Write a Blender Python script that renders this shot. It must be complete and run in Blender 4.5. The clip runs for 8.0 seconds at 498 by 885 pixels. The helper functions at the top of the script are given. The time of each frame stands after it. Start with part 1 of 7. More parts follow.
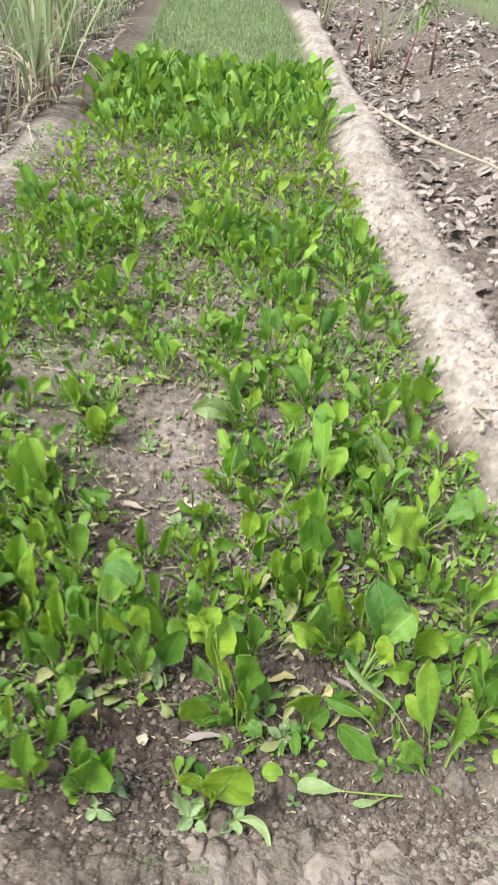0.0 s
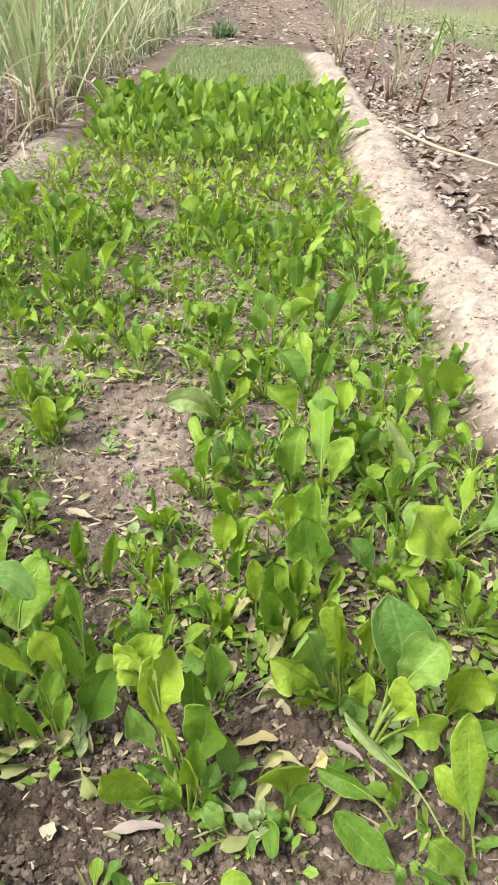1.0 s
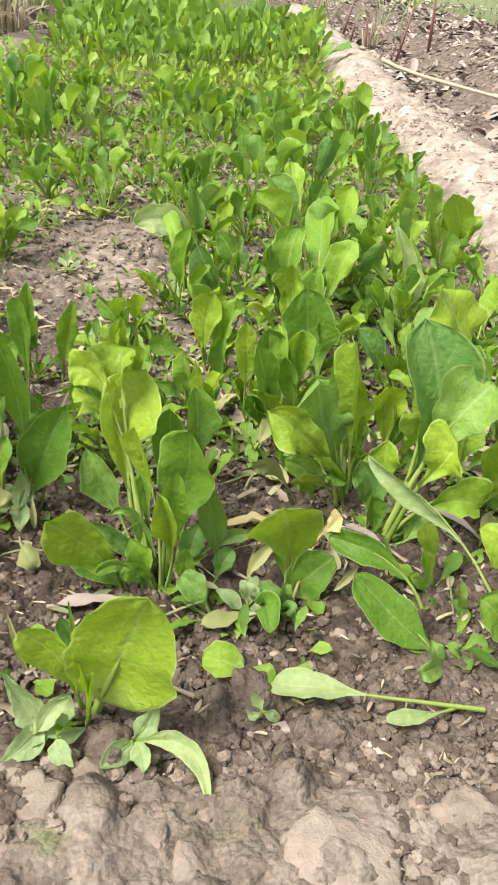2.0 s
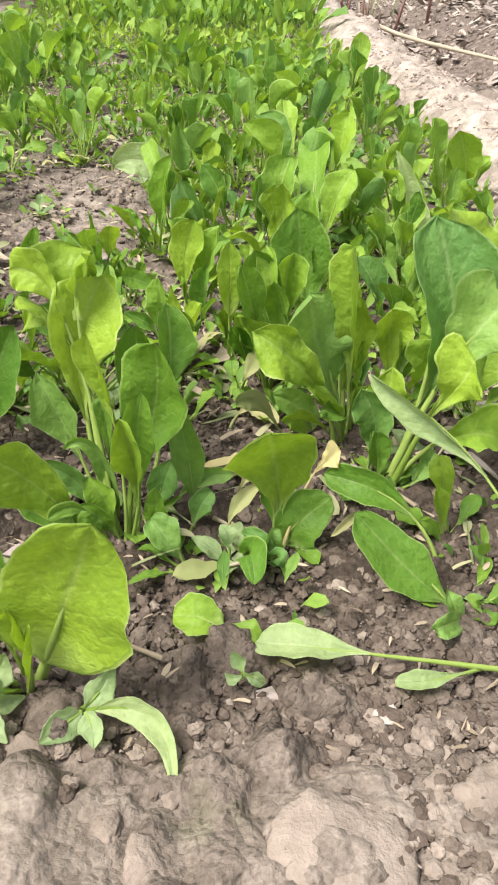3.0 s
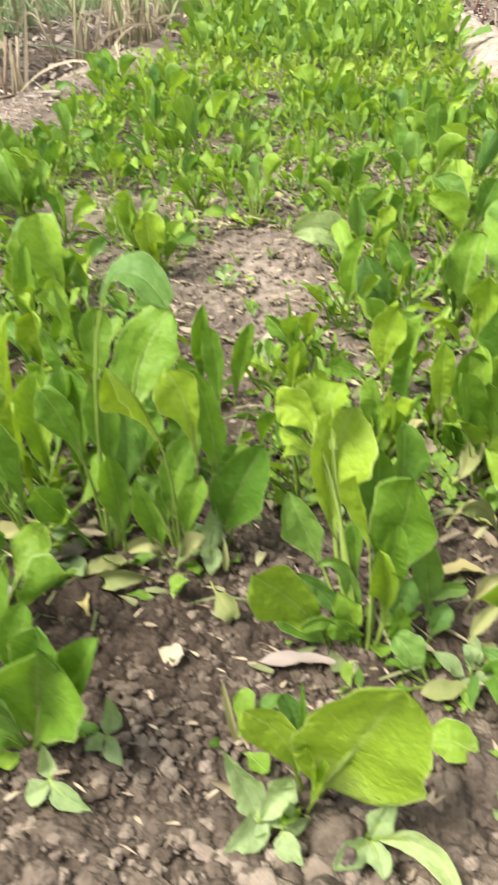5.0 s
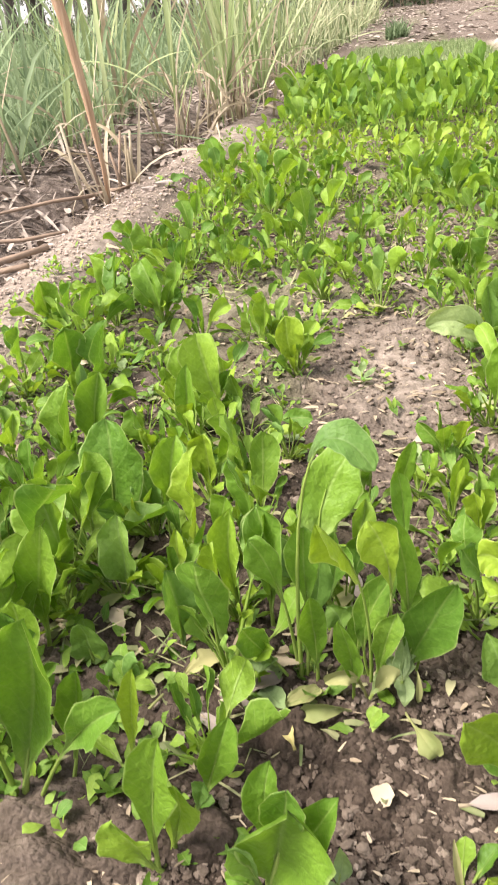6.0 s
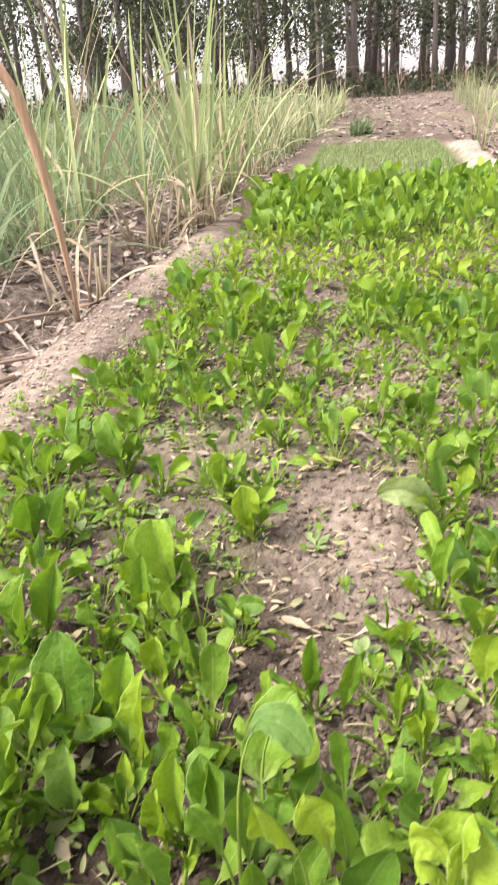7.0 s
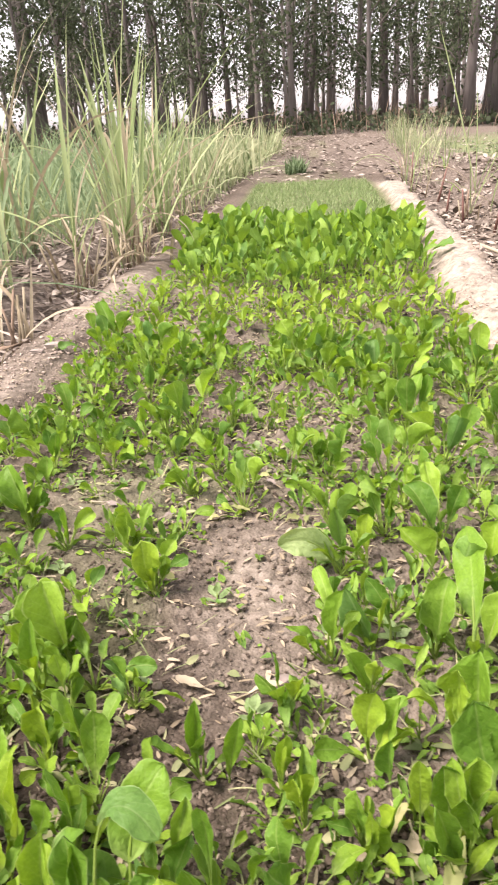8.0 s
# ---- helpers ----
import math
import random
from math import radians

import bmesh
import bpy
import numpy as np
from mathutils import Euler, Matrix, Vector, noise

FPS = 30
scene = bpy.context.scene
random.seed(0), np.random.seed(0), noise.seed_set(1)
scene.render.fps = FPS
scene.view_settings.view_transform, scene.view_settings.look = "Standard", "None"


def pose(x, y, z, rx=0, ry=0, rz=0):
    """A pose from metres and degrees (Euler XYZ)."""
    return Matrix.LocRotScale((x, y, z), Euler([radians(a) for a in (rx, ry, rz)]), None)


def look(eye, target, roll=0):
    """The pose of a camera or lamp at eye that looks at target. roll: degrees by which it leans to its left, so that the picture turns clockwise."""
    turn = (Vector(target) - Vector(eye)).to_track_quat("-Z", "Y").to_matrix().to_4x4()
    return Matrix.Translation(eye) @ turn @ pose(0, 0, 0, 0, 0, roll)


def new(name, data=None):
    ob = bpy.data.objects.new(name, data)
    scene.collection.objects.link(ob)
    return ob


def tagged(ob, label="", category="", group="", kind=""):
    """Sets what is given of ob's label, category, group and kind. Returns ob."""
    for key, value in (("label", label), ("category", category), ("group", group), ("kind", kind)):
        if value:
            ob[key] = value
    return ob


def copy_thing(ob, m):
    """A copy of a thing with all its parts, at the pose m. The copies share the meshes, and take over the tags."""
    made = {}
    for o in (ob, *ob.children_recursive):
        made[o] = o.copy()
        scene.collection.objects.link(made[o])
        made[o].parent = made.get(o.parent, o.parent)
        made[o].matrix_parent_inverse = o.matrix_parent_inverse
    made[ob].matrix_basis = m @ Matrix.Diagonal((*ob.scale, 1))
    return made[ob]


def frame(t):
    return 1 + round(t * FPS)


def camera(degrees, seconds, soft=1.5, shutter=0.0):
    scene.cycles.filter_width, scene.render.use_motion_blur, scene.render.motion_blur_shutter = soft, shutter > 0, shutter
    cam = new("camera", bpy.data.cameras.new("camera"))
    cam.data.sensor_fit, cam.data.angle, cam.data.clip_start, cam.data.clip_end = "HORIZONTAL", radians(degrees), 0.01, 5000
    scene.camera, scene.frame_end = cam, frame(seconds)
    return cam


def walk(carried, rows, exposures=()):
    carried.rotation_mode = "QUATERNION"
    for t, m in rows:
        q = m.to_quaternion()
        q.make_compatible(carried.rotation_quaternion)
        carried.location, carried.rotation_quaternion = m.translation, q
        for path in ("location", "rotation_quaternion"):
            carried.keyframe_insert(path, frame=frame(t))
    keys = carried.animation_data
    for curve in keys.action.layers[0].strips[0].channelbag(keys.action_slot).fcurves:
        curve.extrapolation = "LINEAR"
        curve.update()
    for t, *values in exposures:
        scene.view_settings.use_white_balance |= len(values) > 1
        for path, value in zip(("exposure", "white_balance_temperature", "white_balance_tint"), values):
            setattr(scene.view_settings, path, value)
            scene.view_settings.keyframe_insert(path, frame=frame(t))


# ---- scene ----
cam = camera(37.9, 8.0, soft=1.9, shutter=0.3)
PATH = [
    (0, (-0.078, 0.333, 0.894), (0.012, 1.911, -0.332), 2.6),
    (0.5, (0.002, 0.453, 0.639), (0.027, 2.08, -0.524), 0.1),
    (1, (0.002, 0.495, 0.65), (0.018, 2.165, -0.449), 0.5),
    (1.5, (-0.037, 0.461, 0.507), (0.022, 2.135, -0.586), 2.8),
    (2, (-0.025, 0.497, 0.377), (0.118, 2.15, -0.74), 5.2),
    (2.2, (-0.026, 0.503, 0.36), (0.136, 2.16, -0.747), 5.7),
    (3.3, (-0.001, 0.548, 0.281), (0.118, 2.175, -0.875), 3.7),
    (3.5, (-0.007, 0.55, 0.275), (0.09, 2.171, -0.893), 3.3),
    (4, (-0.044, 0.548, 0.296), (0.007, 2.163, -0.883), 3.3),
    (4.5, (-0.073, 0.545, 0.319), (-0.077, 2.166, -0.852), 3.1),
    (5, (-0.091, 0.552, 0.372), (-0.255, 2.191, -0.762), -0.5),
    (5.2, (-0.113, 0.548, 0.408), (-0.372, 2.192, -0.7), -2.7),
    (6.3, (-0.165, 0.564, 0.483), (-0.572, 2.248, -0.515), -6.4),
    (6.5, (-0.162, 0.585, 0.519), (-0.557, 2.287, -0.453), -6.2),
    (7, (-0.138, 0.607, 0.592), (-0.465, 2.372, -0.291), -4.7),
    (7.5, (-0.112, 0.618, 0.64), (-0.365, 2.426, -0.176), -4.0),
    (8, (-0.07, 0.623, 0.622), (-0.251, 2.438, -0.197), -3.5),
]
walk(cam, [(t, look(eye, target, roll)) for t, eye, target, roll in PATH], [(0.0, 1.28, 5900, 13), (0.6, 1.43, 6550, 16), (2.2, 1.43, 6550, 15), (3.5, 1.45, 6300, 17), (4.5, 1.51, 6600, 12), (5.0, 1.61, 6700, 13), (5.2, 1.73, 6700, 15), (6.3, 1.71, 6700, 22), (8.0, 1.63, 6750, 24)])

import functools

# ---------------------------------------------------------------- world and light
SUN_EL, SUN_AZ = 58.0, 250.0
world = bpy.data.worlds.new("overcast_sky")
scene.world = world
world.use_nodes = True
wn, wl = world.node_tree.nodes, world.node_tree.links
wn.clear()
w_out = wn.new("ShaderNodeOutputWorld")
w_bg = wn.new("ShaderNodeBackground")
w_hsv = wn.new("ShaderNodeHueSaturation")
w_sky = wn.new("ShaderNodeTexSky")
w_sky.sky_type = "NISHITA"
w_sky.sun_disc = False
w_sky.sun_elevation = radians(SUN_EL)
w_sky.sun_rotation = radians(SUN_AZ)
w_sky.dust_density = 1.2
w_sky.air_density = 1.0
w_hsv.inputs["Saturation"].default_value = 0.22
w_bg.inputs["Strength"].default_value = 0.118
wl.new(w_sky.outputs[0], w_hsv.inputs["Color"])
wl.new(w_hsv.outputs[0], w_bg.inputs["Color"])
wl.new(w_bg.outputs[0], w_out.inputs["Surface"])

sun = new("sun", bpy.data.lights.new("sun", "SUN"))
sun.data.energy = 3.1
sun.data.angle = radians(28)
sun.data.color = (1.0, 0.95, 0.87)
a_, e_ = radians(SUN_AZ), radians(SUN_EL)
sun.matrix_world = look((0, 0, 0), (-math.sin(a_) * math.cos(e_), -math.cos(a_) * math.cos(e_), -math.sin(e_)))


# ---------------------------------------------------------------- materials
def base_mat(name, rough=0.8, spec=0.3):
    m = bpy.data.materials.new(name)
    m.use_nodes = True
    n, l = m.node_tree.nodes, m.node_tree.links
    p = n["Principled BSDF"]
    p.inputs["Roughness"].default_value = rough
    p.inputs["Specular IOR Level"].default_value = spec
    return m, n, l, p


def ramp(n, l, src, stops):
    r = n.new("ShaderNodeValToRGB")
    e = r.color_ramp.elements
    while len(e) < len(stops):
        e.new(0.5)
    for el, (pos, col) in zip(e, stops):
        el.position = pos
        el.color = (*col, 1)
    l.new(src, r.inputs[0])
    return r.outputs[0]


def noise_tex(n, l, scale, detail=4.0, vec=None, rough=0.55):
    t = n.new("ShaderNodeTexNoise")
    t.inputs["Scale"].default_value = scale
    t.inputs["Detail"].default_value = detail
    t.inputs["Roughness"].default_value = rough
    if vec is not None:
        l.new(vec, t.inputs["Vector"])
    return t.outputs["Fac"]


def math_node(n, l, op, a, b):
    t = n.new("ShaderNodeMath")
    t.operation = op
    for i, v in enumerate((a, b)):
        if isinstance(v, (int, float)):
            t.inputs[i].default_value = v
        else:
            l.new(v, t.inputs[i])
    return t.outputs[0]


def mix_col(n, l, fac, a, b, blend="MIX"):
    t = n.new("ShaderNodeMix")
    t.data_type = "RGBA"
    t.blend_type = blend
    for sock, v in ((t.inputs[0], fac), (t.inputs[6], a), (t.inputs[7], b)):
        if isinstance(v, (int, float)):
            sock.default_value = v
        elif isinstance(v, tuple):
            sock.default_value = (*v, 1)
        else:
            l.new(v, sock)
    return t.outputs[2]


def bump_node(n, l, height, strength, dist, p, prev=None):
    b = n.new("ShaderNodeBump")
    b.inputs["Strength"].default_value = strength
    b.inputs["Distance"].default_value = dist
    l.new(height, b.inputs["Height"])
    if prev is not None:
        l.new(prev, b.inputs["Normal"])
    if p is not None:
        l.new(b.outputs[0], p.inputs["Normal"])
    return b.outputs[0]


def leaf_mat(name, young, old, vein, rough=0.5, glow=0.36, island=False):
    """Living leaf: two greens by piece, pale midrib and side veins, light passing through."""
    m, n, l, p = base_mat(name, rough, 0.22)
    rnd = n.new("ShaderNodeNewGeometry").outputs["Random Per Island"] if island else n.new("ShaderNodeObjectInfo").outputs["Random"]
    pos = n.new("ShaderNodeNewGeometry").outputs["Position"]
    blot = noise_tex(n, l, 38.0, 3.0, pos)
    f = math_node(n, l, "ADD", math_node(n, l, "MULTIPLY", rnd, 0.75), math_node(n, l, "MULTIPLY", blot, 0.45))
    col = ramp(n, l, f, [(0.12, old), (0.95, young)])
    uv = n.new("ShaderNodeSeparateXYZ")
    l.new(n.new("ShaderNodeUVMap").outputs[0], uv.inputs[0])
    au = math_node(n, l, "ABSOLUTE", math_node(n, l, "SUBTRACT", uv.outputs[0], 0.5), 0)
    rib = math_node(n, l, "SUBTRACT", 1.0, math_node(n, l, "MULTIPLY", au, 22.0))
    rib = math_node(n, l, "MAXIMUM", rib, 0.0)
    ph = math_node(n, l, "ADD", math_node(n, l, "MULTIPLY", math_node(n, l, "SUBTRACT", uv.outputs[1], math_node(n, l, "MULTIPLY", au, 0.55)), 44.0), math_node(n, l, "MULTIPLY", blot, 5.0))
    side = math_node(n, l, "POWER", math_node(n, l, "MAXIMUM", math_node(n, l, "SINE", ph, 0), 0.0), 14.0)
    veins = math_node(n, l, "MAXIMUM", math_node(n, l, "MULTIPLY", rib, 0.32), math_node(n, l, "MULTIPLY", side, 0.09))
    edge = math_node(n, l, "MAXIMUM", math_node(n, l, "MULTIPLY", math_node(n, l, "SUBTRACT", au, 0.468), 22.0), 0.0)
    veins = math_node(n, l, "MAXIMUM", veins, math_node(n, l, "MINIMUM", edge, 0.6))
    foot = math_node(n, l, "MAXIMUM", math_node(n, l, "SUBTRACT", 0.55, math_node(n, l, "MULTIPLY", uv.outputs[1], 1.9)), 0.0)
    col = mix_col(n, l, math_node(n, l, "MAXIMUM", veins, foot), col, vein)
    tone = noise_tex(n, l, 9.0, 2.0, pos)
    col = mix_col(n, l, 1.0, col, ramp(n, l, tone, [(0.3, (0.78, 0.82, 0.8)), (0.7, (1.15, 1.1, 1.1))]), "MULTIPLY")
    fine = noise_tex(n, l, 260.0, 3.0, pos)
    col = mix_col(n, l, 1.0, col, ramp(n, l, fine, [(0.3, (0.86, 0.88, 0.86)), (0.7, (1.10, 1.08, 1.12))]), "MULTIPLY")
    l.new(col, p.inputs["Base Color"])
    h = math_node(n, l, "SUBTRACT", noise_tex(n, l, 75.0, 3.0, pos), math_node(n, l, "MULTIPLY", veins, 0.4))
    b1 = bump_node(n, l, fine, 0.5, 0.0016, None)
    bump_node(n, l, h, 0.6, 0.005, p, b1)
    tr = n.new("ShaderNodeBsdfTranslucent")
    l.new(mix_col(n, l, 1.0, col, (1.2, 1.2, 0.5), "MULTIPLY"), tr.inputs["Color"])
    mx = n.new("ShaderNodeMixShader")
    mx.inputs[0].default_value = glow
    l.new(p.outputs[0], mx.inputs[1])
    l.new(tr.outputs[0], mx.inputs[2])
    l.new(mx.outputs[0], n["Material Output"].inputs["Surface"])
    return m


def dry_mat(name, c1, c2, scale=30.0, rough=0.85, island=True, glow=0.0, stretch=1.0, bump=0.4, mix=(0.6, 0.5)):
    """Dead plant matter, bark, straw: two tones by piece and by grain."""
    m, n, l, p = base_mat(name, rough, 0.15)
    rnd = n.new("ShaderNodeNewGeometry").outputs["Random Per Island"] if island else n.new("ShaderNodeObjectInfo").outputs["Random"]
    mp = n.new("ShaderNodeMapping")
    mp.inputs["Scale"].default_value = (1, 1, stretch)
    l.new(n.new("ShaderNodeNewGeometry").outputs["Position"], mp.inputs["Vector"])
    g = noise_tex(n, l, scale, 5.0, mp.outputs[0])
    f = math_node(n, l, "ADD", math_node(n, l, "MULTIPLY", rnd, mix[0]), math_node(n, l, "MULTIPLY", g, mix[1]))
    col = ramp(n, l, f, [(0.2, c1), (0.9, c2)])
    l.new(col, p.inputs["Base Color"])
    bump_node(n, l, g, bump, 0.004, p)
    if glow > 0:
        tr = n.new("ShaderNodeBsdfTranslucent")
        l.new(col, tr.inputs["Color"])
        mx = n.new("ShaderNodeMixShader")
        mx.inputs[0].default_value = glow
        l.new(p.outputs[0], mx.inputs[1])
        l.new(tr.outputs[0], mx.inputs[2])
        l.new(mx.outputs[0], n["Material Output"].inputs["Surface"])
    return m


def soil_mat():
    """Cracked loam in the bed, pale trodden sand on the banks, litter-dark furrows, thin green film of moss and sprouts."""
    m, n, l, p = base_mat("loam", 0.92, 0.12)
    pos = n.new("ShaderNodeNewGeometry").outputs["Position"]

    def att(nm):
        a = n.new("ShaderNodeAttribute")
        a.attribute_name = nm
        return a.outputs["Fac"]
    big = noise_tex(n, l, 5.0, 4.0, pos)
    mid = noise_tex(n, l, 40.0, 5.0, pos, 0.6)
    fine = noise_tex(n, l, 420.0, 4.0, pos, 0.65)
    loam = ramp(n, l, math_node(n, l, "ADD", math_node(n, l, "MULTIPLY", mid, 0.65), math_node(n, l, "MULTIPLY", fine, 0.35)),
                [(0.30, (0.028, 0.022, 0.016)), (0.5, (0.088, 0.069, 0.052)), (0.70, (0.24, 0.198, 0.155))])
    loam = mix_col(n, l, math_node(n, l, "MULTIPLY", big, 0.4), loam, (0.115, 0.09, 0.068))
    sand = ramp(n, l, math_node(n, l, "ADD", math_node(n, l, "MULTIPLY", mid, 0.6), math_node(n, l, "MULTIPLY", fine, 0.4)),
                [(0.34, (0.135, 0.114, 0.088)), (0.52, (0.325, 0.282, 0.226)), (0.72, (0.48, 0.427, 0.352))])
    col = mix_col(n, l, att("sand"), loam, sand)
    lit = ramp(n, l, mid, [(0.33, (0.075, 0.059, 0.046)), (0.6, (0.19, 0.157, 0.127)), (0.8, (0.33, 0.28, 0.232))])
    col = mix_col(n, l, att("litter"), col, lit)
    mossf = math_node(n, l, "MULTIPLY", att("green"), math_node(n, l, "MINIMUM", math_node(n, l, "MULTIPLY", mid, 1.6), 1.0))
    col = mix_col(n, l, mossf, col, ramp(n, l, fine, [(0.3, (0.11, 0.15, 0.05)), (0.7, (0.21, 0.26, 0.11))]))
    # darkened where wet, and where shade under the plants is put into the colour
    col = mix_col(n, l, att("damp_shade"), col, mix_col(n, l, 1.0, col, (0.40, 0.375, 0.36), "MULTIPLY"))
    l.new(col, p.inputs["Base Color"])
    vor = n.new("ShaderNodeTexVoronoi")
    vor.inputs["Scale"].default_value = 190.0
    l.new(pos, vor.inputs["Vector"])
    calm = math_node(n, l, "SUBTRACT", 1.0, math_node(n, l, "MINIMUM", math_node(n, l, "MULTIPLY", att("sand"), 1.3), 0.75))
    b1 = bump_node(n, l, math_node(n, l, "MULTIPLY", vor.outputs["Distance"], calm), 0.75, -0.005, None)
    b2 = bump_node(n, l, mid, 0.35, 0.008, None, b1)
    bump_node(n, l, math_node(n, l, "MULTIPLY", fine, calm), 0.8, 0.003, p, b2)
    return m


def clod_mat(name, dark, mean, pale):
    m, n, l, p = base_mat(name, 0.95, 0.1)
    pos = n.new("ShaderNodeNewGeometry").outputs["Position"]
    rnd = n.new("ShaderNodeObjectInfo").outputs["Random"]
    isl = n.new("ShaderNodeNewGeometry").outputs["Random Per Island"]
    mid = noise_tex(n, l, 110.0, 5.0, pos, 0.6)
    fine = noise_tex(n, l, 600.0, 3.0, pos, 0.6)
    f = math_node(n, l, "ADD", math_node(n, l, "MULTIPLY", mid, 0.55), math_node(n, l, "MULTIPLY", math_node(n, l, "ADD", rnd, isl), 0.24))
    col = ramp(n, l, f, [(0.22, dark), (0.60, mean), (0.98, pale)])
    l.new(col, p.inputs["Base Color"])
    b1 = bump_node(n, l, mid, 0.6, 0.004, None)
    bump_node(n, l, fine, 0.5, 0.0015, p, b1)
    return m


M_SOIL = soil_mat()
M_CLOD = clod_mat("clod_earth", (0.032, 0.025, 0.018), (0.095, 0.075, 0.057), (0.22, 0.183, 0.143))
M_SANDY = clod_mat("sandy_clod", (0.22, 0.178, 0.142), (0.35, 0.288, 0.235), (0.49, 0.415, 0.35))
M_CRUST = clod_mat("crust_earth", (0.09, 0.072, 0.054), (0.19, 0.157, 0.122), (0.34, 0.288, 0.232))
M_LEAF = leaf_mat("spinach_leaf", (0.235, 0.385, 0.04), (0.07, 0.18, 0.025), (0.42, 0.52, 0.20))
M_LEAF_YOUNG = leaf_mat("spinach_leaf_young", (0.25, 0.38, 0.034), (0.18, 0.30, 0.026), (0.38, 0.48, 0.16))
M_LEAF_DEEP = leaf_mat("spinach_leaf_deep", (0.15, 0.285, 0.028), (0.08, 0.19, 0.024), (0.32, 0.42, 0.15))
M_LEAF_BLUE = leaf_mat("spinach_leaf_bluish", (0.19, 0.33, 0.065), (0.085, 0.20, 0.045), (0.32, 0.43, 0.19))
M_LEAF_FAR = leaf_mat("spinach_foliage_leaf", (0.29, 0.42, 0.055), (0.12, 0.25, 0.036), (0.36, 0.49, 0.13), island=True)
M_LEAF_DARK = leaf_mat("spinach_foliage_deep", (0.27, 0.43, 0.065), (0.08, 0.20, 0.038), (0.36, 0.48, 0.17), island=True)
M_LEAF_PALE = leaf_mat("spinach_leaf_underside", (0.30, 0.40, 0.165), (0.24, 0.34, 0.13), (0.44, 0.54, 0.26), rough=0.5)
M_STALK = dry_mat("leaf_stalk", (0.17, 0.27, 0.04), (0.30, 0.40, 0.10), 60.0, 0.45, island=False, glow=0.25)
M_WEED = leaf_mat("weed_leaf", (0.29, 0.40, 0.18), (0.22, 0.33, 0.13), (0.36, 0.45, 0.25), rough=0.6)
M_YELLOW = dry_mat("yellowed_leaf", (0.36, 0.32, 0.10), (0.52, 0.46, 0.22), 60.0, 0.6, island=False, glow=0.3)
M_STRAW_ONE = dry_mat("dry_blade", (0.29, 0.24, 0.155), (0.52, 0.455, 0.33), 40.0, 0.75, island=False, glow=0.3)
M_WITHER = dry_mat("withered_leaf", (0.17, 0.21, 0.07), (0.40, 0.38, 0.18), 55.0, 0.6, island=False, glow=0.25)
M_GREYLEAF = dry_mat("grey_dead_leaf", (0.17, 0.14, 0.12), (0.33, 0.285, 0.25), 70.0, 0.8, island=False)
M_LIMP = dry_mat("limp_leaf", (0.10, 0.15, 0.05), (0.42, 0.40, 0.23), 60.0, 0.6, glow=0.25)
M_STRAW = dry_mat("straw", (0.19, 0.15, 0.10), (0.46, 0.39, 0.27), 40.0, 0.75, glow=0.15)
M_LITTER = dry_mat("dead_leaf", (0.11, 0.09, 0.072), (0.42, 0.365, 0.30), 25.0, 0.9)
M_CANE = dry_mat("dry_cane", (0.27, 0.15, 0.08), (0.62, 0.45, 0.31), 230.0, 0.8, island=False, stretch=0.03, bump=0.8, mix=(0.0, 1.0))
M_REED = dry_mat("reed_blade", (0.20, 0.28, 0.105), (0.42, 0.48, 0.25), 8.0, 0.5, island=False, glow=0.35, stretch=0.3)
M_REED_FAR = dry_mat("reed_stand", (0.18, 0.25, 0.105), (0.45, 0.46, 0.28), 4.0, 0.55, glow=0.35)
M_GRASS = dry_mat("meadow_grass", (0.12, 0.185, 0.09), (0.27, 0.35, 0.19), 6.0, 0.6, glow=0.35)
M_LAWN = dry_mat("lawn_blade", (0.15, 0.225, 0.085), (0.33, 0.41, 0.19), 6.0, 0.6, glow=0.35)
M_BARK = dry_mat("tree_bark", (0.07, 0.06, 0.054), (0.24, 0.215, 0.195), 9.0, 0.9, island=False, stretch=0.2, bump=0.8, mix=(0.45, 0.65))
M_CROWN = dry_mat("tree_leaf", (0.035, 0.048, 0.026), (0.11, 0.14, 0.075), 5.0, 0.55, glow=0.3)
M_TWIG = dry_mat("twig", (0.13, 0.09, 0.06), (0.33, 0.25, 0.18), 50.0, 0.85)
M_REDSTEM = dry_mat("red_stem", (0.15, 0.075, 0.06), (0.27, 0.16, 0.125), 40.0, 0.7, island=False)
M_STONE = dry_mat("pale_stone", (0.24, 0.20, 0.17), (0.40, 0.35, 0.30), 160.0, 0.95, island=False, bump=0.8)


# ---------------------------------------------------------------- numeric helpers
def rng(seed):
    return np.random.RandomState(seed)


def vnoise(x, y, seed):
    """Smooth value noise on arrays, 0 to 1."""
    xi, yi = np.floor(x).astype(np.int64), np.floor(y).astype(np.int64)
    fx, fy = x - xi, y - yi
    fx, fy = fx * fx * (3 - 2 * fx), fy * fy * (3 - 2 * fy)

    def h(a, b):
        v = np.sin(a * 127.1 + b * 311.7 + seed * 74.7) * 43758.5453
        return v - np.floor(v)
    return (h(xi, yi) * (1 - fx) + h(xi + 1, yi) * fx) * (1 - fy) + (h(xi, yi + 1) * (1 - fx) + h(xi + 1, yi + 1) * fx) * fy


def fbm(x, y, scale, octaves, seed):
    v, a, s = 0.0, 0.5, scale
    for o in range(octaves):
        v = v + a * (vnoise(x * s, y * s, seed + o) - 0.5)
        a, s = a * 0.5, s * 2.03
    return v


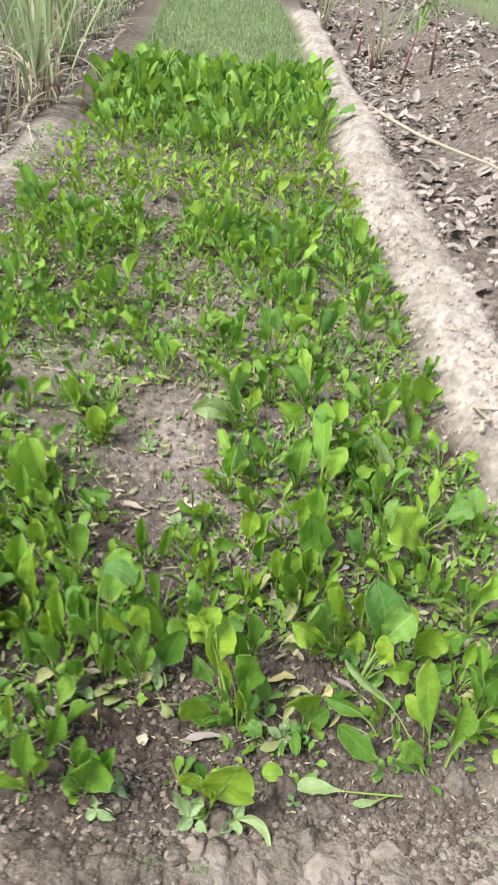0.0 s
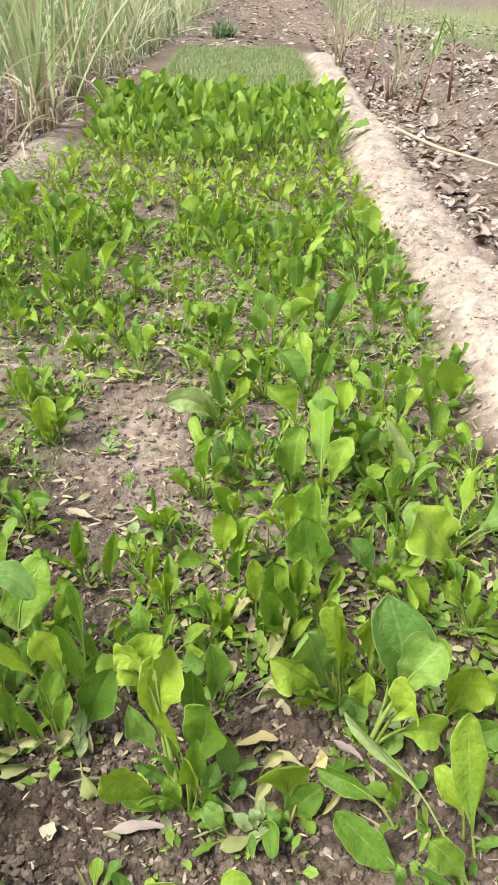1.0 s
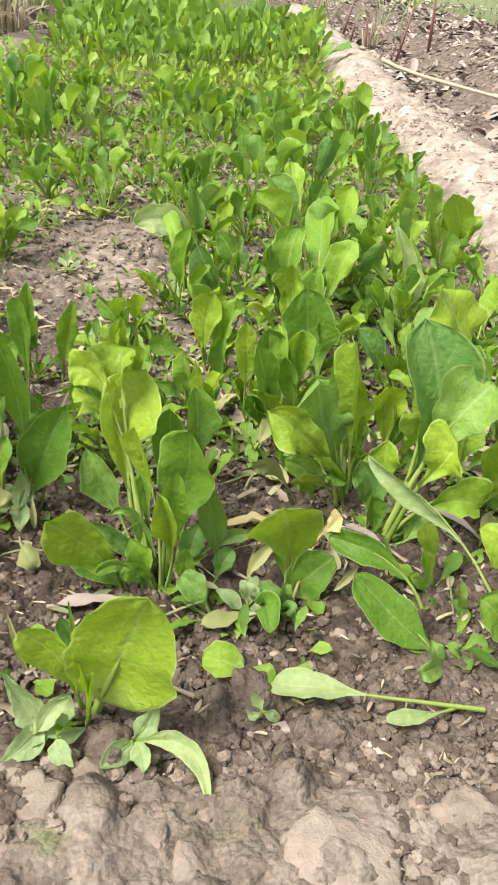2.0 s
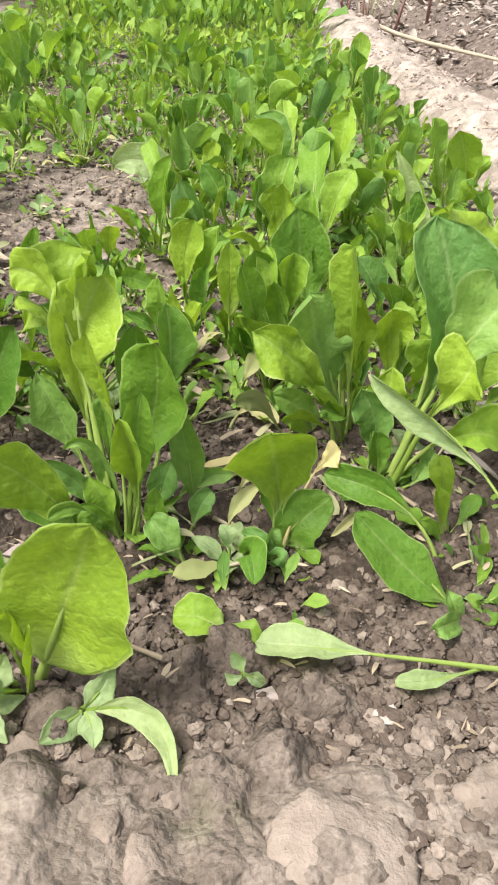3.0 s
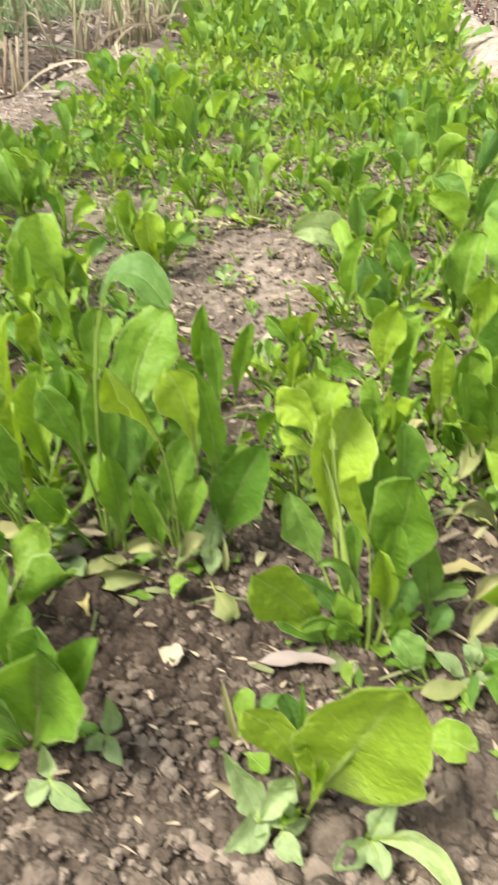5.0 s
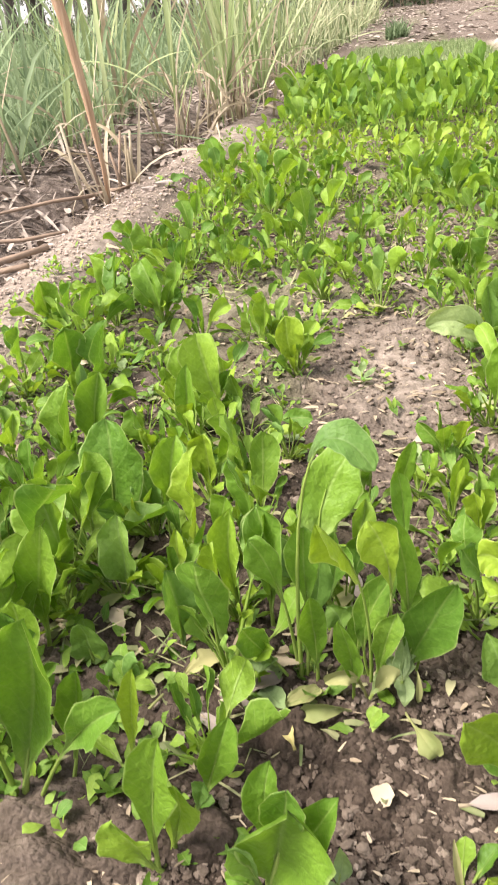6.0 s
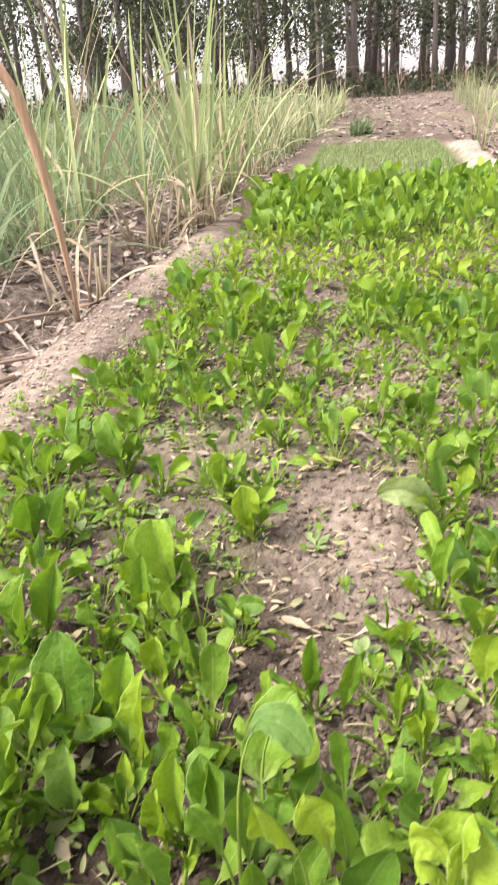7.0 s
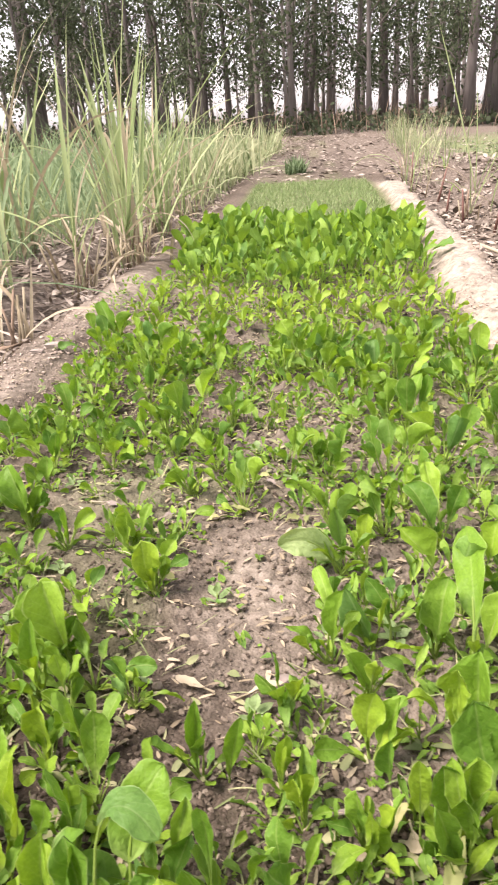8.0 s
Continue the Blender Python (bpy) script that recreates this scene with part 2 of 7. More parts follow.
def vn(x, y, seed):
    """vnoise at one spot."""
    xi, yi = math.floor(x), math.floor(y)
    fx, fy = x - xi, y - yi
    fx, fy = fx * fx * (3 - 2 * fx), fy * fy * (3 - 2 * fy)
    h = [math.sin((xi + a) * 127.1 + (yi + b) * 311.7 + seed * 74.7) * 43758.5453 % 1.0 for b in (0, 1) for a in (0, 1)]
    return (h[0] * (1 - fx) + h[1] * fx) * (1 - fy) + (h[2] * (1 - fx) + h[3] * fx) * fy


def sstep(a, b, v):
    t = np.clip((v - a) / (b - a), 0, 1)
    return t * t * (3 - 2 * t)


def x_right(y):
    return 0.395 + 0.03 * np.clip(y - 3.2, 0, 3)


def x_left(y):
    return -0.80 + 0.05 * np.clip(y - 2.2, 0, 4)


def xr(y):
    return 0.395 + 0.03 * min(max(y - 3.2, 0), 3)


def xl(y):
    return -0.80 + 0.05 * min(max(y - 2.2, 0), 4)


def base_height(x, y):
    """The lie of the land: level bed, banks and furrows along it, a low crust at its near end."""
    x, y = np.asarray(x, float), np.asarray(y, float)
    u, v = x - x_right(y), x_left(y) - x
    wob = 0.07 * (vnoise(y * 1.9, x * 0 + 3, 5) - 0.5) + 0.03 * (vnoise(y * 7, x * 0 + 8, 6) - 0.5)
    u, v = u + wob, v + wob
    near = 1 - sstep(8.5, 12, y)
    bank = 0.06 * sstep(-0.03, 0.09, u) * (1 - sstep(0.17, 0.27, u)) * (1 - sstep(6.8, 8.2, y))
    fur = -0.12 * sstep(0.19, 0.27, u) * (1 - sstep(0.55, 0.95, u))
    far_r = 0.06 * sstep(0.6, 1.1, u)
    dip = -0.07 * sstep(0.15, 0.27, v) * (1 - sstep(0.36, 0.52, v))
    lip = 0.030 * sstep(-0.05, 0.03, v) * (1 - sstep(0.10, 0.20, v)) * (1 - sstep(3.8, 4.8, y))
    far_l = 0.03 * sstep(0.42, 0.66, v)
    crust = 0.028 * (1 - sstep(0.64, 0.76, y))
    return near * (bank + fur + far_r + dip + lip + far_l + crust)


def height(x, y):
    x, y = np.asarray(x, float), np.asarray(y, float)
    u, v = x - x_right(y), x_left(y) - x
    rough = 0.5 + 1.6 * sstep(0.18, 0.4, u) + 1.2 * sstep(0.08, 0.3, v) + 0.9 * sstep(-0.02, 0.06, u) + 2.0 * sstep(8, 11, y)
    return base_height(x, y) + 0.022 * rough * fbm(x, y, 6.0, 4, 11) + 0.03 * fbm(x, y, 1.3, 2, 31)


GX0, GY0, GSTEP = -7.0, 0.0, 0.02
_gx, _gy = np.meshgrid(np.arange(GX0, 7.0, GSTEP), np.arange(GY0, 20.0, GSTEP))
HTAB = height(_gx, _gy).tolist()


def hz(x, y):
    """Height of the ground at one spot."""
    a, c = (x - GX0) / GSTEP, (y - GY0) / GSTEP
    i, j = int(a), int(c)
    if 0 <= i < len(HTAB[0]) - 1 and 0 <= j < len(HTAB) - 1:
        a, c = a - i, c - j
        r0, r1 = HTAB[j], HTAB[j + 1]
        return (r0[i] * (1 - a) + r0[i + 1] * a) * (1 - c) + (r1[i] * (1 - a) + r1[i + 1] * a) * c
    return float(height(x, y))


def make_mesh(name, verts, faces, mats, idx=None, uvs=None, smooth=True):
    me = bpy.data.meshes.new(name)
    co = np.asarray(verts, np.float32).reshape(-1, 3)
    if isinstance(faces, np.ndarray):
        sizes = np.full(len(faces), faces.shape[1], np.int32)
        flat = faces.ravel().astype(np.int32)
    else:
        sizes = np.array([len(f) for f in faces], np.int32)
        flat = np.array([k for f in faces for k in f], np.int32)
    fill_mesh(me, co, flat, sizes)
    for m in mats:
        me.materials.append(m)
    if idx is not None:
        me.polygons.foreach_set("material_index", np.asarray(idx, np.int32))
    me.polygons.foreach_set("use_smooth", np.full(len(sizes), smooth, bool))
    if uvs is not None:
        lay = me.uv_layers.new(name="UVMap")
        lay.data.foreach_set("uv", np.asarray(uvs, np.float32)[flat].ravel())
    me.update(calc_edges=True)
    return me


def fill_mesh(me, co, flat, sizes):
    me.vertices.add(len(co))
    me.vertices.foreach_set("co", co.ravel())
    me.loops.add(len(flat))
    me.loops.foreach_set("vertex_index", flat)
    me.polygons.add(len(sizes))
    me.polygons.foreach_set("loop_start", np.concatenate([[0], np.cumsum(sizes)[:-1]]).astype(np.int32))


def part(name, me, parent, label="", m=None):
    ob = new(name, me)
    ob.parent = parent
    if m is not None:
        ob.matrix_basis = m
    if label:
        tagged(ob, label)
    return ob


class Pile:
    """Gathers many small shapes into one mesh."""

    def __init__(self):
        self.v, self.f, self.s, self.uv, self.i, self.n = [], [], [], [], [], 0

    def add(self, v, f, uv=None, idx=0):
        v = np.asarray(v, float)
        f = np.asarray(f)
        self.v.append(v)
        self.f.append((f + self.n).ravel())
        self.s.append(np.full(len(f), f.shape[1], np.int32))
        self.uv.append(np.zeros((len(v), 2)) if uv is None else uv)
        self.i.append(np.full(len(f), idx, np.int32))
        self.n += len(v)

    def mesh(self, name, mats, smooth=True):
        me = bpy.data.meshes.new(name)
        flat = np.concatenate(self.f).astype(np.int32)
        sizes = np.concatenate(self.s)
        fill_mesh(me, np.concatenate(self.v).astype(np.float32), flat, sizes)
        for m in mats:
            me.materials.append(m)
        me.polygons.foreach_set("material_index", np.concatenate(self.i))
        me.polygons.foreach_set("use_smooth", np.full(len(sizes), smooth, bool))
        lay = me.uv_layers.new(name="UVMap")
        lay.data.foreach_set("uv", np.concatenate(self.uv).astype(np.float32)[flat].ravel())
        me.update(calc_edges=True)
        return me


def rot_z(v, a):
    c, s = math.cos(a), math.sin(a)
    return np.asarray(v) @ np.array([[c, s, 0], [-s, c, 0], [0, 0, 1]])


# ---------------------------------------------------------------- shapes: leaves, stalks, blades, clods
def spine(tilt, bend, length, n):
    """Points, directions and upper-side normals of a rib that leans out along +x and bends over."""
    s = np.linspace(0, 1, n)
    th = np.radians(tilt + bend * s ** 1.6)
    d = np.stack([np.sin(th), np.zeros(n), np.cos(th)], 1)
    pts = np.zeros((n, 3))
    step = length / (n - 1)
    for k in range(1, n):
        pts[k] = pts[k - 1] + (d[k - 1] + d[k]) * 0.5 * step
    nor = np.stack([-np.cos(th), np.zeros(n), np.sin(th)], 1)
    return s, pts, d, nor


def blade_shape(t, kind):
    if kind == "round":
        return np.clip(1 - (2 * t ** 0.92 - 1) ** 2, 0, 1) ** 0.5 * (0.80 + 0.20 * sstep(0, 0.45, t))
    if kind == "point":
        return np.clip(np.sin(math.pi * t ** 0.8), 0, 1) ** 0.9
    if kind == "cut":
        return (0.05 + 0.95 * sstep(0.0, 0.8, t) ** 1.2) * (1 - 0.45 * sstep(0.90, 1.0, t))
    if kind == "broad":
        return (0.06 + 0.94 * sstep(0.0, 0.80, t) ** 1.05) * np.clip(1 - np.clip((t - 0.72) / 0.28, 0, 1) ** 3.2, 0, 1) ** 0.55
    return (0.05 + 0.95 * sstep(-0.02, 0.60, t) ** 1.15) * np.clip(1 - np.clip((t - 0.50) / 0.50, 0, 1) ** 2.7, 0, 1) ** 0.52


@functools.lru_cache(None)
def grid_faces(nv, nu):
    return np.array([(k * nu + j, k * nu + j + 1, (k + 1) * nu + j + 1, (k + 1) * nu + j) for k in range(nv - 1) for j in range(nu - 1)])


@functools.lru_cache(None)
def tube_faces(ns, m):
    return np.array([(k * m + j, k * m + (j + 1) % m, (k + 1) * m + (j + 1) % m, (k + 1) * m + j) for k in range(ns - 1) for j in range(m)])


def leaf_arrays(L, W, tilt, bend=25, pet=0.4, cup=0.25, wave=0.0, twist=0, kind="spoon", nv=9, nu=5, seed=0, fold=0.0):
    """(blade, stalk) of one leaf along +x from the origin; each (verts, faces, uv)."""
    r = rng(seed)
    N = 24
    s, pts, d, nor = spine(tilt, bend, L, N)
    y = np.array([0, 1.0, 0])
    t = np.linspace(0, 1, nv) ** 0.75
    ph = r.uniform(0, 6.28, 4)
    side_w = r.uniform(0.82, 1.15, 2)
    push = r.uniform(-0.25, 0.25)
    q = (pet * 0.92 + (1 - pet * 0.92) * t) * (N - 1)
    i = np.minimum(q.astype(int), N - 2)
    g = (q - i)[:, None]
    c = pts[i] * (1 - g) + pts[i + 1] * g
    nn = nor[i] * (1 - g) + nor[i + 1] * g
    a = (np.radians(twist) * t)[:, None]
    yd = y * np.cos(a) + nn * np.sin(a)
    nd = nn * np.cos(a) - y * np.sin(a)
    w = W * 0.5 * blade_shape(t, kind) + 0.0005
    uu = np.linspace(-1, 1, nu)
    sw = np.where(uu < 0, side_w[0], side_w[1])
    T, U = np.meshgrid(t, uu, indexing="ij")
    P = np.where(U < 0, ph[0], ph[1])
    ww = w[:, None] * sw[None] * (1 + 0.11 * np.sin(7 * T + P) * np.abs(U) + 0.06 * np.sin(17 * T + 2 * P) * np.abs(U))
    up = (cup * U * U + fold * np.abs(U)) * w[:, None] + wave * W * U * U * (np.sin(10 * T + ph[2] + 2.2 * U) + 0.6 * np.sin(23 * T + ph[3] - 1.5 * U))
    up = up + 0.45 * wave * W * np.abs(U) ** 3 * np.sin(34 * T + ph[1] + 9 * np.sign(U)) * (nv > 12)
    up = up + 0.10 * W * np.sin(4.2 * T + ph[3]) + 0.028 * W * np.sin(9 * T + 5 * U + ph[0]) * np.cos(6 * U - 5 * T + ph[1]) * sstep(0.1, 0.4, T)
    v = c[:, None] + yd[:, None] * (ww * U)[..., None] + nd[:, None] * up[..., None] + y * (push * W * T ** 2)[..., None]
    blade = (v.reshape(-1, 3), grid_faces(nv, nu), np.stack([0.5 + 0.5 * U, T], -1).reshape(-1, 2))
    # stalk: a tapering five-sided rod that runs on as the lower midrib
    ns, m = 6, 5
    k = np.arange(ns) / (ns - 1)
    q = (pet + (1 - pet) * 0.38) * k * (N - 1)
    i = np.minimum(q.astype(int), N - 2)
    g = (q - i)[:, None]
    c = pts[i] * (1 - g) + pts[i + 1] * g
    c = c + nor[i] * (0.10 * W * np.sin(ph[3]) * sstep(0.6, 1, k))[:, None]
    rad = max(0.0013, 0.036 * W + 0.0006) * (1.3 - 0.95 * k)
    an = 2 * math.pi * np.arange(m) / m
    ring = y[None, None] * np.cos(an)[None, :, None] + nor[i][:, None] * np.sin(an)[None, :, None]
    sv = (c - nor[i] * (rad * (0.3 + 0.9 * sstep(0.5, 1, k)))[:, None])[:, None] + ring * rad[:, None, None]
    suv = np.stack(np.meshgrid(k, np.arange(m) / m, indexing="ij")[::-1], -1).reshape(-1, 2)
    return blade, (sv.reshape(-1, 3), tube_faces(ns, m), suv)


def strip_arrays(L, W, tilt, bend, nv=8, fold=0.35, curl=0.0, seed=0):
    """A long grass or reed blade with a V-shaped fold, tapering to a point."""
    s, pts, d, nor = spine(tilt, bend, L, nv)
    w = (W * 0.5 * np.clip(0.65 + 0.5 * np.sin(s * 2.4), 0, 1) * (1 - s ** 3) + 0.0004)[:, None]
    y = np.array([0, 1.0, 0])
    a = (curl * s)[:, None]
    yd = y * np.cos(a) + nor * np.sin(a)
    nd = nor * np.cos(a) - y * np.sin(a)
    v = np.stack([pts - yd * w + nd * fold * w, pts, pts + yd * w + nd * fold * w], 1).reshape(-1, 3)
    uv = np.stack(np.meshgrid(s, [0, 0.5, 1.0], indexing="ij")[::-1], -1).reshape(-1, 2)
    return v, grid_faces(nv, 3), uv


STRIPS = {}


def quick_strip(r, L, W, tilt, bend, nv, fold=0.3, curl=0.0):
    """A blade from a small stock of ready shapes, turned and sized; for the joined grass, reeds and litter."""
    key = (nv, int(tilt / 12), int(bend / 25), int(curl * 2), r.randint(3))
    if key not in STRIPS:
        STRIPS[key] = strip_arrays(1.0, 1.0, key[1] * 12 + 6, key[2] * 25 + 12, nv, fold, key[3] / 2 + 0.25)
        v, f, uv = STRIPS[key]
        mid = np.repeat(v[1::3], 3, 0)
        STRIPS[key] = (mid, v - mid, f, uv)
    mid, side, f, uv = STRIPS[key]
    return rot_z(mid * L + side * W, r.uniform(0, 6.28)), f, uv


def rod_arrays(points, radii, m=6):
    pts = [Vector(p) for p in points]
    v, f = [], []
    for k, p in enumerate(pts):
        d = (pts[min(k + 1, len(pts) - 1)] - pts[max(k - 1, 0)]).normalized()
        a = d.orthogonal().normalized()
        b = d.cross(a)
        for j in range(m):
            an = 2 * math.pi * j / m
            v.append(tuple(p + (a * math.cos(an) + b * math.sin(an)) * radii[k]))
    for k in range(len(pts) - 1):
        f += [(k * m + j, k * m + (j + 1) % m, (k + 1) * m + (j + 1) % m, (k + 1) * m + j) for j in range(m)]
    f += [tuple(range(m))[::-1], tuple(range((len(pts) - 1) * m, len(pts) * m))]
    return np.array(v), f


def ball_arrays(sub):
    bm = bmesh.new()
    bmesh.ops.create_icosphere(bm, subdivisions=sub, radius=1.0)
    v = np.array([tuple(p.co) for p in bm.verts])
    f = [tuple(p.index for p in q.verts) for q in bm.faces]
    bm.free()
    return v, f


BALL1, BALL2 = ball_arrays(1), ball_arrays(2)


def clod_arrays(seed, fine=True, rough=False):
    r = rng(seed)
    v, f = ball_arrays(3) if rough else BALL2 if fine else BALL1
    v = v.copy()
    for k in range(9 if fine else 5):
        d = r.normal(size=3)
        d /= np.linalg.norm(d)
        cut = r.uniform(0.55, 0.95)
        over = np.clip(v @ d - cut, 0, None)
        v -= np.outer(over * 0.85, d)
    if rough:
        o = r.uniform(0, 40)
        v *= (1 + 0.5 * fbm(v[:, 0] + v[:, 2] + o, v[:, 1] - 0.7 * v[:, 2], 2.4, 3, seed) + 0.65 * fbm(v[:, 0] - v[:, 2] + o, v[:, 1] + v[:, 2], 6.0, 2, seed + 1))[:, None]
    else:
        v *= 1 + 0.19 * r.normal(size=(len(v), 1))
    v *= np.array([1, r.uniform(0.65, 1), r.uniform(0.5, 0.8)])
    return v, f


# ---------------------------------------------------------------- ground
def lines(*spans):
    out = []
    for a, b, st in spans:
        out.append(np.arange(a, b - 1e-6, st))
    out.append([spans[-1][1]])
    return np.concatenate(out)


def grow(a, step, end, k=1.22):
    out, p = [], a
    while abs(p) < abs(end):
        out.append(p)
        p += step
        step *= k
    out.append(end)
    return np.array(out)


def bed_mask(x, y):
    return sstep(-0.06, 0.04, x_right(y) - x) * sstep(-0.06, 0.04, x - x_left(y))


def lumps(x, y, scale, seed, fill=0.75):
    """Heights of half-buried lumps, one or none in each cell of a jittered lattice; 0 to about 0.6 of a cell."""
    gx, gy = x * scale, y * scale
    ix, iy = np.floor(gx), np.floor(gy)
    best = np.zeros_like(gx)

    def h(a, b, s):
        v = np.sin(a * 12.9898 + b * 78.233 + (seed + s) * 37.719) * 43758.5453
        return v - np.floor(v)
    for dx in (-1, 0, 1):
        for dy in (-1, 0, 1):
            cx, cy = ix + dx, iy + dy
            px, py = cx + 0.15 + 0.7 * h(cx, cy, 1), cy + 0.15 + 0.7 * h(cx, cy, 2)
            rad = (0.25 + 0.45 * h(cx, cy, 3) ** 1.5) * (h(cx, cy, 4) < fill)
            ax, ay = gx - px, gy - py
            st = 0.7 + 0.6 * h(cx, cy, 5)
            d2 = (ax * st) ** 2 + (ay / st) ** 2 + 0.25 * ax * ay
            best = np.maximum(best, np.sqrt(np.clip(rad * rad - d2, 0, None)) * (0.7 + 0.3 * st))
    return best


def build_ground():
    xs = np.concatenate([-grow(2.2, 0.06, 240.0)[::-1], lines((-2.15, -1.2, 0.03), (-1.2, -0.36, 0.010), (-0.36, -0.26, 0.005), (-0.26, 0.26, 0.0022), (0.26, 0.36, 0.005), (0.36, 0.8, 0.010), (0.8, 1.9, 0.025)), grow(1.95, 0.06, 240.0)])
    ys = np.concatenate([-grow(2.0, 0.3, 40.0)[::-1], lines((-1.9, 0.55, 0.06), (0.55, 0.60, 0.006), (0.60, 0.96, 0.0022), (0.96, 1.02, 0.004), (1.02, 1.9, 0.007), (1.9, 3.6, 0.016), (3.6, 6.5, 0.04)), grow(6.55, 0.06, 420.0)])
    X, Y = np.meshgrid(xs, ys)
    Z = height(X, Y)
    u, v = X - x_right(Y), x_left(Y) - X
    near = 1 - sstep(2.6, 4.5, Y)
    wx, wy = X + 0.010 * fbm(X, Y, 60, 2, 81), Y + 0.010 * fbm(X, Y, 60, 2, 83)
    tilled = bed_mask(X, Y) * sstep(0.66, 0.74, Y) * (0.35 + 0.65 * sstep(0.3, 0.6, vnoise(X * 7, Y * 7, 61)))
    bald_n = np.exp(-(((X + 0.17) / 0.10) ** 2 + ((Y - 1.5) / 0.22) ** 2))
    tilled *= 1 - 0.65 * bald_n
    side = np.maximum(sstep(0.2, 0.3, u), sstep(0.1, 0.2, v))
    loose = np.clip(tilled + side + 0.35 * sstep(0.74, 0.62, Y), 0, 1)
    Z += near * loose * (lumps(wx, wy, 38.0, 3, 0.55) / 38.0 * 0.75 + lumps(wx, wy, 85.0, 9, 0.8) / 85.0 * 0.8 + lumps(wx, wy, 160.0, 15, 0.8) / 160.0 * 0.8 * (Y < 1.1) + 0.0022 * fbm(X, Y, 240.0, 2, 77) * (Y < 1.1))
    Z += near * 0.006 * fbm(X, Y, 34.0, 3, 51)
    # rough trodden top of the bank, dry furrow clods further off
    Z += sstep(-0.03, 0.05, u) * (1 - sstep(0.25, 0.35, u)) * (0.024 * fbm(X, Y, 16.0, 4, 57) + 0.020 * lumps(wx, wy, 17.0, 21, 0.6) + 0.011 * lumps(wx, wy, 42.0, 23, 0.6) + 0.006 * fbm(X, Y, 60.0, 2, 59) - 0.004) * (1 - sstep(5, 7, Y))
    # uneven pale crust at the near end of the bed
    soft = sstep(0.77, 0.67, Y)
    Z += soft * (0.016 * fbm(X, Y, 15.0, 3, 33) + 0.007 * fbm(X, Y, 48.0, 3, 35) + lumps(wx, wy, 26.0, 43, 0.5) / 26.0 * 0.35 + lumps(wx, wy, 70.0, 49, 0.5) / 70.0 * 0.4 + lumps(wx, wy, 140.0, 53, 0.5) / 140.0 * 0.4)
    nx, ny = len(xs), len(ys)
    idx = np.arange(nx * ny).reshape(ny, nx)
    q = np.stack([idx[:-1, :-1], idx[:-1, 1:], idx[1:, 1:], idx[1:, :-1]], -1).reshape(-1, 4)
    me = bpy.data.meshes.new("ground")
    fill_mesh(me, np.stack([X, Y, Z], -1).reshape(-1, 3).astype(np.float32), q.ravel().astype(np.int32), np.full(len(q), 4, np.int32))
    me.polygons.foreach_set("use_smooth", np.ones(len(q), bool))
    me.update(calc_edges=True)
    patch = vnoise(X * 2.3, Y * 2.3, 7)
    sand = sstep(-0.03, 0.05, u + 0.10 * fbm(X, Y, 9, 3, 3)) * (1 - sstep(0.15, 0.28, u + 0.12 * fbm(X, Y, 7, 3, 13))) * (1 - sstep(7, 8.3, Y)) * (0.7 + 0.3 * sstep(0.3, 0.6, vnoise(X * 12, Y * 12, 67)))
    sand = np.maximum(sand, 0.62 * sstep(-0.06, 0.02, v + 0.08 * fbm(X, Y, 9, 3, 43)) * (1 - sstep(0.11, 0.19, v)) * (0.55 + 0.45 * sstep(0.25, 0.5, patch)) * (1 - 0.8 * sstep(3.8, 4.8, Y)))
    front = sstep(0.76, 0.68, Y) * (0.12 + 0.55 * vnoise(X * 13, Y * 13, 29)) * (0.5 + 0.5 * sstep(-0.22, -0.05, X))
    far_soil = sstep(8.0, 10, Y) * 0.25
    sand = np.clip(np.maximum.reduce([sand, 0.5 * bald_n, front, far_soil, (0.35 + 0.1 * sstep(1.1, 1.5, Y)) * patch * bed_mask(X, Y)]), 0, 1)
    litter = np.maximum(sstep(0.22, 0.3, u) * (1 - sstep(1.2, 1.9, u)) * 0.8, sstep(0.16, 0.26, v) * (1 - sstep(0.8, 1.3, v)))
    litter = np.maximum(litter * (1 - sstep(9, 12, Y)), sstep(8.4, 9.5, Y) * (0.35 + 0.6 * vnoise(X * 1.1, Y * 1.1, 37)))
    lawn = bed_mask(X, Y) * sstep(4.5, 4.9, Y) * (1 - sstep(7.7, 8.5, Y))
    green = np.maximum.reduce([lawn * 0.9, sstep(1.35, 1.8, u) * (1 - sstep(14, 19, Y)) * 0.8, sstep(0.8, 1.3, v) * (1 - sstep(18, 22, Y)) * 0.85,
                               0.4 * sstep(0.62, 0.75, vnoise(X * 13, Y * 13, 17)) * sstep(0.4, 0.7, vnoise(X * 110, Y * 110, 93)) * sstep(0.80, 0.62, Y) * sstep(0.5, 0.58, Y),
                               0.3 * sstep(0.5, 0.8, vnoise(X * 5, Y * 5, 19)) * bed_mask(X, Y) * sstep(0.9, 1.3, Y)])
    for mx, my, mr in ((-0.149, 0.694, 0.014), (-0.090, 0.680, 0.010)):
        green = np.maximum(green, np.exp(-((X - mx) ** 2 + (Y - my) ** 2) / mr ** 2) * 0.8 * sstep(0.45, 0.7, vnoise(X * 170, Y * 170, 91)))
    # wet patch at the left; the mottle over the bed paints shade below plants
    damp_shade = np.maximum(np.exp(-(((X + 0.23) / 0.17) ** 2 + ((Y - 0.84) / 0.14) ** 2)) * 1.3, 0.9 * sstep(0.3, 0.6, vnoise(X * 4, Y * 4, 47)) * bed_mask(X, Y) * sstep(0.74, 0.84, Y) * (1 - 0.5 * sstep(1.1, 1.5, Y)) * (1 - bald_n))
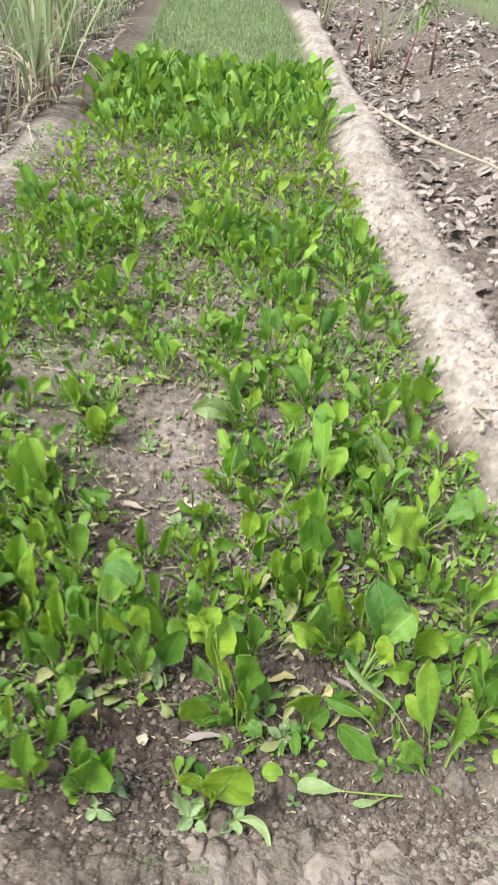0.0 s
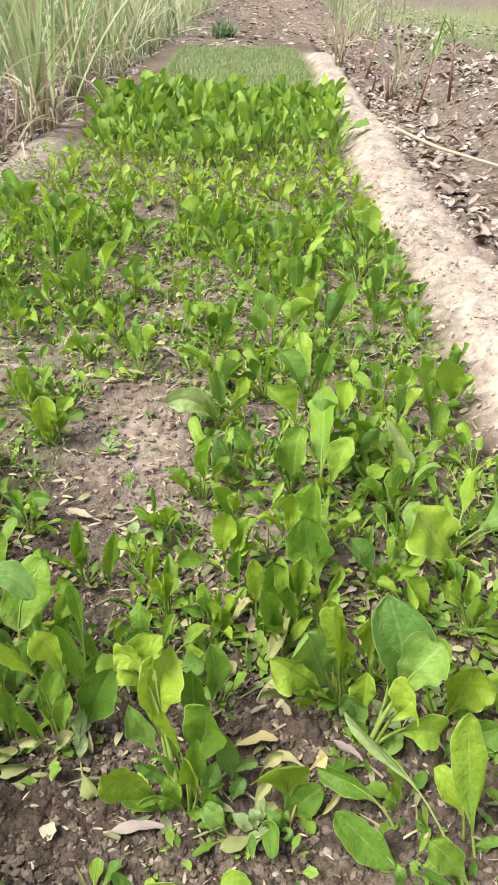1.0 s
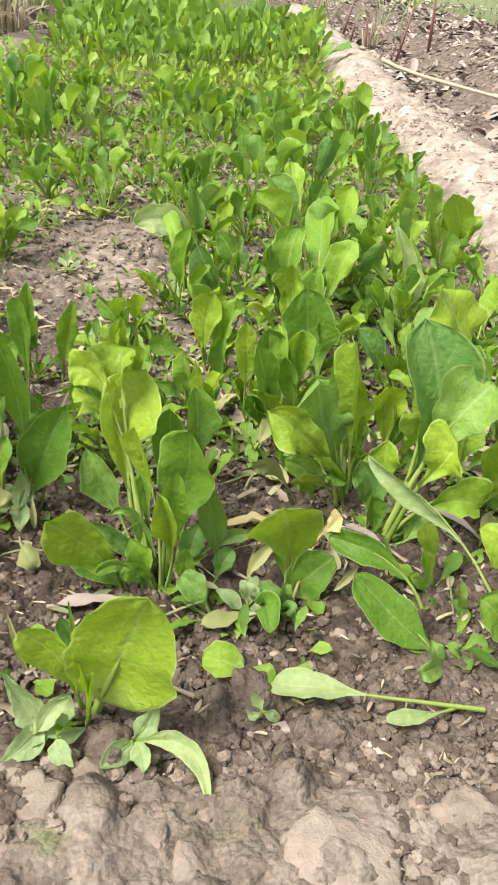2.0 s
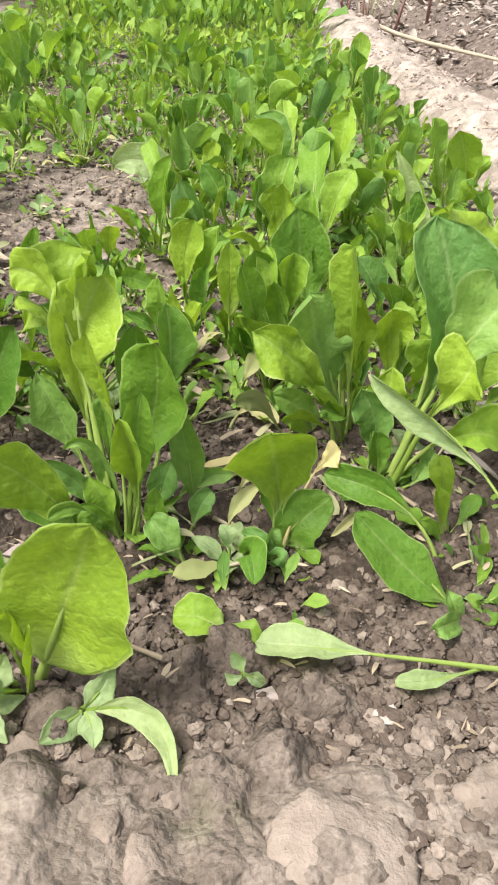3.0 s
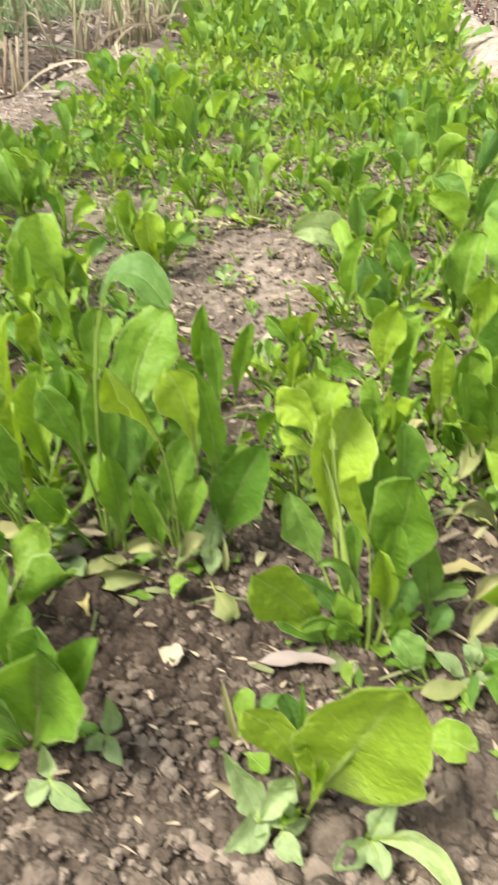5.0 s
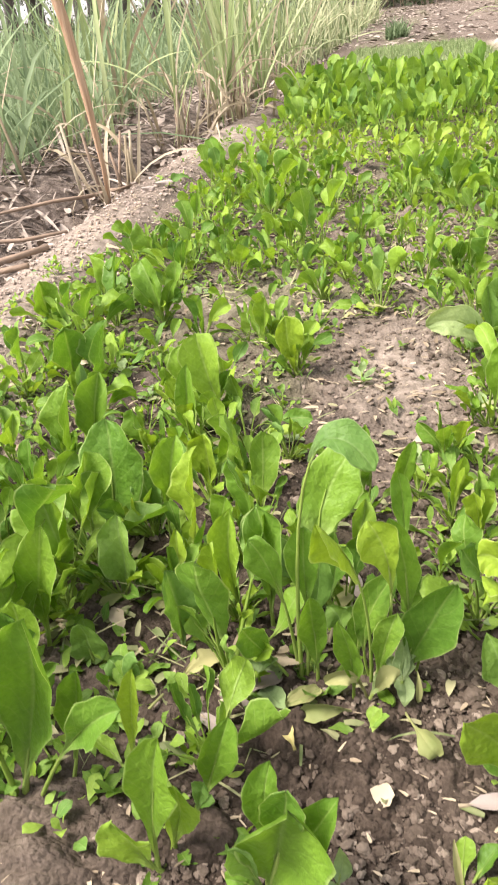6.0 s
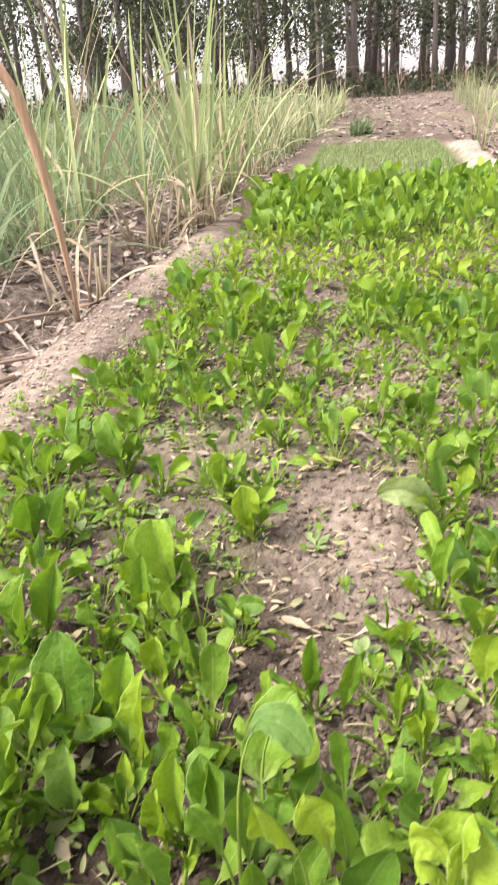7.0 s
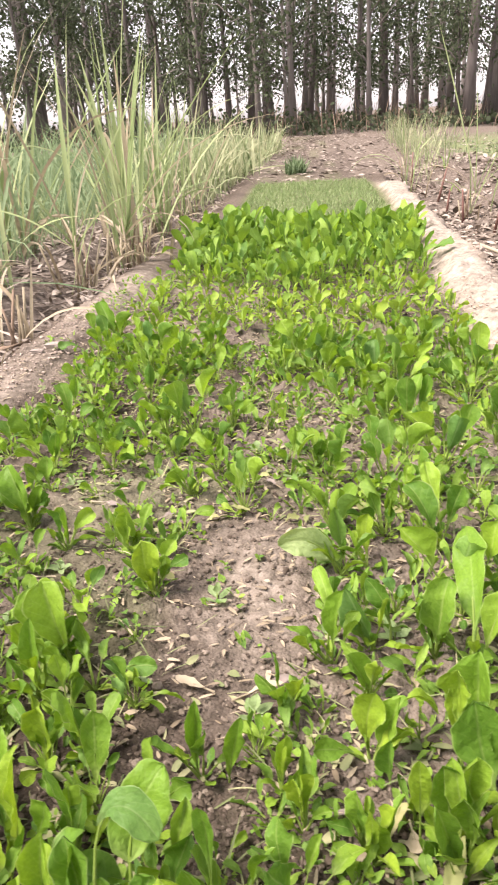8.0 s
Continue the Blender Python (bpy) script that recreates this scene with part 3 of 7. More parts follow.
    for nm, arr in (("sand", sand), ("litter", litter), ("green", green), ("damp_shade", damp_shade)):
        at = me.attributes.new(nm, "FLOAT", "POINT")
        at.data.foreach_set("value", np.clip(arr, 0, 1).astype(np.float32).ravel())
    me.materials.append(M_SOIL)
    return tagged(new("ground", me), "dry brown loam field with bed, sandy banks and furrows", "ground", kind="structure")


GROUND = build_ground()


# ---------------------------------------------------------------- spinach
def leaf_object(parent, spec, seed, material, split, roll=0.0):
    """spec: azimuth, tilt, length, width, bend, stalk share, cup, wave, twist, kind, fold; roll leans the whole leaf towards +x."""
    az, tilt, L, W, bend, pet, cup, wave, twist, kind, fold = spec
    blade, stalk = leaf_arrays(L, W, tilt, bend, pet, cup, wave, twist, kind, nv=17 if split else 11, nu=11 if split else 7, seed=seed, fold=fold)
    a, q = radians(az), radians(roll)
    over = np.array([[math.cos(q), 0, -math.sin(q)], [0, 1, 0], [math.sin(q), 0, math.cos(q)]])
    bv, sv = rot_z(blade[0], a) @ over, rot_z(stalk[0], a) @ over
    if split:
        ob = part("leaf", make_mesh("leaf", bv, blade[1], [material], None, blade[2]), parent)
        part("leaf_stalk", make_mesh("leaf_stalk", sv, stalk[1], [M_STALK], None, stalk[2]), ob)
        return ob
    p = Pile()
    p.add(bv, blade[1], blade[2], 0)
    p.add(sv, stalk[1], stalk[2], 1)
    return part("leaf", p.mesh("leaf", [material, M_STALK]), parent)


FRONT, UPWARD = np.array([0.0, -0.80, 0.60]), np.array([0.0, -0.25, 0.97])


def curved_leaf(base, mid, tip, W, turn, pet, kind, wave, fold, seed, ref, nv=19, nu=11):
    """(blade, stalk) of a leaf whose rib runs from base past mid to tip; turn swings the blade about the rib, away from ref."""
    r = rng(seed)
    N = 30
    s = np.linspace(0, 1, N)[:, None]
    ctrl = 2 * mid - 0.5 * (base + tip)
    pts = (1 - s) ** 2 * base + 2 * s * (1 - s) * ctrl + s ** 2 * tip
    d = np.gradient(pts, axis=0)
    d /= np.linalg.norm(d, axis=1)[:, None] + 1e-9
    nor = ref - d * (d @ ref)[:, None]
    nor /= np.linalg.norm(nor, axis=1)[:, None] + 1e-9
    wid = np.cross(d, nor)
    q = radians(turn)
    ph = r.uniform(0, 6.28, 5)
    side_w, roll = r.uniform(0.84, 1.14, 2), r.uniform(-0.30, 0.45, 2)
    sway, nod = r.uniform(-0.16, 0.16), r.uniform(-0.45, 0.30)
    if kind == "round" or ref is UPWARD:
        side_w, roll, sway, nod = side_w * 0.3 + 0.7, roll * 0.35, sway * 0.3, nod * 0.3
    t = np.linspace(0, 1, nv) ** 0.8
    f = (pet + (1 - pet) * t) * (N - 1)
    i = np.minimum(f.astype(int), N - 2)
    g = (f - i)[:, None]
    c = pts[i] * (1 - g) + pts[i + 1] * g
    nn, yy = nor[i] * (1 - g) + nor[i + 1] * g, wid[i] * (1 - g) + wid[i + 1] * g
    a = (q + 0.30 * (t - 0.4) * np.sin(ph[4]) + 0.12 * np.sin(4.0 * t + ph[3]))[:, None]
    yd, nd = yy * np.cos(a) + nn * np.sin(a), nn * np.cos(a) - yy * np.sin(a)
    w = W * 0.5 * blade_shape(t, kind) + 0.0004
    T, U = np.meshgrid(t, np.linspace(-1, 1, nu), indexing="ij")
    P = np.where(U < 0, ph[0], ph[1])
    A = np.abs(U)
    ww = w[:, None] * np.where(U < 0, side_w[0], side_w[1]) * (1 + 0.10 * np.sin(6 * T + P) * A + (0.025 + 0.5 * wave) * np.sin(19 * T + 2 * P) * A ** 2 + 0.03 * np.sin(31 * T + 3 * P) * A ** 3)
    up = np.where(U < 0, roll[0], roll[1]) * A ** 3 * w[:, None] + nod * W * T ** 4 + (0.12 * U * U + fold * A) * w[:, None] + wave * W * A ** 2 * (np.sin(11 * T + ph[2] + 2.2 * U) + 0.6 * np.sin(24 * T + ph[3] - 1.5 * U))
    up = up + 0.035 * W * np.sin(8 * T + 4 * U + ph[0]) * np.cos(6 * U - 5 * T + ph[1]) - 0.05 * W * np.exp(-(U / 0.10) ** 2) * (1 - T)
    v = c[:, None] + yd[:, None] * (ww * U + sway * W * np.sin(math.pi * T))[..., None] + nd[:, None] * up[..., None]
    blade = (v.reshape(-1, 3), grid_faces(nv, nu), np.stack([0.5 + 0.5 * U, T], -1).reshape(-1, 2))
    ns, m = 8, 6
    k = np.linspace(0, 1, ns)
    f = min(pet + (1 - pet) * 0.5, 0.8) * k * (N - 1)
    i = np.minimum(f.astype(int), N - 2)
    g = (f - i)[:, None]
    c = pts[i] * (1 - g) + pts[i + 1] * g
    rad = min(max(0.0010, 0.040 * W + 0.0004), 0.0026) * (1.35 - 1.05 * k)
    an = 2 * math.pi * np.arange(m) / m
    ring = wid[i][:, None] * np.cos(an)[None, :, None] + nor[i][:, None] * np.sin(an)[None, :, None]
    sv = (c - nor[i] * (rad * 0.8)[:, None])[:, None] + ring * rad[:, None, None]
    suv = np.stack(np.meshgrid(k, np.arange(m) / m, indexing="ij")[::-1], -1).reshape(-1, 2)
    return blade, (sv.reshape(-1, 3), tube_faces(ns, m), suv)


TONES = {"y": M_LEAF_YOUNG, "d": M_LEAF_DEEP, "b": M_LEAF_BLUE, "g": M_LEAF, "p": M_LEAF_PALE, "l": M_LEAF_PALE, "m": M_WEED, "w": M_WITHER, "o": M_YELLOW, "s": M_STRAW_ONE}
PLACED = []
leaf_count = [0]


def leaf_at(plant, base, mid, tip, width, turn, pet, kind, tone, wave, fold, flat=False):
    """One leaf of a near plant: where its stalk starts (on the ground, or with a height), a point half along the rib, its tip, and its blade."""
    leaf_count[0] += 1
    root = np.array((*base, hz(*base) - 0.004)) if len(base) == 2 else np.array(base)
    mid, tip = np.array(mid), np.array(tip)
    if flat:
        for q in (root, mid, tip):
            q[2] += hz(q[0], q[1]) + 0.003
    else:
        for q in (mid, tip):
            q[2] = max(q[2], hz(q[0], q[1]) + 0.006)
    o = np.array(plant.matrix_basis.translation)
    blade, stalk = curved_leaf(root - o, mid - o, tip - o, width, turn, pet, kind, wave, fold, 5000 + leaf_count[0], UPWARD if flat else FRONT)
    m = TONES[tone]
    ob = part("leaf", make_mesh("leaf", blade[0], blade[1], [m], None, blade[2]), plant)
    if width > 0.006:
        part("leaf_stalk", make_mesh("leaf_stalk", stalk[0], stalk[1], [m if tone in "wos" else M_STALK], None, stalk[2]), ob)
    return ob


def near_plant(x, y, label, extra=0):
    ob = tagged(new("spinach_plant"), label, "spinach plant", "spinach plants of the bed")
    ob.matrix_basis = pose(x, y, hz(x, y) - 0.003)
    PLACED.append((x, y))
    r = rng(int(x * 7919 + y * 104729) % 9973)
    for k in range(5):
        L, W = r.uniform(0.02, 0.045), r.uniform(0.007, 0.014)
        spec = (r.uniform(0, 360), r.uniform(40, 78), L, W, r.uniform(5, 30), 0.35, r.uniform(0, 0.25), 0.06, r.uniform(-30, 30), "spoon", r.uniform(0, 0.4))
        leaf_object(ob, spec, r.randint(99999), M_LEAF_DEEP if k % 2 else M_LEAF, False)
    for k in range(extra):
        L = r.uniform(0.035, 0.090)
        spec = (r.uniform(0, 360), r.uniform(5, 40), L, L * r.uniform(0.14, 0.30), r.uniform(-10, 60), r.uniform(0.35, 0.6), r.uniform(-0.1, 0.3), r.uniform(0.03, 0.12), r.uniform(-80, 80), r.choice(["spoon", "broad", "cut", "point"]), r.uniform(0, 0.9))
        leaf_object(ob, spec, r.randint(99999), (M_LEAF, M_LEAF_YOUNG, M_LEAF, M_LEAF_DEEP)[k % 4], False)
    return ob


def near_weed(x, y, label):
    ob = tagged(new("weed_seedling"), label, "weed", "weed seedlings")
    ob.matrix_basis = pose(x, y, hz(x, y) - 0.002)
    return ob


def lying_leaf(x, y, label):
    ob = tagged(new("fallen_leaf"), label, "fallen leaf", "fallen leaves on the bed")
    ob.matrix_basis = pose(x, y, hz(x, y))
    return ob


def random_leaves(r, n, h, spread):
    out = []
    az0 = r.uniform(0, 360)
    for k in range(n):
        inner = k / n
        if r.uniform() < 0.3:
            L = h * r.uniform(0.35, 0.6)
            tilt = r.uniform(45, 78)
        else:
            L = h * r.uniform(0.6, 1.2)
            tilt = spread * (1.35 - 0.9 * inner) * r.uniform(0.25, 1.45)
        W = L * r.uniform(0.13, 0.34)
        kind = r.choice(["spoon", "spoon", "spoon", "broad", "broad", "round", "cut"])
        twist = r.uniform(-95, 95)
        out.append((az0 + k * 137.5 + r.uniform(-30, 30), tilt, L, W, r.uniform(-15, 45) if r.uniform() < 0.86 else r.uniform(50, 115), min(max(1 - 2.0 * W / L * r.uniform(0.75, 1.2), 0.34), 0.64), r.uniform(-0.15, 0.4), r.uniform(0.02, 0.13), twist, kind, r.uniform(0, 1.1) if r.uniform() < 0.55 else 0.1))
    return out


def plant_variant(seed, n, h, spread, label):
    ob = tagged(new("spinach_plant"), label, "spinach plant", "spinach plants of the bed")
    r = rng(seed)
    for k, spec in enumerate(random_leaves(r, n, h, spread)):
        leaf_object(ob, spec, seed * 40 + k, M_LEAF_BLUE if r.uniform() < 0.13 else M_LEAF, False)
    p = Pile()
    for k in range(9):
        L = h * r.uniform(0.22, 0.45)
        b, s = leaf_arrays(L, L * r.uniform(0.22, 0.4), r.uniform(35, 85), r.uniform(0, 40), r.uniform(0.2, 0.5), 0.2, 0.05, r.uniform(-50, 50), "spoon", 7, 5, seed * 31 + k)
        a = r.uniform(0, 6.28)
        o = np.array([r.normal(0, h * 0.12), r.normal(0, h * 0.12), 0.004])
        p.add(rot_z(b[0], a) + o, b[1], b[2], 0)
        p.add(rot_z(s[0], a) + o, s[1], s[2], 1)
    part("basal_leaves", p.mesh("basal_leaves", [M_LEAF_FAR, M_STALK]), ob, "small crowded leaves at the base")
    return ob


# the plants at the near edge of the bed, leaf by leaf
P = near_plant(-0.082, 0.764, "small spinach plant with one large round yellow-green leaf")
leaf_at(P, (-0.081, 0.764), (-0.063, 0.758, 0.051), (-0.045, 0.752, 0.111), 0.063, 0, 0.2, "round", "y", 0.01, 0.03)
leaf_at(P, (-0.085, 0.766), (-0.094, 0.766, 0.030), (-0.116, 0.766, 0.068), 0.026, 8, 0.3, "spoon", "y", 0.02, 0.15)
leaf_at(P, (-0.084, 0.768), (-0.085, 0.768, 0.043), (-0.089, 0.768, 0.088), 0.005, 30, 0.2, "point", "d", 0.02, 0.5)
leaf_at(P, (-0.086, 0.778), (-0.091, 0.782, 0.030), (-0.099, 0.785, 0.056), 0.011, 10, 0.3, "spoon", "b", 0.03, 0.2)
leaf_at(P, (-0.081, 0.758), (-0.080, 0.756, 0.038), (-0.085, 0.755, 0.060), 0.011, 40, 0.2, "spoon", "y", 0.05, 0.6)
leaf_at(P, (-0.083, 0.756), (-0.078, 0.753, 0.023), (-0.072, 0.750, 0.053), 0.010, 55, 0.2, "spoon", "y", 0.05, 0.6)
P = near_plant(-0.122, 0.792, "small spinach plant with smooth green leaves")
leaf_at(P, (-0.122, 0.792), (-0.126, 0.792, 0.024), (-0.130, 0.792, 0.052), 0.004, 20, 0.1, "point", "w", 0.05, 0.4)
P = near_plant(-0.045, 0.885, "upright spinach plant with a folded yellow-green leaf")
leaf_at(P, (-0.049, 0.869), (-0.072, 0.905, 0.065), (-0.063, 0.925, 0.136), 0.045, -12, 0.46, "broad", "y", 0.05, 0.55)
leaf_at(P, (-0.053, 0.871), (-0.079, 0.913, 0.108), (-0.112, 0.930, 0.140), 0.024, 25, 0.55, "broad", "y", 0.08, 0.4)
leaf_at(P, (-0.052, 0.868), (-0.074, 0.915, 0.103), (-0.075, 0.935, 0.153), 0.033, 38, 0.58, "broad", "y", 0.1, 0.5)
leaf_at(P, (-0.052, 0.868), (-0.076, 0.909, 0.095), (-0.109, 0.925, 0.126), 0.022, 58, 0.6, "spoon", "y", 0.06, 0.8)
leaf_at(P, (-0.046, 0.866), (-0.043, 0.894, 0.043), (-0.028, 0.905, 0.115), 0.041, 0, 0.36, "spoon", "d", 0.03, 0.18)
leaf_at(P, (-0.044, 0.869), (-0.043, 0.922, 0.041), (-0.045, 0.940, 0.103), 0.026, 0, 0.58, "round", "d", 0.04, 0.2)
leaf_at(P, (-0.041, 0.869), (-0.029, 0.940, 0.034), (-0.027, 0.965, 0.106), 0.028, -10, 0.6, "spoon", "g", 0.05, 0.3)
leaf_at(P, (-0.041, 0.872), (-0.038, 0.872, 0.046), (-0.037, 0.872, 0.096), 0.018, 0, 0.3, "spoon", "d", 0.04, 0.2)
leaf_at(P, (-0.045, 0.866), (-0.038, 0.864, 0.048), (-0.048, 0.862, 0.086), 0.016, 35, 0.28, "spoon", "y", 0.05, 0.9)
leaf_at(P, (-0.047, 0.865), (-0.050, 0.876, 0.059), (-0.063, 0.880, 0.127), 0.016, 60, 0.6, "broad", "y", 0.05, 0.9)
leaf_at(P, (-0.008, 0.884), (-0.009, 0.898, 0.022), (-0.019, 0.900, 0.067), 0.019, 0, 0.24, "spoon", "b", 0.03, 0.3)
leaf_at(P, (-0.069, 0.867), (-0.087, 0.870, 0.022), (-0.121, 0.862, 0.063), 0.034, 10, 0.1, "broad", "y", 0.06, 0.25)
leaf_at(P, (-0.069, 0.867), (-0.085, 0.866, 0.012), (-0.113, 0.872, 0.029), 0.019, 0, 0.2, "spoon", "d", 0.04, 0.2)
leaf_at(P, (-0.058, 0.881), (-0.081, 0.910, 0.034), (-0.101, 0.915, 0.079), 0.022, 10, 0.42, "spoon", "b", 0.05, 0.3)
leaf_at(P, (-0.057, 0.873), (-0.072, 0.888, 0.017), (-0.098, 0.890, 0.036), 0.016, 10, 0.18, "spoon", "b", 0.04, 0.3)
leaf_at(P, (-0.052, 0.885), (-0.065, 0.885, 0.046), (-0.083, 0.885, 0.050), 0.011, 20, 0.05, "point", "b", 0.03, 0.3)
leaf_at(P, (-0.054, 0.890), (-0.059, 0.893, 0.056), (-0.064, 0.895, 0.079), 0.010, 10, 0.2, "spoon", "g", 0.03, 0.3)
leaf_at(P, (-0.049, 0.870), (-0.061, 0.865, 0.012), (-0.071, 0.862, 0.024), 0.020, 10, 0.15, "spoon", "d", 0.05, 0.3)
leaf_at(P, (-0.048, 0.864), (-0.058, 0.873, 0.012), (-0.067, 0.872, 0.035), 0.016, 20, 0.3, "spoon", "g", 0.05, 0.4)
leaf_at(P, (-0.037, 0.867), (-0.029, 0.883, 0.015), (-0.023, 0.885, 0.040), 0.016, 15, 0.3, "spoon", "b", 0.05, 0.5)
leaf_at(P, (-0.034, 0.868), (-0.030, 0.866, 0.013), (-0.030, 0.865, 0.036), 0.012, 10, 0.2, "spoon", "d", 0.05, 0.3)
leaf_at(P, (-0.027, 0.895), (-0.007, 0.898, 0.015), (0.017, 0.900, 0.023), 0.011, 10, 0.25, "spoon", "b", 0.05, 0.3)
leaf_at(P, (-0.056, 0.868), (-0.071, 0.865, 0.021), (-0.090, 0.862, 0.018), 0.009, 20, 0.3, "spoon", "g", 0.03, 0.3)
P = near_plant(-0.009, 0.846, "low spinach plant with spread stalks")
leaf_at(P, (-0.009, 0.846), (-0.019, 0.852, 0.012), (-0.030, 0.862, 0.016), 0.020, 0, 0.1, "spoon", "b", 0.05, 0.3)
leaf_at(P, (-0.010, 0.875), (-0.003, 0.877, 0.012), (0.004, 0.885, 0.021), 0.013, 10, 0.2, "spoon", "b", 0.03, 0.3)
P = near_plant(0.047, 0.872, "short spinach plant with a broad yellow-green leaf")
leaf_at(P, (0.044, 0.864), (0.041, 0.870, 0.034), (0.029, 0.868, 0.087), 0.054, 0, 0.3, "broad", "y", 0.02, 0.12)
leaf_at(P, (0.045, 0.863), (0.054, 0.865, 0.012), (0.075, 0.872, 0.029), 0.031, 0, 0.18, "round", "d", 0.02, 0.15)
leaf_at(P, (0.044, 0.864), (0.041, 0.877, 0.016), (0.032, 0.880, 0.035), 0.011, 10, 0.2, "spoon", "d", 0.04, 0.3)
leaf_at(P, (0.022, 0.858), (0.027, 0.842, 0.012), (0.028, 0.819, 0.008), 0.018, -10, 0.05, "spoon", "d", 0.03, 0.25)
leaf_at(P, (0.045, 0.860), (0.042, 0.852, 0.012), (0.043, 0.858, 0.019), 0.012, 0, 0.1, "point", "b", 0.03, 0.25)
leaf_at(P, (0.043, 0.858), (0.042, 0.839, 0.012), (0.046, 0.833, 0.008), 0.011, 0, 0.1, "point", "b", 0.03, 0.25)
leaf_at(P, (0.042, 0.853), (0.033, 0.851, 0.012), (0.022, 0.862, 0.009), 0.013, 0, 0.1, "point", "b", 0.03, 0.25)
leaf_at(P, (0.039, 0.850), (0.014, 0.859, 0.012), (0.032, 0.880, 0.029), 0.010, 30, 0.6, "spoon", "w", 0.05, 0.5)
leaf_at(P, (0.019, 0.900), (0.026, 0.900, 0.022), (0.041, 0.900, 0.033), 0.012, 10, 0.3, "spoon", "w", 0.05, 0.5)
leaf_at(P, (0.046, 0.843), (0.069, 0.850, 0.012), (0.099, 0.888, 0.008), 0.005, 10, 0.6, "point", "w", 0.03, 0.5)
leaf_at(P, (0.043, 0.846), (0.061, 0.880, 0.032), (0.079, 0.885, 0.054), 0.016, 20, 0.62, "broad", "o", 0.08, 0.5)
P = near_plant(-0.183, 0.945, "many-leaved dark green spinach plant")
leaf_at(P, (-0.190, 0.951), (-0.224, 1.002, 0.087), (-0.197, 1.045, 0.146), 0.047, 0, 0.5, "round", "d", 0.03, 0.15)
leaf_at(P, (-0.181, 0.938), (-0.187, 0.932, 0.105), (-0.215, 0.925, 0.163), 0.021, 48, 0.52, "spoon", "y", 0.05, 0.9)
leaf_at(P, (-0.179, 0.945), (-0.166, 0.942, 0.089), (-0.181, 0.940, 0.154), 0.028, -5, 0.52, "broad", "y", 0.05, 0.2)
leaf_at(P, (-0.180, 0.945), (-0.185, 0.945, 0.043), (-0.165, 0.945, 0.105), 0.020, 15, 0.36, "spoon", "g", 0.05, 0.3)
leaf_at(P, (-0.178, 0.935), (-0.171, 0.933, 0.039), (-0.164, 0.930, 0.076), 0.021, 10, 0.15, "broad", "g", 0.05, 0.3)
leaf_at(P, (-0.182, 0.942), (-0.203, 0.960, 0.032), (-0.214, 0.965, 0.051), 0.025, 0, 0.45, "spoon", "b", 0.05, 0.3)
leaf_at(P, (-0.185, 0.942), (-0.191, 0.950, 0.030), (-0.184, 0.950, 0.062), 0.016, 20, 0.35, "spoon", "d", 0.05, 0.3)
leaf_at(P, (-0.194, 0.925), (-0.194, 0.922, 0.036), (-0.202, 0.918, 0.084), 0.018, 0, 0.2, "spoon", "d", 0.05, 0.2)
leaf_at(P, (-0.184, 0.925), (-0.170, 0.923, 0.025), (-0.160, 0.920, 0.029), 0.012, 15, 0.1, "spoon", "w", 0.06, 0.4)
leaf_at(P, (-0.183, 0.925), (-0.193, 0.922, 0.025), (-0.215, 0.918, 0.019), 0.011, 15, 0.2, "spoon", "w", 0.06, 0.4)
leaf_at(P, (-0.188, 0.915), (-0.208, 0.903, 0.012), (-0.232, 0.897, 0.008), 0.012, 15, 0.2, "spoon", "w", 0.06, 0.4)
P = near_plant(-0.222, 0.935, "slender spinach plant rooted in dry loam")
leaf_at(P, (-0.222, 0.935), (-0.221, 0.935, 0.047), (-0.225, 0.935, 0.095), 0.024, 0, 0.2, "spoon", "d", 0.05, 0.2)
P = near_plant(-0.153, 0.952, "spinach plant with dark spatula-shaped leaves")
leaf_at(P, (-0.156, 0.955), (-0.155, 0.955, 0.083), (-0.168, 0.955, 0.148), 0.026, 0, 0.32, "spoon", "d", 0.03, 0.2)
leaf_at(P, (-0.154, 0.950), (-0.148, 0.950, 0.040), (-0.121, 0.950, 0.096), 0.034, 0, 0.16, "spoon", "d", 0.02, 0.2)
leaf_at(P, (-0.156, 0.967), (-0.157, 0.992, 0.096), (-0.163, 1.000, 0.158), 0.017, 10, 0.45, "spoon", "d", 0.03, 0.3)
leaf_at(P, (-0.148, 0.955), (-0.140, 0.960, 0.036), (-0.136, 0.965, 0.056), 0.012, 10, 0.3, "spoon", "g", 0.04, 0.3)
leaf_at(P, (-0.146, 0.925), (-0.146, 0.924, 0.012), (-0.147, 0.930, 0.028), 0.004, 0, 0.2, "point", "w", 0.02, 0.3)
leaf_at(P, (-0.160, 0.928), (-0.146, 0.889, 0.012), (-0.133, 0.874, 0.008), 0.014, 10, 0.35, "spoon", "w", 0.05, 0.4)
P = near_plant(-0.237, 0.955, "spinach plant with one tall arching leaf")
leaf_at(P, (-0.235, 0.940), (-0.222, 0.950, 0.186), (-0.179, 0.945, 0.193), 0.025, 25, 0.55, "spoon", "b", 0.04, 0.2)
leaf_at(P, (-0.231, 0.941), (-0.227, 0.950, 0.077), (-0.227, 0.950, 0.140), 0.022, 0, 0.4, "spoon", "d", 0.05, 0.2)
leaf_at(P, (-0.231, 0.941), (-0.227, 0.968, 0.044), (-0.219, 0.975, 0.109), 0.023, 0, 0.4, "spoon", "b", 0.05, 0.3)
leaf_at(P, (-0.231, 0.941), (-0.210, 0.978, 0.062), (-0.200, 0.985, 0.097), 0.025, 0, 0.4, "spoon", "g", 0.05, 0.3)
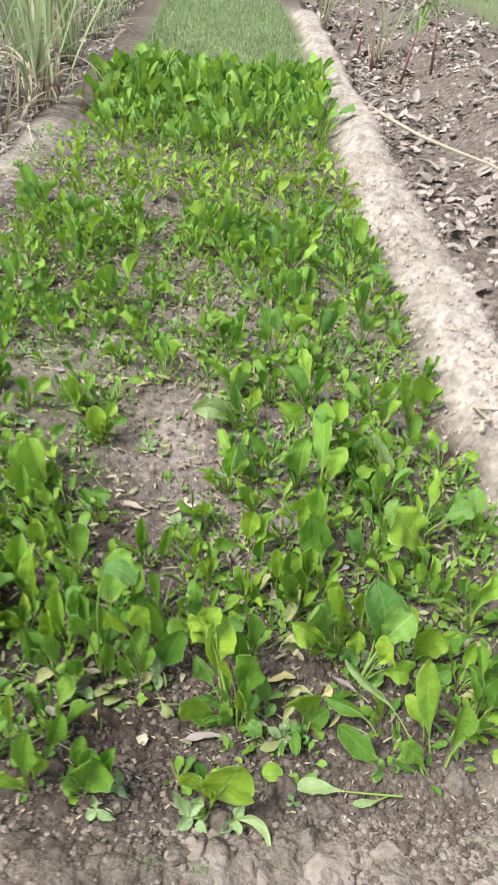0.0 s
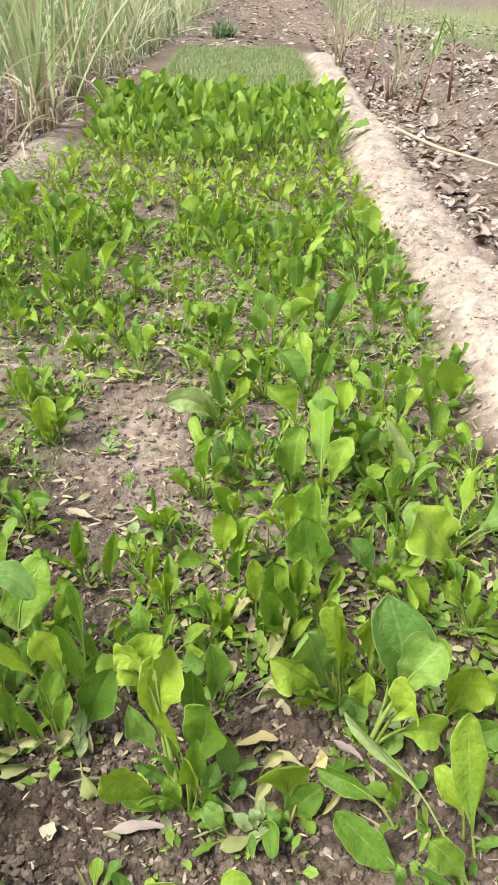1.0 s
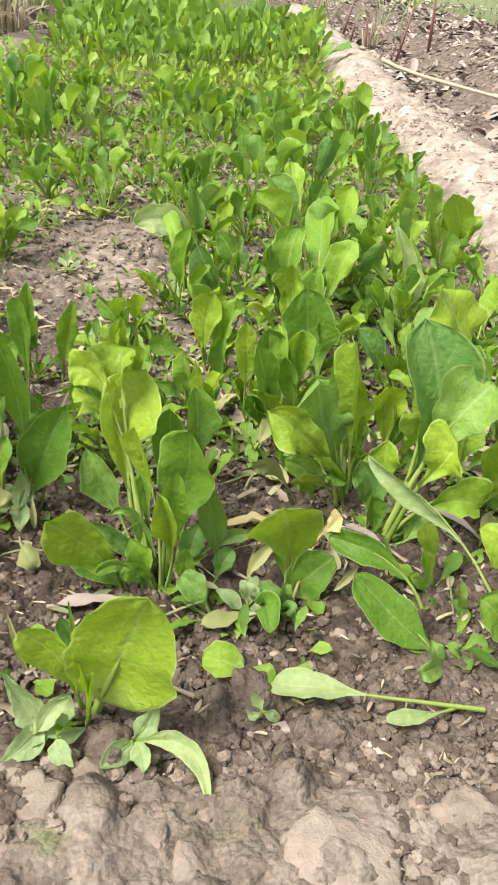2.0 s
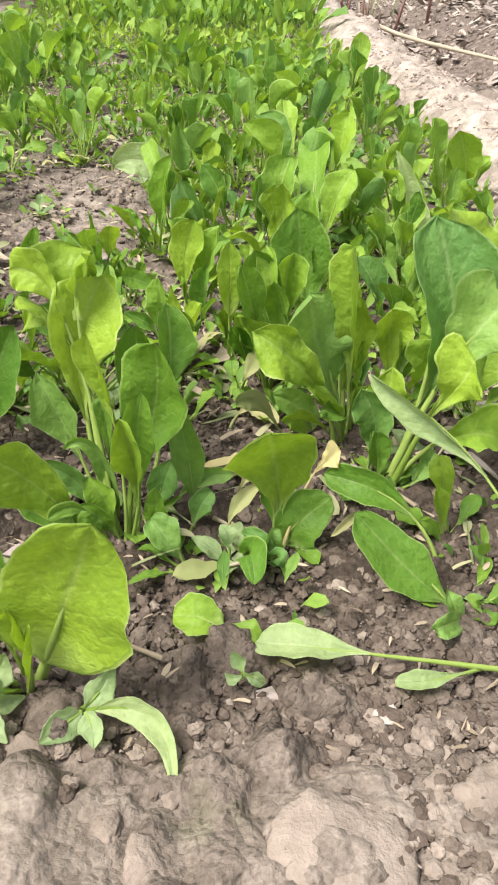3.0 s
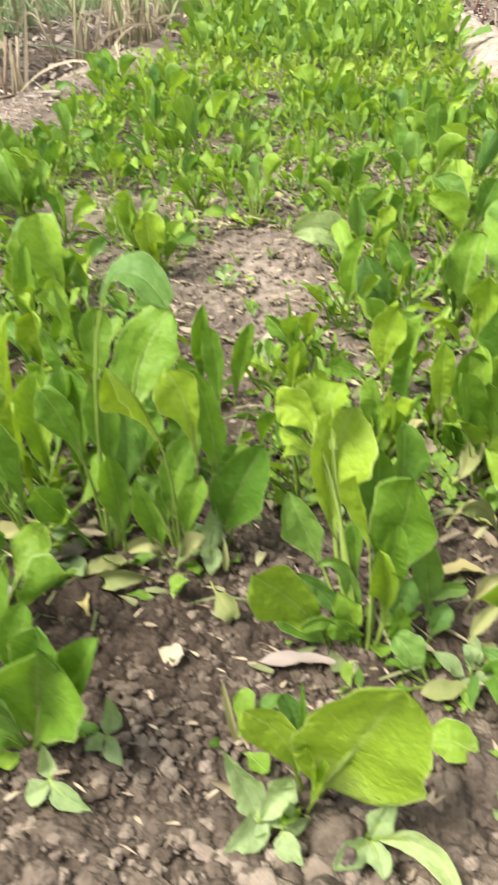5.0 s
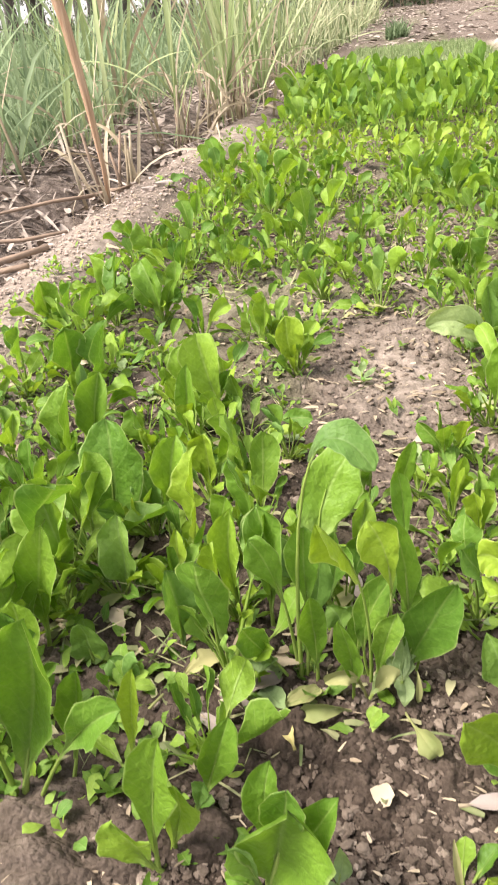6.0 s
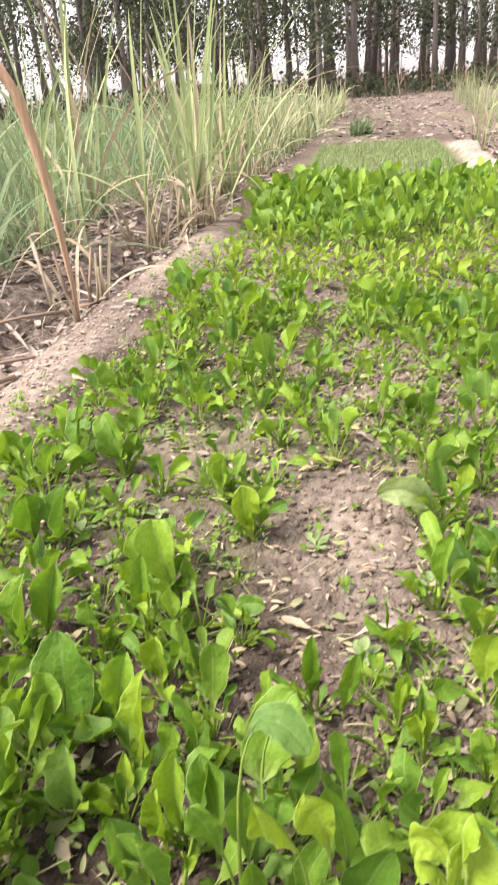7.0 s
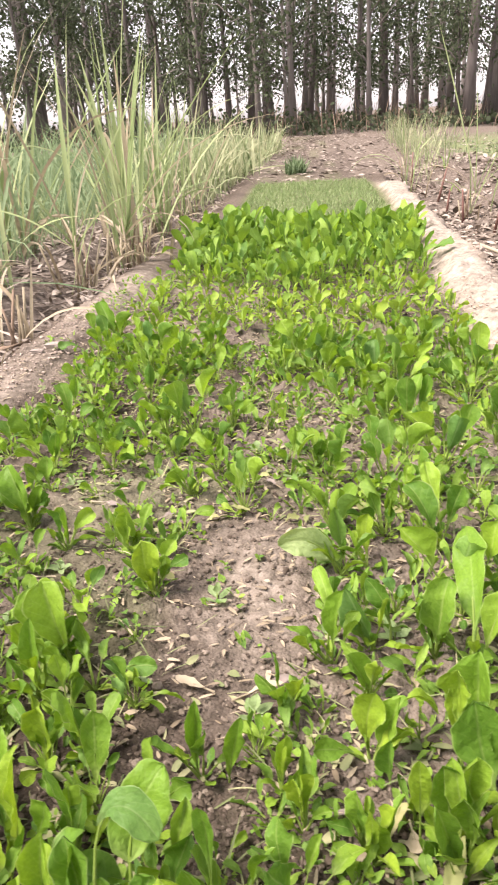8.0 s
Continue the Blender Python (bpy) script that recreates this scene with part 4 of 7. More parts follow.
leaf_at(P, (-0.237, 0.945), (-0.246, 0.940, 0.093), (-0.263, 0.935, 0.139), 0.024, 0, 0.4, "spoon", "d", 0.05, 0.2)
leaf_at(P, (-0.238, 0.935), (-0.258, 0.925, 0.043), (-0.272, 0.915, 0.078), 0.021, 0, 0.3, "spoon", "g", 0.05, 0.3)
P = near_plant(0.103, 0.975, "spinach plant with crinkled wavy leaves", 6)
leaf_at(P, (0.103, 0.975), (0.088, 0.980, 0.048), (0.064, 0.985, 0.111), 0.053, 5, 0.3, "broad", "b", 0.1, 0.1)
leaf_at(P, (0.095, 0.968), (0.075, 0.962, 0.054), (0.032, 0.955, 0.094), 0.035, 12, 0.34, "broad", "y", 0.12, 0.5)
leaf_at(P, (0.109, 0.980), (0.097, 0.982, 0.076), (0.095, 0.985, 0.143), 0.027, 62, 0.3, "spoon", "y", 0.05, 0.9)
leaf_at(P, (0.101, 0.979), (0.094, 1.002, 0.067), (0.087, 1.010, 0.124), 0.029, 0, 0.42, "round", "y", 0.05, 0.3)
leaf_at(P, (0.104, 0.975), (0.098, 0.992, 0.046), (0.091, 0.995, 0.109), 0.035, 20, 0.4, "broad", "y", 0.1, 0.4)
leaf_at(P, (0.130, 0.966), (0.139, 1.015, 0.036), (0.132, 1.030, 0.085), 0.031, 0, 0.4, "broad", "y", 0.06, 0.3)
leaf_at(P, (0.093, 0.955), (0.084, 0.950, 0.027), (0.077, 0.945, 0.042), 0.005, 0, 0.7, "spoon", "g", 0.02, 0.3)
leaf_at(P, (0.082, 0.990), (0.069, 0.988, 0.019), (0.047, 0.985, 0.031), 0.022, 0, 0.1, "round", "b", 0.04, 0.2)
leaf_at(P, (0.079, 0.975), (0.066, 0.972, 0.017), (0.054, 0.970, 0.018), 0.014, 10, 0.1, "spoon", "g", 0.05, 0.3)
leaf_at(P, (0.063, 0.975), (0.038, 0.970, 0.031), (0.020, 0.965, 0.035), 0.014, 15, 0.2, "spoon", "w", 0.05, 0.4)
P = near_plant(0.112, 0.932, "slender spinach plant rooted in dry loam")
leaf_at(P, (0.112, 0.932), (0.113, 0.945, 0.024), (0.102, 0.945, 0.060), 0.028, 5, 0.18, "broad", "b", 0.12, 0.3)
leaf_at(P, (0.119, 0.926), (0.118, 0.935, 0.014), (0.113, 0.935, 0.034), 0.016, 0, 0.15, "spoon", "d", 0.06, 0.3)
leaf_at(P, (0.110, 0.944), (0.125, 0.958, 0.028), (0.122, 0.960, 0.064), 0.024, 30, 0.3, "broad", "y", 0.1, 0.5)
P = near_plant(0.047, 1.085, "upright spinach plant with narrow stalks", 6)
leaf_at(P, (0.047, 1.085), (0.043, 1.092, 0.047), (0.033, 1.100, 0.097), 0.037, 0, 0.22, "spoon", "d", 0.04, 0.2)
leaf_at(P, (0.051, 1.080), (0.052, 1.085, 0.055), (0.042, 1.090, 0.102), 0.023, 25, 0.25, "spoon", "g", 0.04, 0.4)
leaf_at(P, (0.019, 1.085), (0.017, 1.088, 0.053), (0.014, 1.090, 0.105), 0.019, 0, 0.42, "round", "y", 0.03, 0.2)
leaf_at(P, (0.070, 1.100), (0.068, 1.105, 0.047), (0.067, 1.110, 0.093), 0.028, 0, 0.35, "spoon", "g", 0.05, 0.3)
leaf_at(P, (0.062, 1.088), (0.065, 1.165, 0.064), (0.063, 1.180, 0.130), 0.033, 35, 0.5, "broad", "y", 0.08, 0.6)
leaf_at(P, (0.037, 1.070), (0.029, 1.065, 0.026), (0.016, 1.060, 0.049), 0.019, 10, 0.2, "spoon", "d", 0.05, 0.3)
P = near_plant(0.089, 1.080, "young spinach plant with a few upright leaves", 6)
leaf_at(P, (0.089, 1.080), (0.090, 1.135, 0.046), (0.074, 1.140, 0.115), 0.049, 0, 0.35, "spoon", "d", 0.04, 0.2)
P = near_plant(-0.024, 1.070, "small spinach plant with smooth green leaves", 6)
leaf_at(P, (-0.024, 1.070), (-0.024, 1.070, 0.024), (-0.022, 1.070, 0.057), 0.023, 0, 0.15, "spoon", "g", 0.05, 0.3)
P = near_plant(0.125, 0.930, "tall spinach plant with one very large leaf")
leaf_at(P, (0.125, 0.930), (0.141, 0.942, 0.074), (0.135, 0.955, 0.171), 0.068, 0, 0.36, "broad", "b", 0.05, 0.12)
leaf_at(P, (0.125, 0.928), (0.151, 0.936, 0.081), (0.186, 0.945, 0.135), 0.053, 20, 0.42, "broad", "b", 0.08, 0.2)
leaf_at(P, (0.125, 0.920), (0.144, 0.918, 0.072), (0.157, 0.915, 0.103), 0.041, 30, 0.4, "broad", "y", 0.06, 0.3)
leaf_at(P, (0.129, 0.926), (0.143, 0.916, 0.012), (0.158, 0.940, 0.016), 0.015, 10, 0.3, "spoon", "b", 0.05, 0.3)
leaf_at(P, (0.127, 0.930), (0.161, 0.920, 0.048), (0.189, 0.910, 0.047), 0.032, 10, 0.3, "broad", "g", 0.06, 0.3)
P = near_plant(0.151, 0.815, "low spinach plant with a glossy spoon leaf")
leaf_at(P, (0.146, 0.806), (0.127, 0.818, 0.012), (0.082, 0.845, 0.040), 0.030, 0, 0.3, "spoon", "d", 0.02, 0.2)
leaf_at(P, (0.142, 0.845), (0.116, 0.862, 0.031), (0.070, 0.880, 0.040), 0.023, 15, 0.38, "spoon", "d", 0.03, 0.25)
leaf_at(P, (0.149, 0.812), (0.127, 0.789, 0.012), (0.120, 0.789, 0.008), 0.010, 0, 0.1, "point", "b", 0.03, 0.2)
leaf_at(P, (0.146, 0.806), (0.135, 0.805, 0.012), (0.135, 0.815, 0.016), 0.010, 0, 0.1, "point", "b", 0.03, 0.2)
P = near_plant(0.150, 0.870, "young spinach plant with a few upright leaves")
leaf_at(P, (0.150, 0.870), (0.141, 0.870, 0.026), (0.135, 0.870, 0.038), 0.011, 0, 0.1, "spoon", "y", 0.03, 0.2)
leaf_at(P, (0.155, 0.875), (0.144, 0.878, 0.036), (0.137, 0.880, 0.055), 0.014, 20, 0.2, "spoon", "y", 0.05, 0.4)
leaf_at(P, (0.148, 0.865), (0.139, 0.862, 0.012), (0.129, 0.860, 0.023), 0.008, 0, 0.2, "spoon", "g", 0.05, 0.3)
P = near_plant(0.192, 0.792, "spinach plant with a pale leaf on a long bent stalk")
leaf_at(P, (0.192, 0.792), (0.151, 0.844, 0.069), (0.090, 0.897, 0.098), 0.019, 50, 0.5, "spoon", "p", 0.03, 0.6)
leaf_at(P, (0.205, 0.805), (0.201, 0.840, 0.034), (0.187, 0.875, 0.141), 0.030, 0, 0.4, "spoon", "g", 0.03, 0.2)
leaf_at(P, (0.201, 0.792), (0.173, 0.800, 0.039), (0.153, 0.807, 0.059), 0.027, 0, 0.2, "spoon", "g", 0.04, 0.3)
leaf_at(P, (0.218, 0.800), (0.230, 0.820, 0.043), (0.235, 0.840, 0.093), 0.029, 0, 0.3, "spoon", "g", 0.04, 0.3)
P = near_plant(0.198, 0.833, "slender spinach plant rooted in dry loam")
leaf_at(P, (0.198, 0.833), (0.191, 0.848, 0.046), (0.169, 0.863, 0.068), 0.020, 10, 0.3, "spoon", "y", 0.04, 0.3)
P = near_plant(0.210, 0.953, "large spinach plant with broad cupped leaves")
leaf_at(P, (0.205, 0.953), (0.214, 0.966, 0.033), (0.233, 0.978, 0.073), 0.049, 0, 0.2, "broad", "y", 0.08, 0.3)
leaf_at(P, (0.202, 0.956), (0.184, 0.974, 0.053), (0.165, 0.991, 0.095), 0.033, 0, 0.4, "spoon", "g", 0.05, 0.3)
leaf_at(P, (0.207, 0.953), (0.244, 0.963, 0.023), (0.272, 0.973, 0.054), 0.033, 0, 0.3, "spoon", "g", 0.05, 0.3)
leaf_at(P, (0.207, 0.949), (0.226, 0.932, 0.012), (0.255, 0.939, 0.020), 0.028, 0, 0.3, "spoon", "d", 0.05, 0.3)
P = near_plant(-0.237, 0.777, "low spinach plant with one broad folded leaf")
leaf_at(P, (-0.237, 0.777), (-0.226, 0.777, 0.043), (-0.218, 0.777, 0.090), 0.060, 0, 0.04, "broad", "d", 0.04, 0.25)
leaf_at(P, (-0.236, 0.778), (-0.225, 0.780, 0.058), (-0.218, 0.783, 0.099), 0.024, 0, 0.3, "spoon", "g", 0.04, 0.3)
leaf_at(P, (-0.237, 0.778), (-0.234, 0.786, 0.050), (-0.231, 0.793, 0.100), 0.020, 10, 0.4, "spoon", "d", 0.05, 0.3)
leaf_at(P, (-0.235, 0.778), (-0.213, 0.782, 0.043), (-0.194, 0.785, 0.085), 0.024, 10, 0.2, "spoon", "d", 0.04, 0.3)
leaf_at(P, (-0.238, 0.778), (-0.245, 0.774, 0.034), (-0.254, 0.770, 0.055), 0.014, 0, 0.1, "spoon", "b", 0.04, 0.3)
leaf_at(P, (-0.238, 0.776), (-0.247, 0.773, 0.015), (-0.260, 0.770, 0.018), 0.012, 0, 0.1, "spoon", "d", 0.04, 0.3)
leaf_at(P, (-0.235, 0.776), (-0.217, 0.774, 0.020), (-0.202, 0.771, 0.026), 0.008, 0, 0.2, "point", "g", 0.04, 0.3)
P = near_plant(-0.298, 0.798, "low spinach plant with dark upright leaves")
leaf_at(P, (-0.290, 0.827), (-0.276, 0.829, 0.039), (-0.264, 0.832, 0.080), 0.023, 0, 0.15, "spoon", "d", 0.04, 0.3)
leaf_at(P, (-0.300, 0.794), (-0.292, 0.794, 0.045), (-0.286, 0.794, 0.079), 0.027, 0, 0.1, "spoon", "g", 0.05, 0.3)
leaf_at(P, (-0.305, 0.778), (-0.299, 0.783, 0.065), (-0.286, 0.788, 0.125), 0.029, 0, 0.2, "spoon", "d", 0.05, 0.3)
leaf_at(P, (-0.298, 0.779), (-0.315, 0.776, 0.029), (-0.323, 0.774, 0.058), 0.028, 0, 0.2, "spoon", "g", 0.05, 0.3)
leaf_at(P, (-0.293, 0.814), (-0.281, 0.814, 0.031), (-0.276, 0.814, 0.048), 0.013, 0, 0.2, "spoon", "b", 0.05, 0.3)
P = near_plant(-0.416, 1.308, "leafy spinach plant with a tall rounded leaf", 12)
leaf_at(P, (-0.416, 1.308), (-0.406, 1.312, 0.063), (-0.420, 1.342, 0.112), 0.038, 7, 0.2, "broad", "g", 0.07, 0.55)
leaf_at(P, (-0.418, 1.308), (-0.426, 1.308, 0.040), (-0.441, 1.308, 0.076), 0.025, -34, 0.3, "broad", "g", 0.07, 0.52)
leaf_at(P, (-0.408, 1.308), (-0.383, 1.308, 0.040), (-0.362, 1.308, 0.087), 0.025, 14, 0.3, "spoon", "d", 0.11, 0.39)
P = near_plant(-0.053, 1.332, "spinach plant with a dark spreading leaf", 6)
leaf_at(P, (-0.063, 1.332), (-0.059, 1.337, 0.070), (-0.074, 1.380, 0.112), 0.022, 2, 0.4, "broad", "g", 0.06, 0.18)
leaf_at(P, (-0.055, 1.329), (-0.051, 1.329, 0.051), (-0.044, 1.329, 0.110), 0.024, 30, 0.3, "spoon", "d", 0.08, 0.57)
leaf_at(P, (-0.053, 1.329), (-0.074, 1.324, 0.029), (-0.083, 1.319, 0.042), 0.021, -33, 0.2, "broad", "d", 0.06, 0.26)
P = near_plant(-0.003, 1.359, "young spinach plant with a few upright leaves", 6)
leaf_at(P, (-0.003, 1.359), (-0.009, 1.369, 0.027), (-0.038, 1.379, 0.068), 0.047, 27, 0.1, "broad", "b", 0.07, 0.72)
leaf_at(P, (0.020, 1.370), (0.016, 1.375, 0.049), (-0.010, 1.380, 0.090), 0.025, 25, 0.3, "spoon", "g", 0.07, 0.25)
P = near_plant(-0.039, 1.526, "spinach plant with a pale folded-over leaf", 6)
leaf_at(P, (-0.030, 1.526), (-0.075, 1.526, 0.052), (-0.127, 1.526, 0.047), 0.042, 20, 0.2, "round", "p", 0.04, 0.3)
leaf_at(P, (-0.022, 1.526), (-0.046, 1.541, 0.020), (-0.071, 1.556, 0.020), 0.030, 24, 0.2, "spoon", "b", 0.09, 0.34)
leaf_at(P, (-0.028, 1.534), (-0.033, 1.554, 0.036), (-0.045, 1.564, 0.093), 0.024, -1, 0.3, "spoon", "b", 0.1, 0.8)
P = near_plant(0.004, 1.541, "slender spinach plant rooted in dry loam", 6)
leaf_at(P, (0.004, 1.541), (0.005, 1.561, 0.027), (0.005, 1.571, 0.074), 0.030, 24, 0.3, "broad", "y", 0.06, 0.1)
P = near_plant(0.115, 1.319, "tall spinach plant with upright yellow-green leaves", 6)
leaf_at(P, (0.115, 1.319), (0.113, 1.341, 0.075), (0.127, 1.459, 0.112), 0.050, 40, 0.3, "spoon", "d", 0.08, 0.13)
leaf_at(P, (0.122, 1.320), (0.132, 1.325, 0.055), (0.148, 1.330, 0.107), 0.031, 23, 0.3, "spoon", "g", 0.07, 0.45)
P = near_plant(0.073, 1.349, "young spinach plant with a few upright leaves", 6)
leaf_at(P, (0.073, 1.349), (0.076, 1.340, 0.059), (0.083, 1.355, 0.112), 0.043, 39, 0.2, "spoon", "g", 0.08, 0.59)
leaf_at(P, (0.076, 1.344), (0.053, 1.344, 0.047), (0.045, 1.344, 0.093), 0.026, -39, 0.3, "broad", "d", 0.1, 0.46)
P = near_plant(0.115, 1.593, "spinach plant with a long leaning stalk", 6)
leaf_at(P, (0.115, 1.593), (0.097, 1.576, 0.056), (0.070, 1.602, 0.112), 0.037, -21, 0.3, "broad", "g", 0.05, 0.5)
leaf_at(P, (0.119, 1.593), (0.134, 1.598, 0.057), (0.150, 1.603, 0.102), 0.033, 0, 0.3, "broad", "g", 0.09, 0.32)
leaf_at(P, (0.125, 1.601), (0.113, 1.626, 0.072), (0.099, 1.662, 0.112), 0.028, -13, 0.3, "spoon", "g", 0.09, 0.12)
P = near_plant(-0.017, 1.183, "leafy spinach plant with broad bright leaves", 6)
leaf_at(P, (-0.020, 1.183), (-0.020, 1.188, 0.042), (-0.013, 1.193, 0.089), 0.029, 7, 0.2, "broad", "y", 0.06, 0.22)
leaf_at(P, (-0.010, 1.183), (-0.003, 1.183, 0.040), (0.007, 1.183, 0.088), 0.026, 37, 0.2, "spoon", "g", 0.11, 0.75)
leaf_at(P, (-0.002, 1.152), (-0.002, 1.152, 0.027), (-0.004, 1.152, 0.061), 0.019, 39, 0.2, "spoon", "d", 0.07, 0.76)
leaf_at(P, (0.001, 1.187), (0.018, 1.202, 0.067), (0.052, 1.207, 0.044), 0.017, 66, 0.4, "spoon", "y", 0.06, 0.33)
P = near_plant(0.077, 1.161, "low spinach plant with spread stalks", 6)
leaf_at(P, (0.077, 1.161), (0.077, 1.161, 0.042), (0.081, 1.161, 0.100), 0.037, 43, 0.15, "broad", "d", 0.08, 0.13)
leaf_at(P, (0.077, 1.161), (0.065, 1.171, 0.054), (0.061, 1.181, 0.106), 0.015, -9, 0.3, "broad", "y", 0.08, 0.47)
P = near_plant(-0.193, 1.161, "small spinach plant with dark spoon leaves", 6)
leaf_at(P, (-0.196, 1.161), (-0.198, 1.161, 0.043), (-0.193, 1.161, 0.100), 0.018, 1, 0.2, "spoon", "d", 0.09, 0.61)
leaf_at(P, (-0.165, 1.154), (-0.160, 1.154, 0.036), (-0.147, 1.154, 0.088), 0.018, 15, 0.2, "spoon", "d", 0.11, 0.23)
P = near_plant(-0.110, 1.142, "small spinach plant with smooth green leaves", 6)
leaf_at(P, (-0.110, 1.142), (-0.108, 1.142, 0.035), (-0.104, 1.142, 0.080), 0.016, -18, 0.2, "broad", "g", 0.08, 0.3)
P = near_plant(-0.110, 1.252, "slender spinach plant rooted in dry loam", 6)
leaf_at(P, (-0.110, 1.252), (-0.119, 1.252, 0.021), (-0.143, 1.252, 0.045), 0.025, 39, 0.15, "broad", "g", 0.09, 0.3)
P = near_plant(-0.012, 1.280, "low spinach plant with spread stalks", 6)
leaf_at(P, (-0.012, 1.280), (-0.022, 1.280, 0.026), (-0.041, 1.280, 0.058), 0.026, -39, 0.1, "spoon", "d", 0.06, 0.53)
P = near_plant(-0.308, 1.492, "small yellow-green spinach plant on bare soil", 6)
leaf_at(P, (-0.305, 1.492), (-0.306, 1.492, 0.035), (-0.328, 1.492, 0.072), 0.031, 28, 0.15, "broad", "y", 0.06, 0.22)
leaf_at(P, (-0.304, 1.492), (-0.292, 1.492, 0.030), (-0.288, 1.492, 0.054), 0.017, -17, 0.2, "spoon", "g", 0.1, 0.76)
P = near_plant(-0.371, 1.586, "small spinach plant with smooth green leaves", 6)
leaf_at(P, (-0.371, 1.586), (-0.366, 1.586, 0.035), (-0.359, 1.586, 0.078), 0.031, 32, 0.15, "spoon", "g", 0.07, 0.38)
P = near_plant(-0.471, 1.593, "slender spinach plant rooted in dry loam", 6)
leaf_at(P, (-0.471, 1.593), (-0.465, 1.593, 0.037), (-0.460, 1.593, 0.081), 0.030, 42, 0.15, "broad", "d", 0.07, 0.39)
P = near_plant(-0.558, 1.664, "dark spinach plant at the bed's edge", 6)
leaf_at(P, (-0.558, 1.664), (-0.556, 1.649, 0.058), (-0.584, 1.679, 0.112), 0.045, 18, 0.15, "broad", "d", 0.08, 0.44)
leaf_at(P, (-0.555, 1.664), (-0.540, 1.664, 0.044), (-0.523, 1.664, 0.082), 0.025, -14, 0.2, "spoon", "d", 0.07, 0.31)
P = near_plant(-0.663, 1.992, "young spinach plant with a few upright leaves", 6)
leaf_at(P, (-0.663, 1.992), (-0.673, 1.992, 0.046), (-0.698, 1.992, 0.095), 0.044, 31, 0.15, "spoon", "g", 0.09, 0.78)
P = near_plant(0.050, 1.049, "spinach plant with large near leaves", 6)
leaf_at(P, (0.050, 1.049), (0.040, 1.049, 0.053), (0.020, 1.049, 0.103), 0.025, -19, 0.2, "broad", "g", 0.1, 0.67)
leaf_at(P, (0.061, 1.078), (0.061, 1.078, 0.037), (0.052, 1.078, 0.082), 0.026, 38, 0.2, "broad", "g", 0.06, 0.36)
P = near_plant(-0.030, 1.080, "slender spinach plant rooted in dry loam", 6)
leaf_at(P, (-0.030, 1.080), (-0.035, 1.080, 0.038), (-0.041, 1.080, 0.077), 0.021, 19, 0.2, "spoon", "g", 0.08, 0.29)
P = near_plant(-0.087, 1.102, "low spinach plant with spread stalks", 6)
leaf_at(P, (-0.087, 1.102), (-0.091, 1.102, 0.038), (-0.097, 1.102, 0.067), 0.017, 26, 0.2, "broad", "y", 0.1, 0.6)
P = near_plant(0.018, 1.117, "young spinach plant with a few upright leaves", 6)
leaf_at(P, (0.018, 1.117), (0.017, 1.117, 0.023), (0.016, 1.117, 0.049), 0.018, -33, 0.2, "spoon", "y", 0.06, 0.3)
P = near_plant(-0.417, 0.819, "spinach plant with large dark upright leaves")
leaf_at(P, (-0.417, 0.819), (-0.395, 0.829, 0.079), (-0.374, 0.839, 0.159), 0.045, 0, 0.1, "spoon", "d", 0.04, 0.25)
leaf_at(P, (-0.421, 0.818), (-0.419, 0.818, 0.092), (-0.405, 0.818, 0.160), 0.038, 0, 0.2, "spoon", "g", 0.05, 0.3)
leaf_at(P, (-0.405, 0.820), (-0.349, 0.805, 0.093), (-0.312, 0.800, 0.126), 0.024, 0, 0.3, "spoon", "d", 0.05, 0.4)
leaf_at(P, (-0.387, 0.837), (-0.369, 0.837, 0.058), (-0.360, 0.837, 0.108), 0.023, 0, 0.2, "spoon", "d", 0.05, 0.4)
P = near_plant(-0.455, 0.950, "slender spinach plant rooted in dry loam")
leaf_at(P, (-0.455, 0.950), (-0.444, 0.950, 0.051), (-0.427, 0.950, 0.134), 0.036, 0, 0.2, "spoon", "g", 0.04, 0.3)
P = near_plant(-0.343, 0.843, "low spinach plant with spread stalks")
leaf_at(P, (-0.343, 0.843), (-0.332, 0.843, 0.056), (-0.324, 0.843, 0.108), 0.013, 10, 0.2, "spoon", "y", 0.05, 0.4)
P = near_plant(-0.450, 1.111, "spinach plant with a round dark leaf", 12)
leaf_at(P, (-0.450, 1.111), (-0.438, 1.103, 0.065), (-0.440, 1.128, 0.125), 0.059, 0, 0.15, "round", "d", 0.03, 0.2)
P = near_plant(-0.376, 1.319, "small spinach plant with smooth green leaves", 12)
leaf_at(P, (-0.376, 1.319), (-0.380, 1.305, 0.064), (-0.400, 1.328, 0.125), 0.041, 2, 0.2, "broad", "g", 0.05, 0.66)
P = near_plant(-0.538, 1.219, "slender spinach plant rooted in dry loam", 12)
leaf_at(P, (-0.538, 1.219), (-0.535, 1.219, 0.046), (-0.535, 1.219, 0.112), 0.049, 43, 0.2, "spoon", "g", 0.07, 0.75)
leaf_at(P, (-0.523, 1.236), (-0.511, 1.236, 0.050), (-0.493, 1.236, 0.120), 0.036, 6, 0.2, "broad", "g", 0.06, 0.62)
P = near_plant(-0.404, 1.270, "low spinach plant with spread stalks", 12)
leaf_at(P, (-0.404, 1.270), (-0.401, 1.270, 0.046), (-0.401, 1.270, 0.112), 0.027, 2, 0.2, "spoon", "d", 0.06, 0.53)
P = near_plant(-0.359, 1.166, "young spinach plant with a few upright leaves", 12)
leaf_at(P, (-0.359, 1.166), (-0.357, 1.166, 0.039), (-0.358, 1.166, 0.086), 0.033, 36, 0.15, "broad", "y", 0.06, 0.19)
P = near_plant(-0.357, 1.057, "small spinach plant with smooth green leaves", 12)
